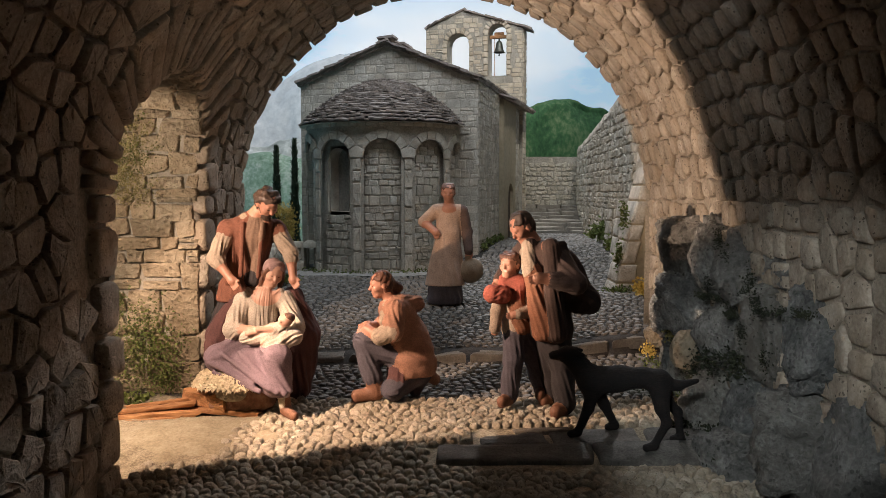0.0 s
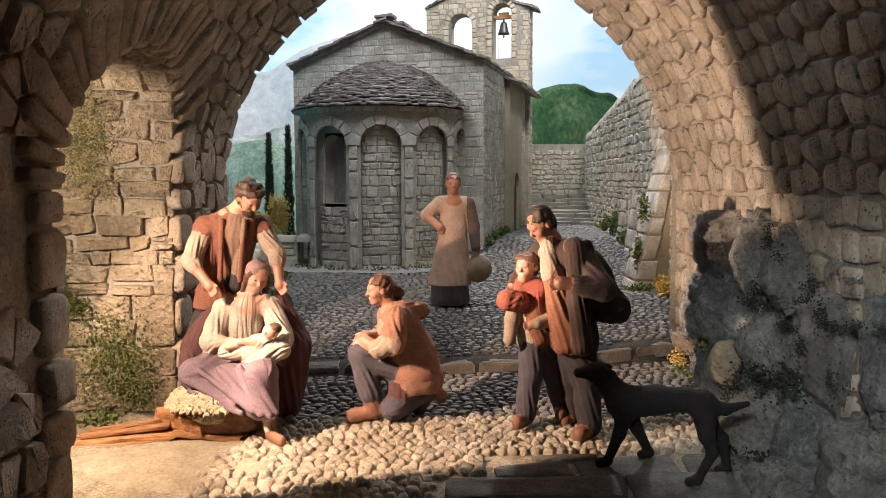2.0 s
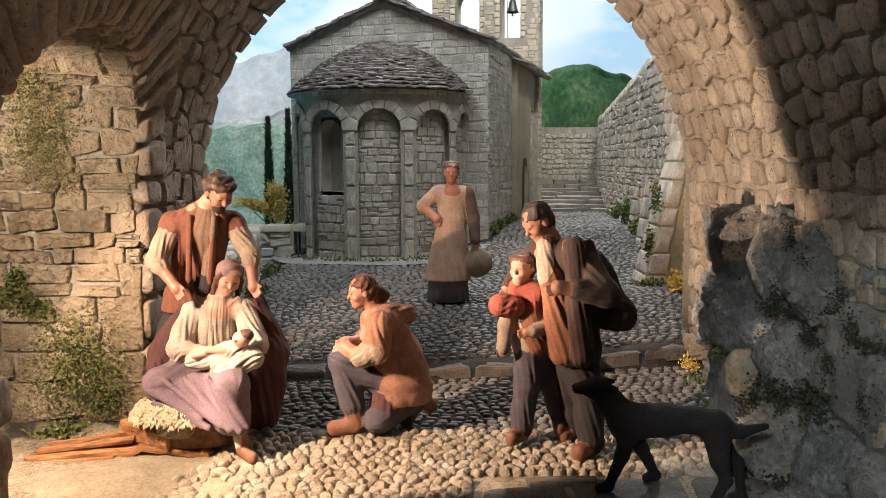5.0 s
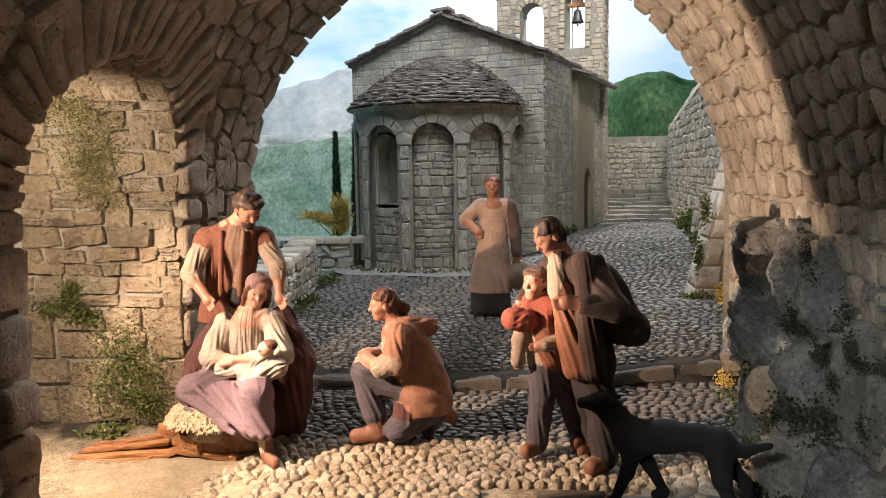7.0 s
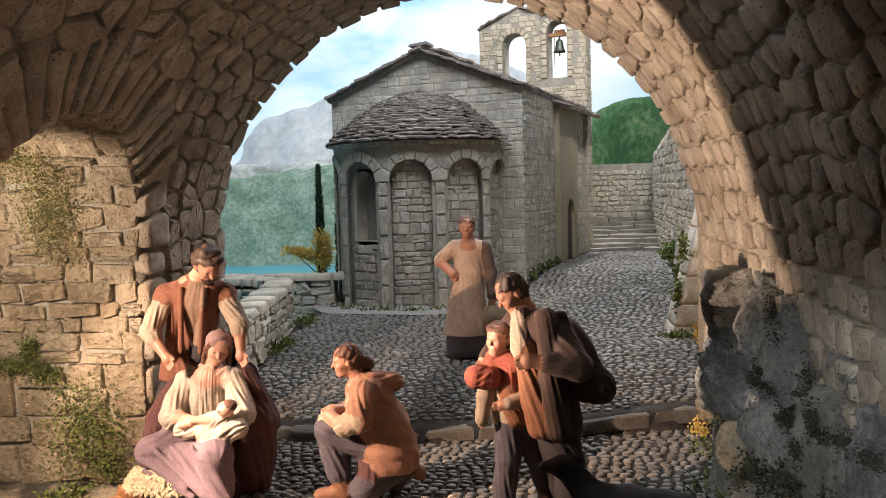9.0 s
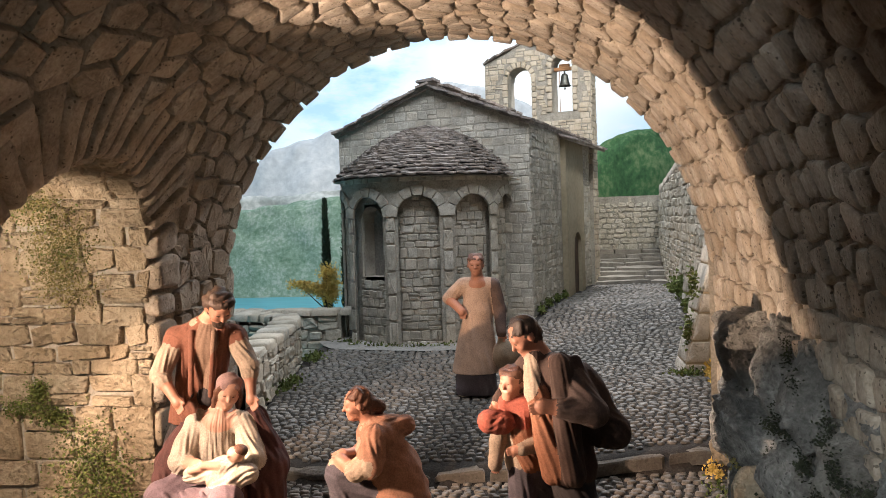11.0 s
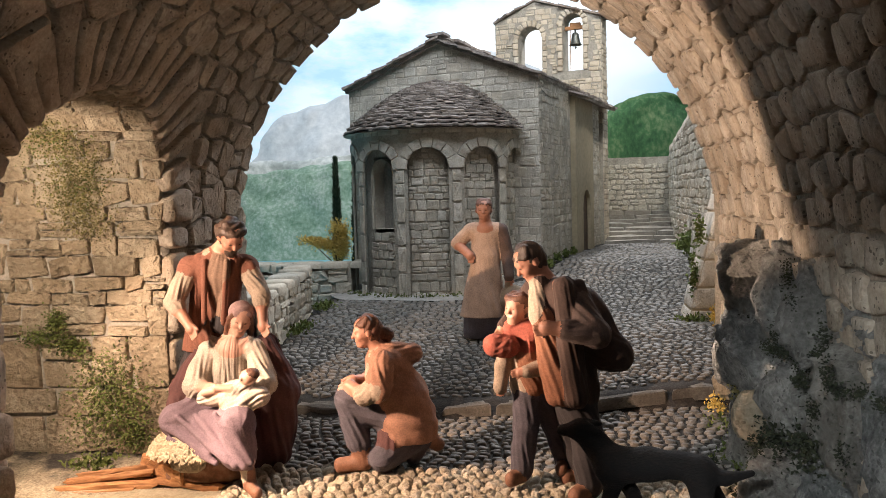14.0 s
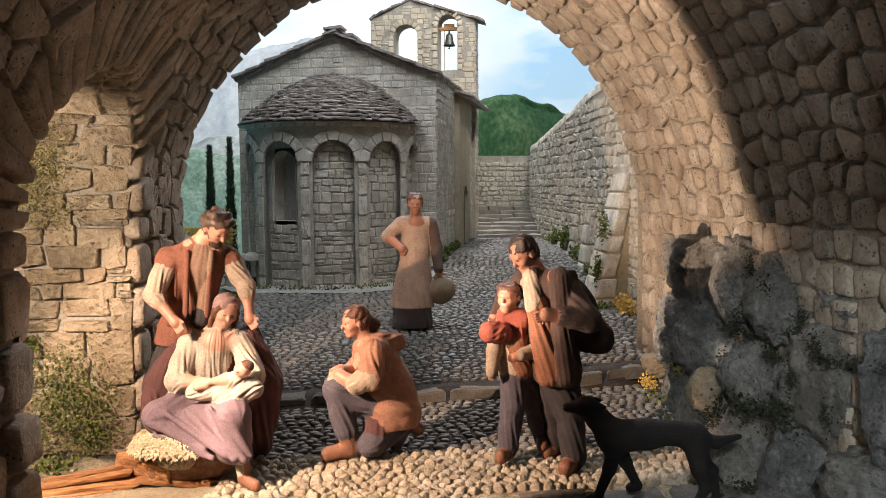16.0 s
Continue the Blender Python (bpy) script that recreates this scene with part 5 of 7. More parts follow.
S.cap(shift(mid(j["sl"], j["sr"]), z=-0.006), j["waist"], 0.0315, 0.027, 1, 0.005, 0.0014, 8, 0.66, 90)
S.cap(j["waist"], shift(j["hip"], z=-0.01), 0.025, 0.034, 1, 0.005, 0.0022, 9, 0.85, 90, 0.098)
S.cap(shift(j["sl"], 0.008), shift(j["sr"], -0.008), 0.0135, 0.0135, 1, 0.005)
for dx in (-0.019, 0.024):
    S.cap(shift(j["neck"], dx, -0.01, -0.004), shift(j["waist"], dx * 0.75, -0.02, -0.012), 0.0075, 0.0085, 1, 0.002, 0.001, 5)
S.paint((-0.258, 1.098, 0.2), (0.0135, 0.03, 0.02), 6, (1,))
S.paint((-0.263, 1.1, 0.18), (0.0095, 0.028, 0.05), 6, (1,))
S.paint((-0.268, 1.1, 0.13), (0.012, 0.035, 0.012), 3, (1, 6))
for dx in (-1, 1):
    # turned-back edges of the open vest
    S.cap((-0.262 + dx * 0.0135, 1.098, 0.208), (-0.268 + dx * 0.012, 1.098, 0.135), 0.0032, 0.0034, 1, 0.002)
for a, b in (("sl", "el"), ("sr", "er")):
    S.cap(j[a], mid(j[a], j[b], 0.1), 0.0145, 0.0142, 1, 0.004, 0.001, 5)
S.cap(j["neck"], mid(j["neck"], j["head"]), 0.0115, 0.0105, 0, 0.003)
S.cap(shift(j["neck"], -0.008, -0.008, 0.0), shift(j["neck"], 0.012, -0.006, -0.002), 0.008, 0.007, 2, 0.003)
for a, b, c in (("sl", "el", "hl"), ("sr", "er", "hr")):
    S.cap(j[a], j[b], 0.0118, 0.0108, 2, 0.004, 0.0014, 6)
    S.cap(j[b], mid(j[b], j[c], 0.2), 0.011, 0.0104, 2, 0.002, 0.0008, 6)
    S.cap(mid(j[b], j[c], 0.2), j[c], 0.0075, 0.0052, 0, 0.003)
    fist(S, j[c], shift(j[c], 0.008, -0.006, -0.012), 0.0076, 0)
head(S, shift(j["head"], 0.003, -0.006, -0.002), 0.0178, (0.6, -0.62, -0.68), 0, 4, beard=4, curls=True)
figure("bearded_man_figure", S, [SKIN, RUST, SHIRT, DARK, HAIR, LEATHER, SHADED_SHIRT], "modelled bearded man in a rust vest, standing behind the seated woman", "figurine")

# seated woman with a swaddled baby
S = Sculpt(0.001)
j = dict(head=(-0.235, 1.1, 0.139), neck=(-0.25, 1.107, 0.115), sl=(-0.279, 1.103, 0.101), sr=(-0.22, 1.103, 0.103), chest=(-0.252, 1.1, 0.085), waist=(-0.258, 1.105, 0.052), hip=(-0.262, 1.11, 0.03), el=(-0.288, 1.082, 0.064), hl=(-0.26, 1.062, 0.066), er=(-0.204, 1.085, 0.067), hr=(-0.232, 1.054, 0.052), kl=(-0.303, 1.065, 0.028), kr=(-0.219, 1.042, 0.032), hem=(-0.216, 1.04, -0.006), ankle=(-0.211, 1.043, -0.021), foot=(-0.195, 1.028, -0.041), heel=(-0.209, 1.043, -0.038), bhead=(-0.21, 1.058, 0.077), bbody=(-0.234, 1.056, 0.061), bfeet=(-0.264, 1.056, 0.056))
S.cap(mid(j["sl"], j["sr"]), j["waist"], 0.0205, 0.022, 1, 0.005, 0.002, 15, 0.85, 90)
S.cap(shift(j["sl"], 0.006), shift(j["sr"], -0.006), 0.0118, 0.0118, 1, 0.005)
for k in (-1, 1):
    S.cap(shift(j["neck"], 0.002, -0.014, -0.018), shift(j["neck"], 0.002 + k * 0.022, -0.008, 0.0), 0.005, 0.005, 1, 0.002, 0.0012, 9)
S.cap(j["neck"], mid(j["neck"], j["head"]), 0.0105, 0.0095, 0, 0.003)
S.ell(shift(j["neck"], 0.003, -0.008, -0.006), (0.011, 0.009, 0.01), 0, 0.004)
S.paint(shift(j["neck"], 0.006, -0.014, -0.004), (0.02, 0.03, 0.0155), 0, (1,))
for a, b, c in (("sl", "el", "hl"), ("sr", "er", "hr")):
    S.cap(j[a], j[b], 0.0118, 0.0138, 1, 0.0035, 0.0017, 6)
    S.cap(j[b], mid(j[b], j[c], 0.45), 0.0125, 0.0085, 1, 0.003, 0.0011, 6)
    S.cap(mid(j[b], j[c], 0.4), j[c], 0.0075, 0.0065, 0, 0.003)
    fist(S, j[c], shift(j["bbody"], 0, -0.006, -0.008), 0.0075, 0)
# skirt over spread knees, a cape behind
S.cap(j["hip"], j["kl"], 0.026, 0.0195, 2, 0.008, 0.0014, 6)
S.cap(j["hip"], j["kr"], 0.026, 0.0185, 2, 0.008, 0.0008, 6)
S.cap(j["kr"], j["hem"], 0.0175, 0.0165, 2, 0.006, 0.0012, 6, 1.0, 0, -0.018)
S.cap(j["kl"], shift(j["hem"], -0.028, 0.012, 0.008), 0.017, 0.015, 2, 0.006, 0.0014, 6)
S.cap(mid(j["kl"], j["kr"]), shift(j["hem"], -0.012, 0.006, 0.002), 0.014, 0.015, 2, 0.01, 0.001, 6)
# long soft folds falling from the lap to the hem
for a, b, w in (((-0.292, 1.047, 0.036), (-0.226, 1.022, -0.004), 0.0036), ((-0.27, 1.044, 0.04), (-0.216, 1.02, -0.008), 0.0034), ((-0.242, 1.034, 0.044), (-0.206, 1.022, -0.01), 0.0036),
                ((-0.222, 1.026, 0.04), (-0.2, 1.028, -0.008), 0.003), ((-0.312, 1.05, 0.026), (-0.25, 1.03, 0.0), 0.0036), ((-0.305, 1.046, 0.012), (-0.24, 1.026, -0.008), 0.003)):
    S.cap(a, b, w * 0.8, w * 1.15, 2, 0.005)
S.cap(shift(j["hem"], 0, 0.004, 0.004), shift(j["ankle"], z=-0.008), 0.0082, 0.007, 1, 0.003)
boot(S, j["heel"], j["foot"], 0.0068, 5)
S.cap(shift(j["sl"], -0.01, 0.014, 0.0), (-0.317, 1.115, 0.05), 0.012, 0.018, 3, 0.006, 0.0022, 6)
S.cap((-0.317, 1.115, 0.05), (-0.32, 1.1, 0.022), 0.016, 0.014, 3, 0.006, 0.0022, 6)
S.cap(shift(j["sr"], 0.008, 0.014, 0.002), (-0.198, 1.115, 0.05), 0.014, 0.024, 3, 0.006, 0.0025, 6)
S.cap((-0.198, 1.115, 0.05), (-0.207, 1.125, -0.025), 0.024, 0.018, 3, 0.006, 0.003, 6)
S.cap((-0.25, 1.13, 0.07), (-0.25, 1.135, -0.02), 0.036, 0.045, 3, 0.008, 0.002, 8)
head(S, j["head"], 0.0168, (0.38, -0.86, -0.3), 0, 4, hat=6, long=1.0, tilt=-12)
S.cap(j["bbody"], j["bfeet"], 0.013, 0.009, 7, 0.003, 0.0014, 6)
S.cap(j["bbody"], shift(j["bhead"], -0.008, 0, -0.008), 0.013, 0.0105, 7, 0.003, 0.0014, 6)
S.cap((-0.228, 1.052, 0.05), (-0.2, 1.06, 0.058), 0.0125, 0.0115, 7, 0.003, 0.0016, 6)
S.ell(shift(j["bhead"], 0, -0.004, 0.004), (0.0098, 0.0092, 0.0088), 0, 0.0015)
S.ell(shift(j["bhead"], 0.004, -0.003, 0.0075), (0.0088, 0.0085, 0.0068), 4, 0.001)
S.ell(shift(j["bhead"], -0.005, -0.0125, 0.004), (0.0022, 0.002, 0.0016), 0, 0.001)
S.cap(shift(j["bbody"], -0.012, -0.008, 0.006), shift(j["bbody"], -0.024, -0.012, 0.004), 0.005, 0.0042, 0, 0.002)
S.cap(shift(j["bbody"], 0.006, -0.008, 0.008), shift(j["bbody"], -0.01, -0.012, 0.01), 0.0045, 0.004, 0, 0.002)
figure("seated_woman_figure", S, [FAIR, CREAM, MAUVE, MAROON, HAIR_RED, LEATHER, SCARF, SWADDLE], "modelled seated woman in cream blouse holding a swaddled baby", "figurine")

# kneeling boy
S = Sculpt(0.001)
j = dict(head=(-0.087, 1.11, 0.122), neck=(-0.074, 1.115, 0.099), hood=(-0.046, 1.13, 0.096), sl=(-0.066, 1.095, 0.089), el=(-0.07, 1.085, 0.06), cuff=(-0.086, 1.085, 0.054), hand=(-0.106, 1.098, 0.062), knee=(-0.109, 1.105, 0.043), hip=(-0.054, 1.118, 0.016), ankle=(-0.1, 1.105, -0.005), toe=(-0.121, 1.1, -0.032), heel=(-0.095, 1.105, -0.03), rank=(-0.025, 1.135, -0.008), rtoe=(-0.012, 1.14, -0.019))
S.cap(shift(j["neck"], 0.006, 0.004, -0.014), (-0.052, 1.124, 0.04), 0.0235, 0.033, 1, 0.006, 0.0018, 5)
S.cap((-0.052, 1.124, 0.04), (-0.045, 1.126, 0.008), 0.0325, 0.036, 1, 0.006, 0.0022, 5, 1.0, 0, -0.008)
S.cap((-0.06, 1.105, 0.088), (-0.05, 1.14, 0.086), 0.014, 0.014, 1, 0.006)
S.cap(shift(j["hood"], -0.014, -0.014, 0.002), shift(j["hood"], 0.008, 0.004, -0.004), 0.011, 0.012, 1, 0.004, 0.001, 6)
S.cap(shift(j["neck"], -0.006, -0.006, -0.006), (-0.084, 1.105, 0.072), 0.006, 0.006, 2, 0.002)
S.cap(j["neck"], mid(j["neck"], j["head"]), 0.0098, 0.0088, 0, 0.003)
S.cap(j["sl"], j["el"], 0.0138, 0.0148, 1, 0.0035, 0.0016, 5)
S.cap(j["el"], j["cuff"], 0.0145, 0.0125, 2, 0.003, 0.001, 6)
S.cap(j["cuff"], j["hand"], 0.0078, 0.0066, 0, 0.003)
fist(S, j["hand"], shift(j["hand"], -0.012, 0, -0.006), 0.0075, 0)
S.cap((-0.07, 1.135, 0.08), (-0.09, 1.13, 0.06), 0.014, 0.012, 1, 0.005)
S.cap((-0.09, 1.13, 0.06), shift(j["hand"], 0.002, 0.01, 0.002), 0.009, 0.007, 0, 0.003)
fist(S, shift(j["hand"], 0, 0.01, 0.004), shift(j["hand"], -0.014, 0.008, -0.002), 0.0072, 0)
S.cap(j["hip"], j["knee"], 0.021, 0.0165, 3, 0.006, 0.0014, 6)
S.cap(j["knee"], j["ankle"], 0.0165, 0.0145, 3, 0.006, 0.0014, 6)
S.cap(j["ankle"], j["heel"], 0.0105, 0.0105, 4, 0.004, 0.0008, 5)
boot(S, j["heel"], j["toe"], 0.0092, 4)
S.cap(j["hip"], (-0.068, 1.106, -0.02), 0.019, 0.0145, 6, 0.005, 0.0014, 6)
S.cap((-0.07, 1.1, -0.024), j["rank"], 0.0155, 0.0115, 3, 0.006, 0.001, 6)
S.cap(j["rank"], j["rtoe"], 0.0105, 0.0085, 4, 0.004)
S.cap(j["rank"], (-0.04, 1.13, -0.034), 0.0095, 0.0085, 3, 0.004)
head(S, j["head"], 0.0168, (-0.93, -0.32, -0.14), 0, 5)
S.cap(shift(j["head"], 0.012, 0.004, 0.002), (-0.064, 1.12, 0.117), 0.008, 0.0075, 5, 0.003, 0.0006, 6)
figure("kneeling_boy_figure", S, [SKIN, TAN, SHIRT, SLATEBLUE, LEATHER, HAIR_RED, MAROON], "modelled boy in a rust hooded jacket kneeling on the cobbles", "figurine")

# man bending forwards with a bag on his back
S = Sculpt(0.001)
j = dict(head=(0.107, 1.06, 0.207), neck=(0.121, 1.065, 0.184), sl=(0.112, 1.078, 0.172), sr=(0.146, 1.045, 0.171), chest=(0.13, 1.062, 0.147), waist=(0.139, 1.067, 0.104), hip=(0.146, 1.07, 0.074), el=(0.172, 1.026, 0.133), hl=(0.122, 1.018, 0.142), kn=(0.16, 1.065, 0.024), ft=(0.163, 1.052, -0.03), toe=(0.149, 1.036, -0.037), kn2=(0.149, 1.09, 0.017), ft2=(0.154, 1.1, -0.03))
S.cap(shift(j["chest"], 0.004, 0, 0.01), shift(j["hip"], z=-0.006), 0.027, 0.03, 1, 0.006, 0.0018, 6, 0.85, 90, 0.056)
S.cap(j["sl"], j["sr"], 0.0145, 0.0165, 1, 0.006)
S.ell((0.163, 1.06, 0.142), (0.026, 0.026, 0.036), 1, 0.01, (0, -18, 0), 0.001, 6)
S.cap((0.165, 1.058, 0.135), (0.192, 1.058, 0.108), 0.02, 0.018, 1, 0.008, 0.001, 6)
S.cap((0.183, 1.058, 0.105), (0.197, 1.058, 0.1), 0.0165, 0.012, 1, 0.006, 0.0012, 6)
S.cap(shift(j["chest"], -0.012, -0.016, 0.0), shift(j["hip"], -0.012, -0.02, -0.008), 0.013, 0.0155, 2, 0.003, 0.002, 5, 1.0, 0, 0.054)
S.cap(shift(j["neck"], -0.006, -0.008, -0.004), shift(j["chest"], -0.016, -0.018, 0.004), 0.011, 0.0105, 1, 0.004, 0.001, 7)
S.paint((0.104, 1.042, 0.166), (0.017, 0.024, 0.026), 3, (1, 2))
S.cap(shift(j["sr"], -0.006, -0.012, 0.01), shift(j["hip"], 0.004, -0.026, -0.008), 0.011, 0.014, 1, 0.003, 0.0014, 6)
S.cap(j["neck"], mid(j["neck"], j["head"]), 0.0112, 0.01, 0, 0.003)
S.cap(j["sr"], j["el"], 0.0148, 0.0142, 7, 0.004, 0.0016, 5)
S.cap(j["el"], mid(j["el"], j["hl"], 0.6), 0.0135, 0.0105, 7, 0.004, 0.001, 6)
for k in range(3):
    S.cap(shift(j["sr"], -0.012 + 0.011 * k, -0.006, 0.012), shift(j["sr"], 0.0 + 0.016 * k, 0.012, -0.05), 0.0055, 0.006, (2, 1, 1)[k], 0.003)
S.cap(mid(j["el"], j["hl"], 0.5), j["hl"], 0.008, 0.007, 0, 0.003)
fist(S, j["hl"], shift(j["hl"], -0.01, -0.002, -0.003), 0.0078, 0)
S.cap(j["sl"], (0.092, 1.094, 0.152), 0.015, 0.013, 1, 0.005)
S.cap((0.092, 1.094, 0.152), (0.075, 1.074, 0.134), 0.011, 0.0072, 1, 0.004)
fist(S, (0.073, 1.07, 0.131), (0.067, 1.062, 0.124), 0.0058, 0)
S.cap(j["hip"], j["kn"], 0.0225, 0.0175, 4, 0.006, 0.0012, 6)
S.cap(j["kn"], j["ft"], 0.0165, 0.0145, 4, 0.006, 0.0013, 6)
S.cap(j["hip"], j["kn2"], 0.0215, 0.017, 4, 0.006, 0.0012, 6)
S.cap(j["kn2"], j["ft2"], 0.016, 0.014, 4, 0.006, 0.0013, 6)
boot(S, shift(j["ft"], z=-0.005), j["toe"], 0.0098, 5)
boot(S, shift(j["ft2"], z=-0.004), (0.14, 1.09, -0.035), 0.0095, 5)
head(S, shift(j["head"], -0.002, -0.002, -0.002), 0.0176, (-0.78, -0.36, -0.62), 0, 6)
figure("bent_man_figure", S, [DARKENED_SKIN, COAT, OCHRE, SHIRT, DARK, LEATHER, HAIR, SLEEVE], "modelled man in a dark coat bending under his bag", "figurine")

# child with a red scarf and bundle
S = Sculpt(0.001)
j = dict(head=(0.09, 1.072, 0.153), neck=(0.095, 1.08, 0.134), sl=(0.079, 1.08, 0.118), sr=(0.112, 1.085, 0.118), chest=(0.096, 1.08, 0.101), waist=(0.101, 1.085, 0.07), el=(0.073, 1.073, 0.09), hand=(0.07, 1.068, 0.068), knl=(0.096, 1.08, 0.022), ftl=(0.091, 1.08, -0.024), toel=(0.08, 1.064, -0.031), knr=(0.127, 1.1, 0.02), ftr=(0.138, 1.105, -0.02), toer=(0.134, 1.088, -0.027))
S.cap(mid(j["sl"], j["sr"]), j["waist"], 0.018, 0.0215, 1, 0.006, 0.0012, 7, 0.85, 90)
S.cap(j["sl"], j["sr"], 0.0125, 0.0125, 1, 0.005)
S.cap(shift(j["chest"], 0.004, -0.012, 0), shift(j["waist"], 0.006, -0.012, 0.002), 0.012, 0.013, 6, 0.003, 0.0012, 6)
S.cap(j["neck"], mid(j["neck"], j["head"]), 0.009, 0.008, 0, 0.003)
S.cap(shift(j["neck"], -0.012, -0.008, -0.003), shift(j["neck"], 0.012, -0.01, -0.005), 0.0105, 0.0115, 2, 0.004, 0.0008, 5)
S.cap(shift(j["neck"], 0.01, -0.012, -0.006), shift(j["neck"], 0.004, -0.016, -0.03), 0.009, 0.007, 2, 0.004, 0.0008, 5)
S.cap((0.066, 1.058, 0.116), (0.08, 1.06, 0.114), 0.0125, 0.012, 2, 0.004, 0.0008, 5)
S.cap(j["sl"], j["el"], 0.0095, 0.0085, 1, 0.004)
S.cap(j["el"], j["hand"], 0.0085, 0.0075, 1, 0.004)
fist(S, j["hand"], shift(j["hand"], 0, 0, -0.01), 0.0058, 0)
S.cap(j["sr"], (0.12, 1.062, 0.092), 0.0105, 0.0095, 1, 0.004)
S.cap((0.12, 1.062, 0.092), (0.1, 1.048, 0.09), 0.0088, 0.007, 1, 0.003)
fist(S, (0.093, 1.046, 0.09), (0.085, 1.044, 0.088), 0.0058, 0)
S.cap(j["waist"], j["knl"], 0.018, 0.0135, 3, 0.006, 0.0012, 6)
S.cap(j["knl"], j["ftl"], 0.0135, 0.0125, 3, 0.006, 0.0013, 6)
S.cap(shift(j["waist"], 0.008), j["knr"], 0.018, 0.0135, 3, 0.006, 0.0012, 6)
S.cap(j["knr"], j["ftr"], 0.0135, 0.0125, 3, 0.006, 0.0013, 6)
boot(S, shift(j["ftl"], z=-0.007), j["toel"], 0.0082, 4)
boot(S, shift(j["ftr"], z=-0.007), j["toer"], 0.0082, 4)
head(S, j["head"], 0.0152, (-0.55, -0.83, 0.05), 0, 5, curls=True)
figure("child_figure", S, [SKIN, SHIRT, RED, SLATEBLUE, LEATHER, HAIR_RED, OCHRE], "modelled child with a red scarf and red bundle", "figurine")

# woman in an apron on the square
S = Sculpt(0.001)
j = dict(head=(0.01, 1.557, 0.25), neck=(0.012, 1.565, 0.226), sl=(-0.014, 1.565, 0.216), sr=(0.037, 1.565, 0.215), el=(-0.038, 1.57, 0.194), hl=(-0.014, 1.545, 0.174), er=(0.047, 1.565, 0.175), hr=(0.05, 1.55, 0.138))
S.cap(shift(j["sl"], 0.01), shift(j["sr"], -0.01), 0.014, 0.014, 1, 0.006)
S.cap((0.012, 1.565, 0.205), (0.01, 1.565, 0.172), 0.024, 0.0255, 1, 0.006, 0.0006, 6, 0.8, 90)
S.cap((0.01, 1.563, 0.168), (0.004, 1.562, 0.07), 0.024, 0.039, 1, 0.005, 0.0016, 7, 0.8, 90, 0.07)
S.cap((0.005, 1.563, 0.12), (0.004, 1.563, 0.045), 0.026, 0.036, 2, 0.002, 0.0012, 8, 0.8, 90, 0.034)
S.cap((0.012, 1.56, 0.226), (0.011, 1.56, 0.236), 0.0105, 0.0095, 0, 0.003)
S.ell((0.012, 1.553, 0.219), (0.013, 0.008, 0.01), 0, 0.003)
S.cap(j["sl"], j["el"], 0.0125, 0.011, 1, 0.005, 0.0006, 5)
S.cap(j["el"], j["hl"], 0.009, 0.0068, 0, 0.004)
fist(S, j["hl"], shift(j["hl"], 0.002, 0, -0.012), 0.0072, 0)
S.cap(j["sr"], j["er"], 0.0125, 0.0105, 4, 0.005, 0.0006, 5)
S.cap(j["er"], j["hr"], 0.0105, 0.0085, 4, 0.004)
fist(S, shift(j["hr"], z=-0.004), shift(j["hr"], z=-0.02), 0.0075, 0)
S.ell((0.056, 1.555, 0.099), (0.023, 0.018, 0.025), 5, 0.003, (0, 12, 0), 0.0006, 5)
S.cap((0.047, 1.552, 0.122), (0.053, 1.55, 0.136), 0.0045, 0.004, 5, 0.003)
head(S, j["head"], 0.0165, (0.0, -1.0, -0.05), 0, 3)
figure("apron_woman_figure", S, [DARKENED_SKIN, BEIGE, SLATEBLUE, HAIR_RED, SLEEVE, SACK], "modelled woman in a beige apron dress holding a sack bag", "figurine")

# dog
S = Sculpt(0.001)
j = dict(nose=(0.136, 0.975, 0.05), head=(0.153, 0.97, 0.052), ear=(0.172, 0.974, 0.057), neck=(0.168, 0.97, 0.038), chest=(0.183, 0.965, 0.02), mid=(0.214, 0.95, 0.027), loin=(0.24, 0.94, 0.03), rump=(0.256, 0.933, 0.028), tail1=(0.276, 0.925, 0.024), tail2=(0.297, 0.92, 0.031))
S.cap(j["chest"], j["mid"], 0.0182, 0.0148, 0, 0.006)
S.cap(j["mid"], j["loin"], 0.0148, 0.0115, 0, 0.006)
S.cap(j["loin"], j["rump"], 0.0115, 0.0145, 0, 0.006)
S.cap(j["chest"], j["neck"], 0.0165, 0.0125, 0, 0.006)
S.cap(j["neck"], j["head"], 0.0115, 0.0105, 0, 0.005)
S.cap(j["head"], j["nose"], 0.0095, 0.0052, 0, 0.004)
S.cap((0.159, 0.964, 0.057), (0.171, 0.96, 0.053), 0.0045, 0.0022, 0, 0.004)
S.cap((0.159, 0.977, 0.057), (0.172, 0.981, 0.055), 0.0045, 0.0022, 0, 0.004)
S.cap(j["rump"], j["tail1"], 0.0085, 0.0058, 0, 0.005)
S.cap(j["tail1"], j["tail2"], 0.0058, 0.0028, 0, 0.004)
for hip, knee, foot in (((0.184, 0.96, 0.012), (0.179, 0.966, -0.014), (0.166, 0.963, -0.043)), ((0.188, 0.976, 0.012), (0.202, 0.984, -0.014), (0.217, 0.988, -0.042))):
    S.cap(hip, knee, 0.0105, 0.0065, 0, 0.006)
    S.cap(knee, foot, 0.0065, 0.0045, 0, 0.004)
    S.cap(foot, shift(foot, -0.009, -0.001, -0.002), 0.005, 0.0045, 0, 0.003)
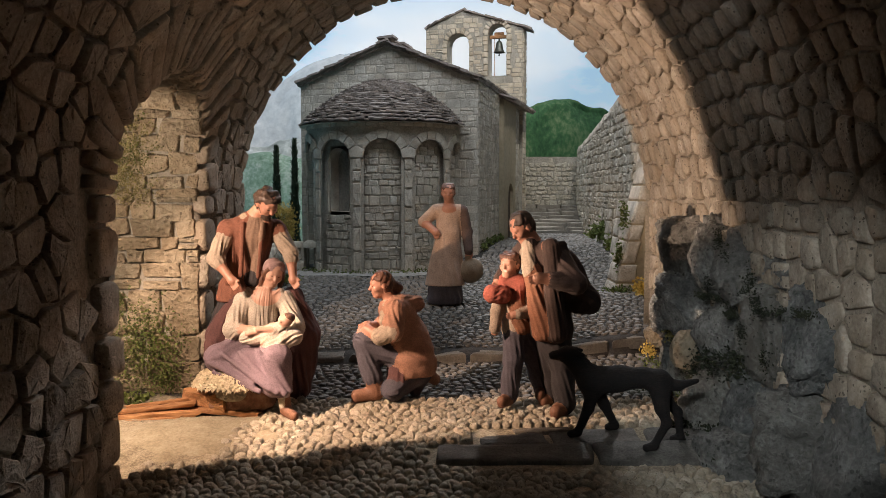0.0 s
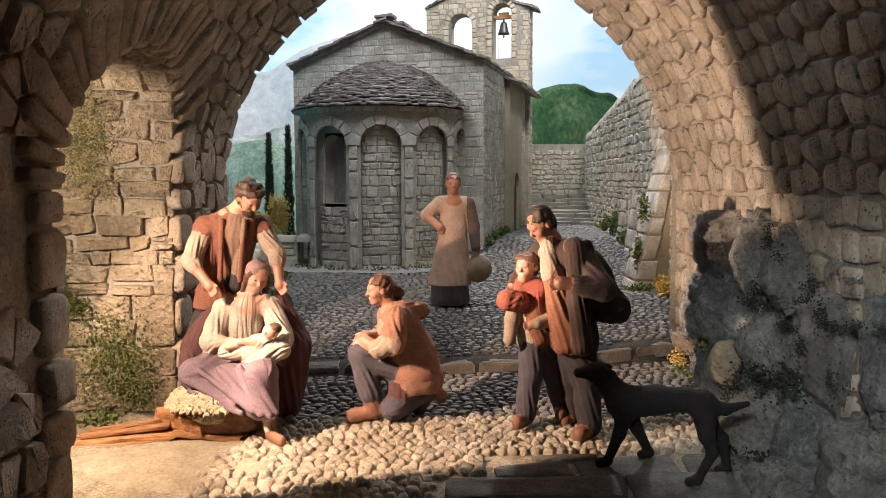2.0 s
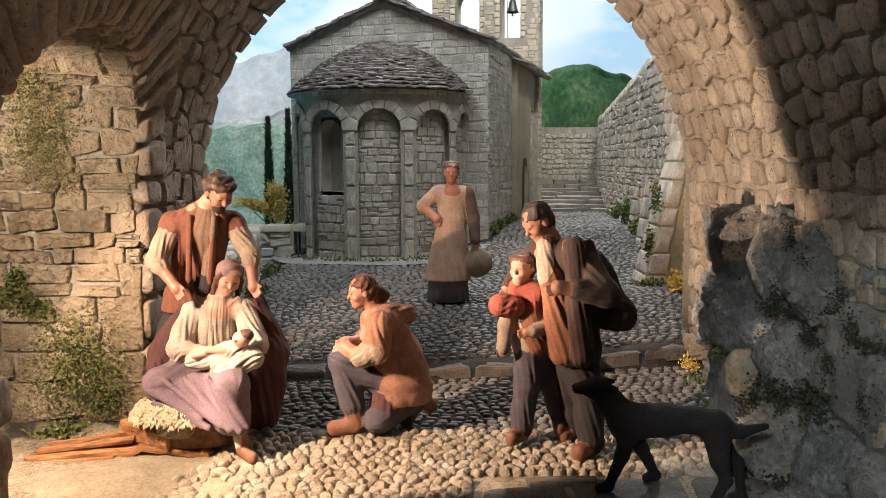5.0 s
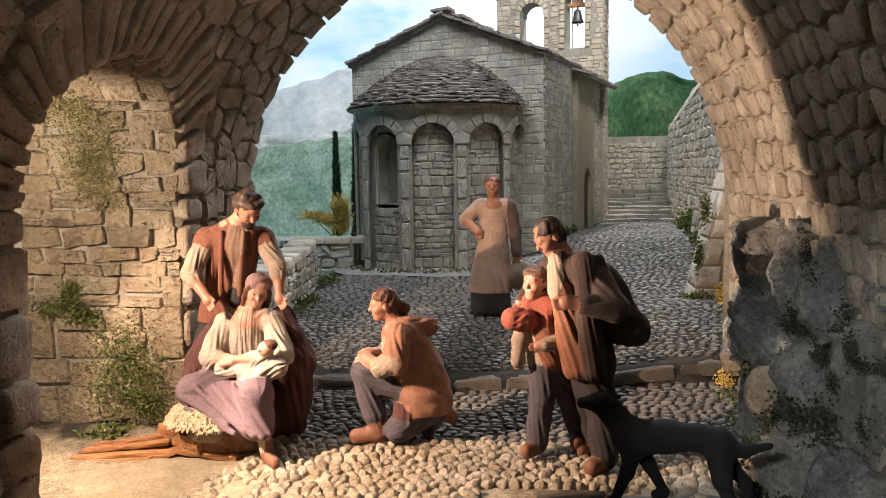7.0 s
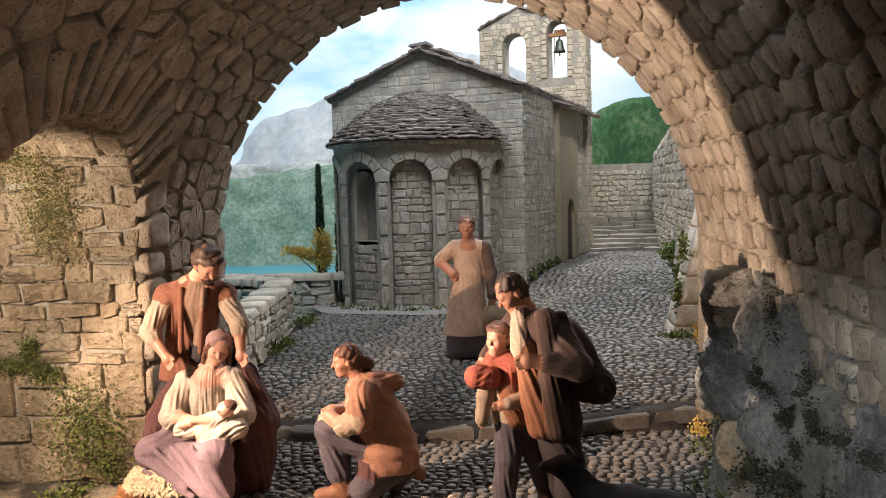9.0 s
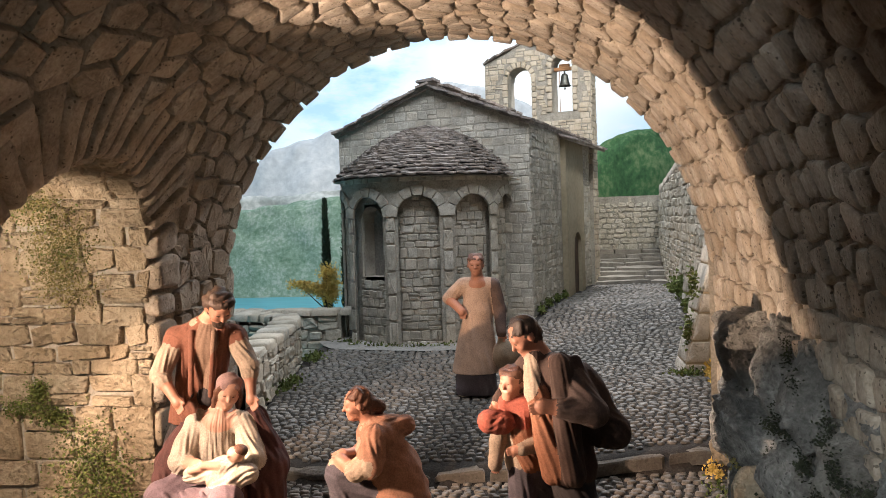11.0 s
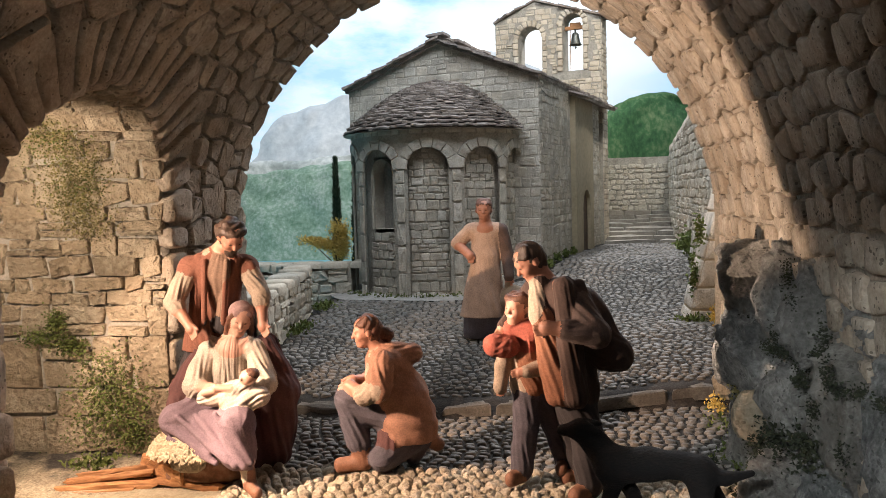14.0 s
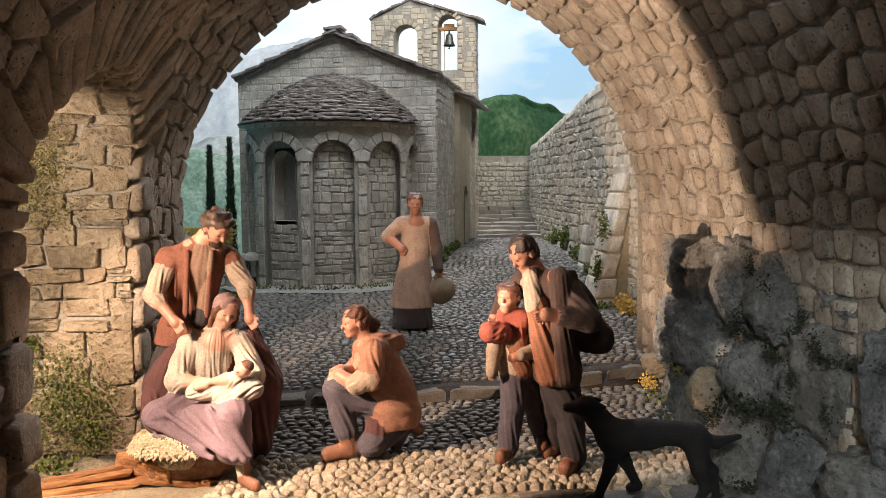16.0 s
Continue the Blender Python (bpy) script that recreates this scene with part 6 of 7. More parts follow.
for hip, knee, hock, foot in (((0.256, 0.928, 0.022), (0.257, 0.92, -0.002), (0.262, 0.916, -0.018), (0.246, 0.912, -0.044)), ((0.258, 0.942, 0.022), (0.27, 0.948, 0.0), (0.284, 0.95, -0.014), (0.287, 0.946, -0.044))):
    S.cap(hip, knee, 0.0135, 0.0085, 0, 0.006)
    S.cap(knee, hock, 0.0075, 0.0055, 0, 0.004)
    S.cap(hock, foot, 0.0052, 0.0043, 0, 0.004)
    S.cap(foot, shift(foot, -0.009, -0.001, -0.002), 0.005, 0.0045, 0, 0.003)
figure("dog_figure", S, [FUR], "modelled dark long-tailed dog standing on the cobbles", "figurine")

# ---- what lies on the ground under the vault ----
def rock(name, c0, r, seed, mat, label, turn=(0, 0, 0), rough=0.22, group=""):
    bm = bmesh.new()
    bmesh.ops.create_icosphere(bm, subdivisions=5, radius=1.0)
    M = Euler([radians(t) for t in turn]).to_matrix()
    r2 = random.Random(int(seed * 100))
    cuts = []
    for _ in range(9):
        n = Vector([r2.gauss(0, 1) for _ in range(3)]).normalized()
        cuts.append((n, r2.uniform(0.98 - 0.9 * rough, 1.02 - 0.3 * rough)))
    for q in bm.verts:
        d = q.co.normalized()
        p = Vector([math.copysign(abs(x) ** 0.62, x) for x in d])
        for n, c in cuts:
            e = p.dot(n) - c
            if e > 0:
                p -= n * e * 0.85
        p *= 1.0 + rough * (0.34 * noise.fractal(d * 2.2 + Vector((seed, 0, 0)), 0.9, 2.0, 6) - 0.18 * abs(noise.noise(d * 3.4 + Vector((0, seed, 0)))))
        if rough > 0.25:
            p *= 1.0 + 0.1 * noise.fractal(d * 4.5 + Vector((0, 0, seed)), 0.65, 2.1, 7) - 0.06 * abs(noise.fractal(d * 8.0 + Vector((seed, 0, 3)), 0.8, 2.0, 4))
        q.co = Vector(c0) + M @ Vector((p.x * r[0], p.y * r[1], p.z * r[2]))
    ob = part(name, bm, mat, label=label)
    return smooth(tagged(ob, category="rock", group=group))


rock("seat_rock", (-0.278, 1.085, -0.022), (0.05, 0.036, 0.028), 4.0, plain("red_brown_rock", ((0.1, 0.05, 0.03), (0.2, 0.1, 0.06), (0.3, 0.2, 0.14)), 120, 0.9, 0.9, 0.002), "red-brown rock used as a seat")
rock("round_stone", (-0.283, 1.048, -0.012), (0.021, 0.011, 0.015), 9.0, JAMB, "smooth pale stone under the fleece", rough=0.06)
# shaggy fleece over the rock
rng = random.Random(31)
locks = []
for i in range(7600):
    a = rng.uniform(0, 2 * math.pi)
    e = rng.uniform(0.02, 1.0) ** 0.6
    x, y = -0.277 + 0.061 * e * math.cos(a), 1.07 + 0.043 * e * math.sin(a)
    z = 0.001 + 0.01 * math.sqrt(1 - 0.85 * e * e) - 0.012 * max(0.0, e - 0.8) / 0.2 + rng.uniform(-0.002, 0.003)
    L = rng.uniform(0.0035, 0.0065)
    d = Vector((math.cos(a) * 0.5 + rng.uniform(-0.4, 0.4), math.sin(a) * 0.5 + rng.uniform(-0.4, 0.4), -0.3 - 1.1 * e)).normalized() * L
    p0, p1 = Vector((x, y, z)), Vector((x, y, z)) + d * 0.5 + Vector((rng.uniform(-.002, .002), rng.uniform(-.002, .002), 0.001))
    p2 = p1 + d * 0.5
    sd = d.cross(Vector((0.3, -1, 0.2))).normalized() * rng.uniform(0.0008, 0.0013)
    up = d.cross(sd).normalized() * 0.0015
    v = [p0 - sd, p0 + up, p0 + sd, p1 - sd, p1 + up * 1.4, p1 + sd, p2]
    locks.append(([tuple(q) for q in v], [(0, 1, 4, 3), (1, 2, 5, 4), (3, 4, 6), (4, 5, 6), (2, 0, 3, 5), (5, 3, 6)]))
fleece = part("fleece", join(locks), plain("fleece_wool", ((0.5, 0.41, 0.27), (0.68, 0.58, 0.41), (0.8, 0.71, 0.54)), 400, 0.95, 0.4), label="shaggy cream fleece spread over the rock seat")
tagged(fleece, category="fleece")
bm = bmesh.new()
bmesh.ops.create_icosphere(bm, subdivisions=3, radius=1.0)
for q in bm.verts:
    q.co = Vector((-0.277 + q.co.x * 0.061, 1.072 + q.co.y * 0.042, -0.004 + q.co.z * 0.009))
smooth(part("pelt", bm, fleece.data.materials[0], fleece))


def timber(a, b, w, t, seed, label):
    """A split length of old wood from a to b."""
    r = random.Random(seed)
    a, b = Vector(a), Vector(b)
    d = b - a
    sd = d.cross(Vector((0, 0, 1))).normalized()
    n, m = 14, 10
    v, f = [], []
    for i in range(n):
        k = i / (n - 1)
        c = a + d * k
        ragged = 0.05 if i in (0, n - 1) else 0.0
        taper = 1 - 0.12 * (1 - k)
        for q in range(m):
            g = 2 * math.pi * q / m
            rr = 1 + 0.4 * noise.noise((k * 1.2 + seed, q * 1.9, seed)) + 0.4 * noise.noise((k * 5, q * 3.3, seed))
            x, z = math.copysign(abs(math.cos(g)) ** 0.6, math.cos(g)), math.copysign(abs(math.sin(g)) ** 0.6, math.sin(g))
            v.append(tuple(c + d * ragged * r.uniform(-1, 1) + sd * x * w / 2 * rr * taper + Vector((0, 0, 1)) * (z * t / 2 * rr * taper)))
    for i in range(n - 1):
        for q in range(m):
            f.append((i * m + q, i * m + (q + 1) % m, (i + 1) * m + (q + 1) % m, (i + 1) * m + q))
    f += [tuple(range(m - 1, -1, -1)), tuple(range((n - 1) * m, n * m))]
    return tagged(part("split_timber", (v, f), WOOD, label=label), category="timber", group="timbers by the seat")


OLD = "splintered length of orange-brown timber on the ground"
timber((-0.442, 1.044, -0.052), (-0.33, 1.06, -0.046), 0.011, 0.011, 2, OLD)
timber((-0.438, 1.057, -0.05), (-0.328, 1.072, -0.045), 0.01, 0.011, 5, OLD)
timber((-0.435, 1.049, -0.042), (-0.335, 1.066, -0.034), 0.008, 0.008, 14, OLD)
timber((-0.43, 1.07, -0.049), (-0.335, 1.086, -0.04), 0.01, 0.012, 17, OLD)
timber((-0.428, 1.06, -0.04), (-0.34, 1.076, -0.031), 0.007, 0.008, 23, OLD)
timber((-0.42, 1.036, -0.053), (-0.352, 1.05, -0.05), 0.006, 0.006, 29, OLD)
timber((-0.352, 1.082, -0.027), (-0.29, 1.054, -0.034), 0.019, 0.022, 8, "short thick offcut of orange-brown timber")
timber((-0.33, 1.06, -0.042), (-0.245, 1.052, -0.047), 0.012, 0.009, 11, "thin split of orange-brown timber")

def P_sand(u, v, h):
    x, y = -0.305 + u, 0.985 + v
    e = math.hypot(u / 0.1, v / 0.075) * (1 + 0.25 * noise.noise((u * 30, v * 30, 5)))
    return (x, y, ground_z(x, y) + 0.006 * (1 - e ** 2) + 0.003 * noise.fractal((x * 30, y * 30, 1), 0.9, 2.0, 5))


sand = smooth(part("sand_bank", grid(P_sand, span(-0.14, 0.14, 0.006), span(-0.14, 0.14, 0.006), lambda u, v: math.hypot(u / 0.1, v / 0.075) > 1.3), SAND, label="pale trodden sand beside the timber", kind="stuff"))
tagged(sand, category="sand")
# boulders along the foot of the wall
rng = random.Random(41)
BOULDERS = (((0.385, 1.24, -0.01), (0.045, 0.05, 0.05)), ((0.38, 1.135, -0.01), (0.052, 0.06, 0.055)), ((0.375, 1.02, -0.03), (0.058, 0.055, 0.045)),
            ((0.385, 0.92, -0.01), (0.055, 0.055, 0.06)), ((0.39, 0.81, -0.005), (0.06, 0.06, 0.06)), ((0.395, 0.7, 0.0), (0.06, 0.06, 0.07)),
            ((0.374, 1.225, 0.075), (0.044, 0.052, 0.05)), ((0.378, 1.13, 0.085), (0.052, 0.06, 0.06)), ((0.395, 1.02, 0.07), (0.055, 0.06, 0.06)),
            ((0.4, 0.9, 0.09), (0.05, 0.06, 0.06)), ((0.4, 0.78, 0.1), (0.05, 0.06, 0.06)), ((0.372, 1.165, 0.175), (0.048, 0.052, 0.048)),
            ((0.378, 1.075, 0.172), (0.048, 0.054, 0.05)), ((0.39, 0.98, 0.165), (0.046, 0.058, 0.048)), ((0.41, 0.87, 0.18), (0.045, 0.055, 0.04)),
            ((0.335, 0.885, -0.05), (0.04, 0.04, 0.03)))
for i, (c, r) in enumerate(BOULDERS):
    rock("boulder", c, tuple(1.12 * q for q in r), 2.0 + i * 1.37, BOULDER, "rough grey boulder at the foot of the wall", (rng.uniform(-14, 14), rng.uniform(-14, 14), rng.uniform(-20, 20)), 0.3, "boulders under the wall")
rock("pale_block", (0.362, 1.315, 0.012), (0.026, 0.024, 0.017), 7.7, JAMB, "pale broken stone at the end of the kerb", rough=0.2)
rock("pale_block", (0.335, 1.09, 0.035), (0.02, 0.02, 0.027), 5.1, JAMB, "pale upright stone wedged among the grey boulders", rough=0.15)


# ---- plants ----
def foliage(name, label, mat, places, count, size, seed, category="plant", kind="stuff"):
    """Small bent leaves scattered about places: (centre, radii, facing)."""
    r = random.Random(seed)
    v, f = [], []
    for c, rad, face in places:
        for i in range(count):
            p = Vector([c[k] + rad[k] * r.gauss(0, 0.5) for k in range(3)])
            d = (Vector([r.gauss(0, 1) for _ in range(3)]) + Vector(face) * 1.2).normalized()
            s = d.cross(Vector([r.gauss(0, 1) for _ in range(3)])).normalized()
            L, w = size * r.uniform(0.6, 1.3), size * r.uniform(0.25, 0.45)
            n = len(v)
            bend = s.cross(d) * L * 0.2
            v += [tuple(q) for q in (p, p + d * L * 0.5 + s * w + bend, p + d * L, p + d * L * 0.5 - s * w + bend)]
            f += [(n, n + 1, n + 2), (n, n + 2, n + 3)]
    return tagged(part(name, (v, f), mat, label=label), category=category, kind=kind)


jamb_y = lambda z: AY + math.sqrt(max(0.0, AR * AR - max(0.0, z - AZ) ** 2)) - 0.012
foliage("ivy", "dry green creeper clinging to the lit stone jamb", DRYLEAF, [((-0.455 + 0.01 * math.sin(z * 60), jamb_y(z), z), (0.052 - 0.2 * abs(z - 0.32), 0.005, 0.02), (0, -1, -0.3)) for z in (0.375, 0.36, 0.345, 0.33, 0.315, 0.3, 0.285, 0.27, 0.25)], 430, 0.0034, 51)
foliage("ivy", "green creeper over the dry one on the jamb", LEAF, [((-0.465, jamb_y(0.36), 0.36), (0.045, 0.005, 0.03), (0, -1, -0.3)), ((-0.45, jamb_y(0.31), 0.31), (0.045, 0.005, 0.035), (0, -1, -0.3))], 330, 0.0034, 50)
foliage("ivy", "green creeper at the foot of the lit stone jamb", LEAF, [((-0.44, 1.142, 0.06), (0.05, 0.006, 0.04), (0, -1, 0.2)), ((-0.415, 1.141, 0.03), (0.05, 0.006, 0.035), (0, -1, 0.2)), ((-0.45, 1.141, 0.0), (0.05, 0.006, 0.045), (0, -1, 0.2)), ((-0.405, 1.141, -0.01), (0.03, 0.006, 0.035), (0, -1, 0.2))], 620, 0.0042, 52)
foliage("ivy", "green creeper on the stone jamb", LEAF, [((-0.52, 1.142, 0.11), (0.03, 0.005, 0.014), (0, -1, 0.2)), ((-0.48, 1.142, 0.1), (0.02, 0.005, 0.012), (0, -1, 0.2)), ((-0.5, 1.142, 0.13), (0.012, 0.005, 0.014), (0, -1, 0.2))], 400, 0.0042, 53)
foliage("weeds", "green weeds at the foot of the jamb", LEAF, [((-0.44, 1.11, -0.045), (0.03, 0.02, 0.01), (0, -0.3, 1))], 220, 0.007, 54)
foliage("golden_tuft", "orange-brown tuft at the buttress foot", GOLDLEAF, [((0.395, 1.6, 0.06), (0.012, 0.012, 0.016), (0, -0.3, 1)), ((0.405, 1.59, 0.05), (0.014, 0.012, 0.012), (0, -0.3, 1))], 110, 0.009, 55)
foliage("flower_patch", "small yellow flowers beside the kerb", GOLDLEAF, [((0.335, 1.285, -0.008), (0.012, 0.014, 0.01), (0, -0.3, 1))], 160, 0.005, 56)
foliage("weeds", "green weeds by the kerb and the boulders", LEAF, [((0.335, 1.265, -0.025), (0.02, 0.03, 0.008), (0, -0.3, 1)), ((0.335, 1.16, -0.035), (0.02, 0.04, 0.008), (0, -0.3, 1))], 260, 0.006, 57)
foliage("moss", "yellow-green moss between the boulders", DRYLEAF, [((0.345, 1.19, 0.045), (0.008, 0.012, 0.016), (-1, 0, 0.3))], 200, 0.005, 58)
MOSS = plain("dark_moss", ((0.012, 0.016, 0.008), (0.028, 0.034, 0.016), (0.06, 0.065, 0.03)), 300, 0.9, 0.3)
foliage("moss", "dark clinging moss in the gaps between the boulders", MOSS, [((0.35 + 0.008 * math.sin(i * 2.1), 1.2 - 0.032 * i, 0.12 + 0.015 * math.sin(i * 3.7)), (0.006, 0.022, 0.005), (-1, -0.4, 0.6)) for i in range(15)] + [((0.347 + 0.006 * math.sin(i * 3.3), 1.19 - 0.055 * (i % 7) + 0.01 * math.sin(i), 0.19 - 0.02 * i % 0.2), (0.006, 0.008, 0.016), (-1, -0.6, 0.2)) for i in range(18)], 150, 0.003, 70)
foliage("weeds", "dark weeds at the boulders' foot", MOSS, [((0.32 + 0.02 * math.sin(i * 2.6), 1.22 - 0.03 * i, -0.05 + 0.006 * math.sin(i * 4)), (0.016, 0.02, 0.007), (-0.4, -0.4, 1)) for i in range(12)], 200, 0.006, 71)
foliage("weeds", "dark weeds on the boulders", MOSS, [((0.352, 1.13, 0.105), (0.01, 0.03, 0.012), (-1, 0, 0.5)), ((0.36, 1.06, 0.05), (0.01, 0.03, 0.02), (-1, 0, 0.5)), ((0.36, 1.14, 0.19), (0.01, 0.03, 0.006), (-0.5, 0, 1)), ((0.35, 0.95, -0.045), (0.03, 0.04, 0.008), (0, 0, 1)), ((0.34, 1.08, 0.01), (0.012, 0.02, 0.025), (-1, -0.4, 0.5)), ((0.35, 1.16, 0.1), (0.008, 0.02, 0.02), (-1, -0.4, 0.5)), ((0.34, 1.0, 0.04), (0.012, 0.03, 0.02), (-1, -0.4, 0.5)), ((0.345, 0.93, 0.05), (0.012, 0.03, 0.02), (-1, -0.4, 0.5))], 260, 0.005, 59)
foliage("weeds", "green weeds along the garden wall", LEAF, [((GX(y) - 0.012, y, 0.08 + 0.03 * math.sin(y * 9) + 0.03 * ease(1.6, 2.4, y)), (0.008, 0.03, 0.03), (-0.5, 0, 1)) for y in (1.85, 1.95, 2.1, 2.25, 2.4, 2.5, 2.6)], 130, 0.012, 60)
foliage("weeds", "green weeds at the buttress foot", LEAF, [((0.365, 1.655, 0.045), (0.03, 0.012, 0.008), (0, 0, 1)), ((0.372, 1.675, 0.12), (0.008, 0.01, 0.03), (-1, -1, 0)), ((0.38, 1.67, 0.2), (0.008, 0.01, 0.03), (-1, -1, 0))], 150, 0.008, 61)
foliage("weeds", "green weeds at the parapet's foot", LEAF, [((-0.335, 1.6, 0.04), (0.014, 0.06, 0.006), (0.3, 0, 1)), ((-0.35, 1.8, 0.054), (0.016, 0.04, 0.008), (0.3, 0, 1))], 200, 0.008, 62)
foliage("weeds", "weeds along the chapel's foot", LEAF, [((CX + 0.256 * k + 0.008, CY + 0.967 * k, ground_z(CX + 0.256 * k + 0.02, CY + 0.967 * k) + 0.008), (0.008, 0.03, 0.008), (1, -0.5, 1)) for k in (0.03, 0.1, 0.18, 0.26)], 120, 0.008, 63)
foliage("weeds", "dark weeds along the apse's foot", LEAF, [((-0.15 + 0.21 * math.cos(radians(a)), 2.12 + 0.21 * math.sin(radians(a)), ground_z(-0.15 + 0.21 * math.cos(radians(a)), 2.12 + 0.21 * math.sin(radians(a))) + 0.004), (0.03, 0.008, 0.005), (0, -0.5, 1)) for a in range(-150, -30, 15)], 60, 0.006, 64)


def cypress(x, y, foot, top, wide, seed):
    tree = empty("cypress", pose(x, y, foot), label="slim dark green cypress by the lake", category="tree", group="cypresses")
    part("trunk", ([(0.004 * (1 - 0.7 * k) * math.cos(a), 0.004 * (1 - 0.7 * k) * math.sin(a), k * (top - foot) * 0.85) for k in (0, 1) for a in (0, 1.26, 2.51, 3.77, 5.03)], [(i, (i + 1) % 5, 5 + (i + 1) % 5, 5 + i) for i in range(5)]), DARKWOOD, tree)
    r = random.Random(seed)
    v, f = [], []
    for i in range(1500):
        k = r.random() ** 0.8
        z = 0.02 + k * (top - foot - 0.02)
        R = wide * (1 - k) ** 0.6 * min(1, k * 9 + 0.3) * (0.8 + 0.35 * noise.noise((z * 25, seed, 0)))
        a, q = r.uniform(0, 2 * math.pi), R * math.sqrt(r.random())
        p = Vector((q * math.cos(a), q * math.sin(a), z))
        d = (Vector((math.cos(a) * 0.5, math.sin(a) * 0.5, 1.2)) + Vector([r.gauss(0, 0.3) for _ in range(3)])).normalized()
        s = d.cross(Vector([r.gauss(0, 1) for _ in range(3)])).normalized() * 0.003
        n = len(v)
        v += [tuple(p - s), tuple(p + s), tuple(p + d * 0.016)]
        f.append((n, n + 1, n + 2))
    part("crown", (v, f), CYPRESS, tree)


cypress(-0.53, 2.55, 0.02, 0.392, 0.019, 1)
cypress(-0.478, 2.58, 0.02, 0.418, 0.019, 2)
bush = empty("golden_bush", label="golden-yellow leafy bush behind the parapet", category="bush")
r = random.Random(77)
for i, (a, b) in enumerate((((-0.47, 2.3, 0.05), (-0.46, 2.3, 0.19)), ((-0.47, 2.3, 0.1), (-0.53, 2.29, 0.16)), ((-0.465, 2.3, 0.1), (-0.435, 2.31, 0.18)))):
    d = Vector(b) - Vector(a)
    part("branch", ([tuple(Vector(a) + d * k + Vector((0.003 * (1 - 0.6 * k) * math.cos(g), 0.003 * (1 - 0.6 * k) * math.sin(g), 0))) for k in (0, 1) for g in (0, 2.09, 4.19)], [(i, (i + 1) % 3, 3 + (i + 1) % 3, 3 + i) for i in range(3)]), DARKWOOD, bush)
lv = foliage("leaves", "", GOLDLEAF, [((-0.455, 2.3, 0.195), (0.026, 0.026, 0.02), (0, 0, 0.3)), ((-0.445, 2.3, 0.165), (0.024, 0.02, 0.02), (0, 0, 0.3)), ((-0.475, 2.3, 0.15), (0.026, 0.02, 0.022), (0, 0, 0.3)), ((-0.53, 2.29, 0.165), (0.03, 0.02, 0.01), (0, 0, 0.3)), ((-0.45, 2.3, 0.13), (0.024, 0.02, 0.02), (0, 0, 0.3)), ((-0.5, 2.29, 0.155), (0.022, 0.02, 0.012), (0, 0, 0.3))], 480, 0.007, 78, kind="")
lv.parent = bush
del lv["category"]
LAKE_ROCK = rock("shore_rock", (-0.72, 2.6, 0.02), (0.07, 0.05, 0.05), 3.3, JAMB, "pale rock on the lake shore", rough=0.3)

# ---- kerbs and slabs ----
KERB = stone("kerb_stone", (0.09, 0.083, 0.074), (0.15, 0.14, 0.124), (0.24, 0.226, 0.2), 0.4, 300, 0.4, depth=0.002)
kerb = empty("kerb", label="worn stone kerb across the square's edge", kind="structure")
rng = random.Random(61)
x = -0.345
while x < 0.335:
    w = rng.uniform(0.06, 0.14)
    e = min(x + w, 0.345)
    q = ((x, 0.0), (e - 0.002, 0.0), (e - 0.002, 0.03), (x, 0.03))
    smooth(part("kerb_stone", piece(lambda u, v, h: (u, kerb_y(u) - 0.006 + v + 0.002 * math.sin(u * 70), ground_z(u, kerb_y(u) + 0.03) - 0.0165 + h), q, 0.0125, rng, n=12, square=7, top=0.9, rough=0.07, hewn=0.08), KERB, kerb), False)
    x = e
sill = empty("front_step", label="low step of long worn stone slabs", kind="structure")
for x0, x1, y0, y1 in ((-0.01, 0.176, 0.893, 0.936), (0.179, 0.385, 0.89, 0.938), (0.045, 0.13, 0.94, 0.978), (0.133, 0.245, 0.941, 0.99), (0.248, 0.375, 0.942, 0.995), (0.09, 0.16, 0.981, 1.003), (0.3, 0.37, 0.998, 1.03)):
    k = lambda: rng.uniform(-0.004, 0.004)
    q = ((x0, y0 + k()), (x1, y0 + k()), (x1 + k(), y1 + k()), (x0 + k(), y1 + k()))
    smooth(part("slab", cushion(lambda u, v, h: (u, v, ground_z(u, v) - 0.004 + h + 0.0012 * noise.noise((u * 60, v * 60, 4))), q, 0.011 if y0 < 0.9 else 0.008, rng, corner=0.1, rough=0.05, hewn=0.1, soft=0.95), KERB, sill))

# ---- cobbles: the stretch under the vault as pieces, the rest joined ----
def cobble_shape(seed):
    r = random.Random(seed)
    n = 8
    out = [(1 + r.uniform(-0.17, 0.08)) / (abs(math.cos(2 * math.pi * i / n)) ** 4 + abs(math.sin(2 * math.pi * i / n)) ** 4) ** 0.25 for i in range(n)]
    v = [(s * out[i] * math.cos(2 * math.pi * i / n), s * out[i] * math.sin(2 * math.pi * i / n), h + (r.uniform(-0.1, 0.1) if h > 0 else 0)) for s, h in ((1.0, -0.4), (0.96, 0.55), (0.8, 0.94)) for i in range(n)] + [(r.uniform(-0.1, 0.1), r.uniform(-0.1, 0.1), 1.0)]
    f = [(k + i, k + (i + 1) % n, k + n + (i + 1) % n, k + n + i) for k in (0, n) for i in range(n)] + [(2 * n + i, 2 * n + (i + 1) % n, 3 * n) for i in range(n)]
    return v, f


SHAPES = [cobble_shape(i) for i in range(12)]


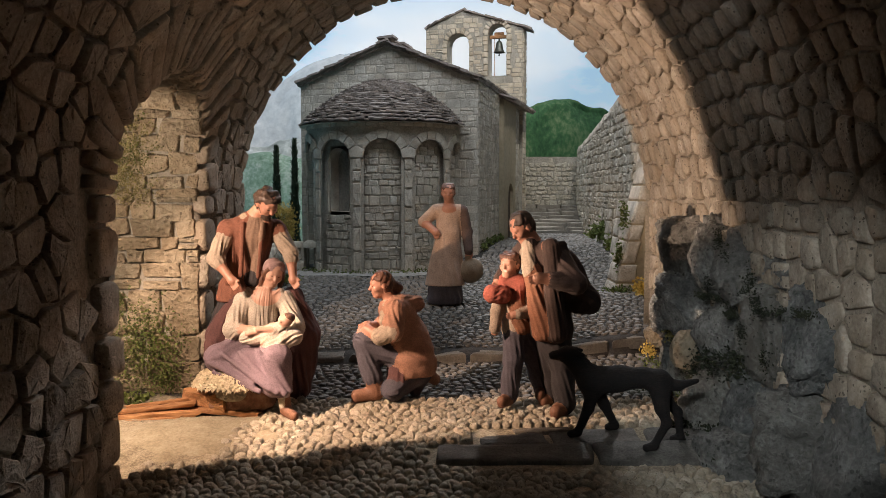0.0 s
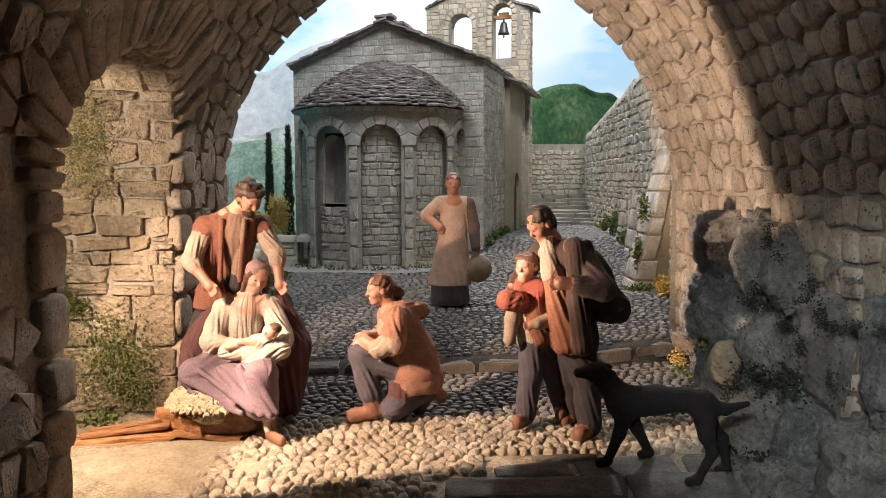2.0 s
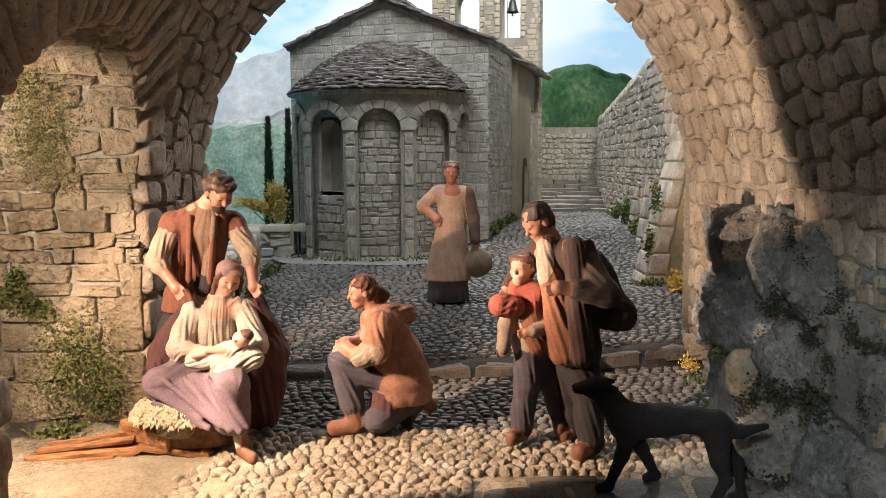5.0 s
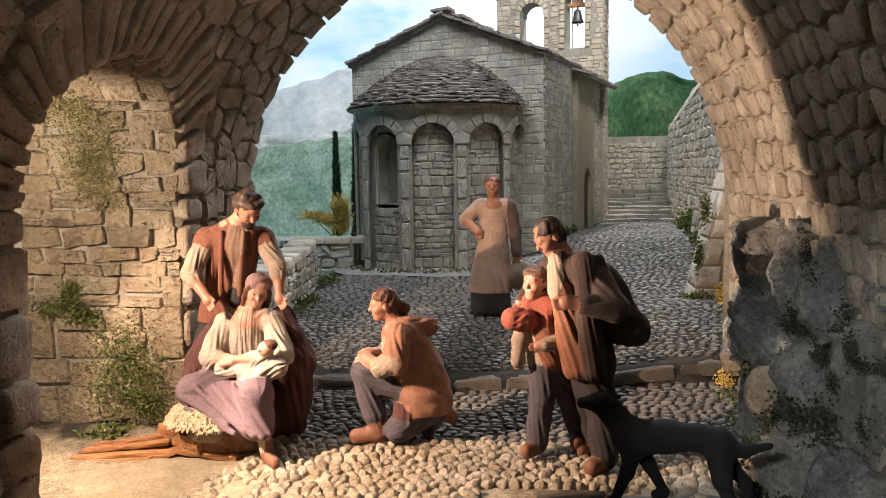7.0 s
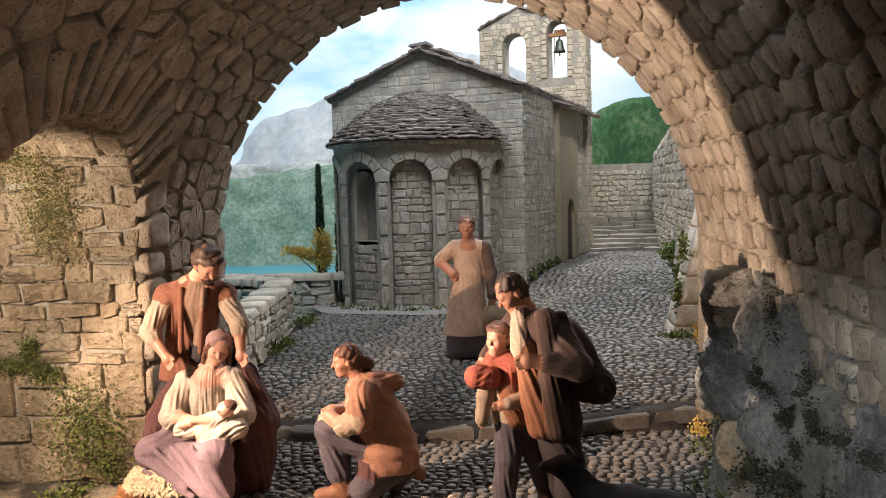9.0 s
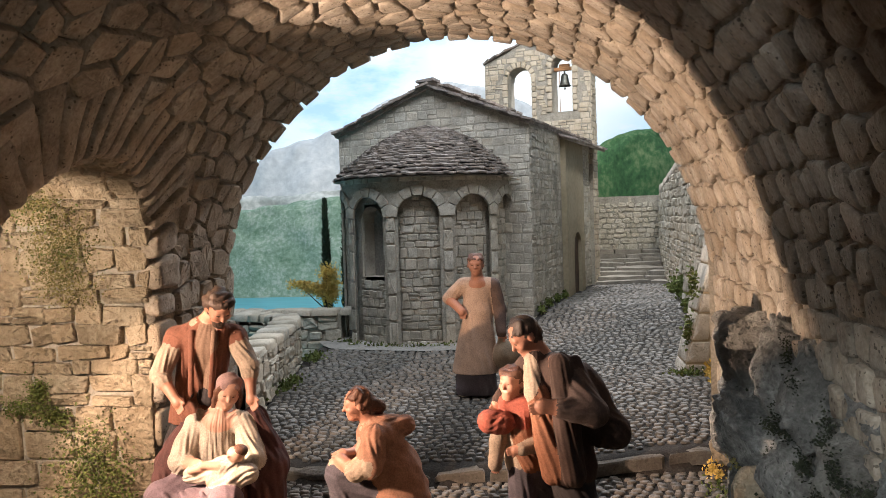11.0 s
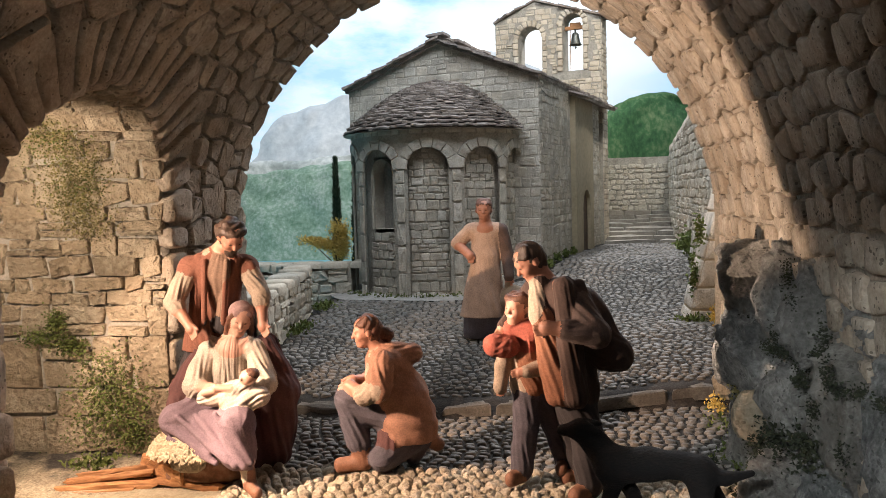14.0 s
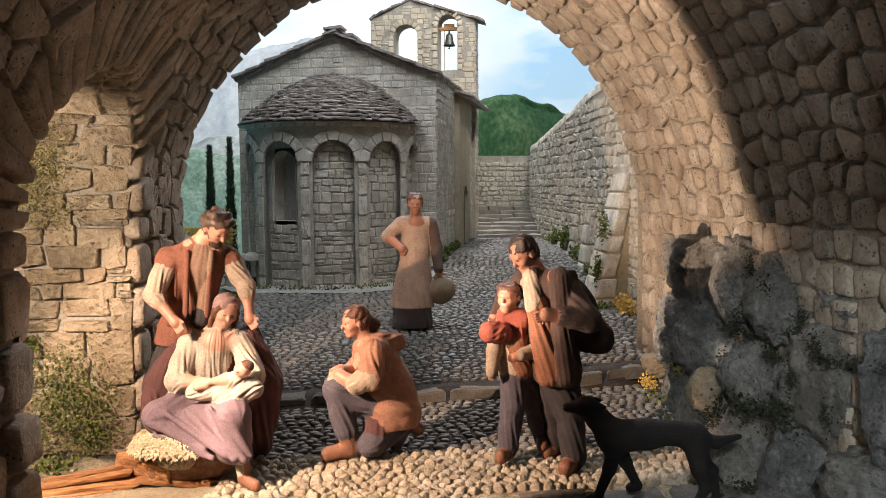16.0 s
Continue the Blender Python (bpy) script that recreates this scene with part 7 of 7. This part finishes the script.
def cobbles(x0, x1, y0, y1, sx, sy, high, keep, seed, mat, bow=0.0):
    r = random.Random(seed)
    out = []
    rows = int((y1 - y0) / sy)
    for i in range(rows):
        x = x0 + r.uniform(0, sx)
        while x < x1:
            w = sx * r.uniform(0.75, 1.3)
            cx, cy = x + w / 2, y0 + (i + 0.5) * sy + r.uniform(-0.2, 0.2) * sy + bow * math.sin(x * 7 + 0.6)
            x += w * 1.02
            if not keep(cx, cy):
                continue
            s = Vector((w * 0.5 * r.uniform(0.82, 0.97), sy * 0.5 * r.uniform(0.8, 0.98), high * r.uniform(0.7, 1.25)))
            m = Matrix.Translation((cx, cy, ground_z(cx, cy) - high * 0.2)) @ Euler((r.uniform(-0.2, 0.2), r.uniform(-0.2, 0.2), r.uniform(-0.35, 0.35))).to_matrix().to_4x4() @ Matrix.Diagonal((*s, 1))
            k = r.randrange(12)
            out.append(placed(SHAPES[k], m))
    ob = part("cobbles_beyond", join(out), mat, ground, kind="stuff")
    smooth(ob)


off_slab = lambda x, y: not (-0.012 < x < 0.385 and 0.888 < y < 0.94) and not (0.04 < x < 0.385 and 0.93 < y < 1.0)
bare = lambda x, y: y < kerb_y(x) - 0.012 and off_slab(x, y) and y < 1.125 + 0.02 * noise.noise((x * 25, 3, 0)) and not (x < -0.27 and 0.9 < y < 1.2 - 0.3 * (x + 0.35)) and noise.noise((x * 30, y * 30, 3)) > -0.6
rng = random.Random(71)
fields = rubble(-0.35, 0.36, 0.55, 1.15, 0.0132, 0.0112, 0.0007, rng, keep=bare, jitter=0.34, drop=0.06, shear=0.35)
masonry("cobble", ground, lambda u, v, h: (u, v, ground_z(u, v) + h), fields, 0.0064, LIT_PALE_COBBLE, rng, form=cobbled, near=lambda u, v: abs(v - 1.02), hewn=0.14, worn=0.2, dome=True)
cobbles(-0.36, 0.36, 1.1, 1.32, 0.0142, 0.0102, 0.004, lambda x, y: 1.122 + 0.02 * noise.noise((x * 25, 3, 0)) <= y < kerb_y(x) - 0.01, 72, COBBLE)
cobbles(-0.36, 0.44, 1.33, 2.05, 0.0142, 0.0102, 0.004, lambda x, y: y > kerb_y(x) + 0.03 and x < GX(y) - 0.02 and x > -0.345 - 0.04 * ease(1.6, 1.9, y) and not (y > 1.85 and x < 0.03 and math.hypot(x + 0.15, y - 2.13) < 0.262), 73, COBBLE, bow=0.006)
cobbles(-0.0, 0.47, 2.05, 2.68, 0.0142, 0.0102, 0.004, lambda x, y: x < GX(y) - 0.01 and (x - CX) * 0.967 - (y - CY) * 0.256 > 0.02, 74, COBBLE, bow=0.006)
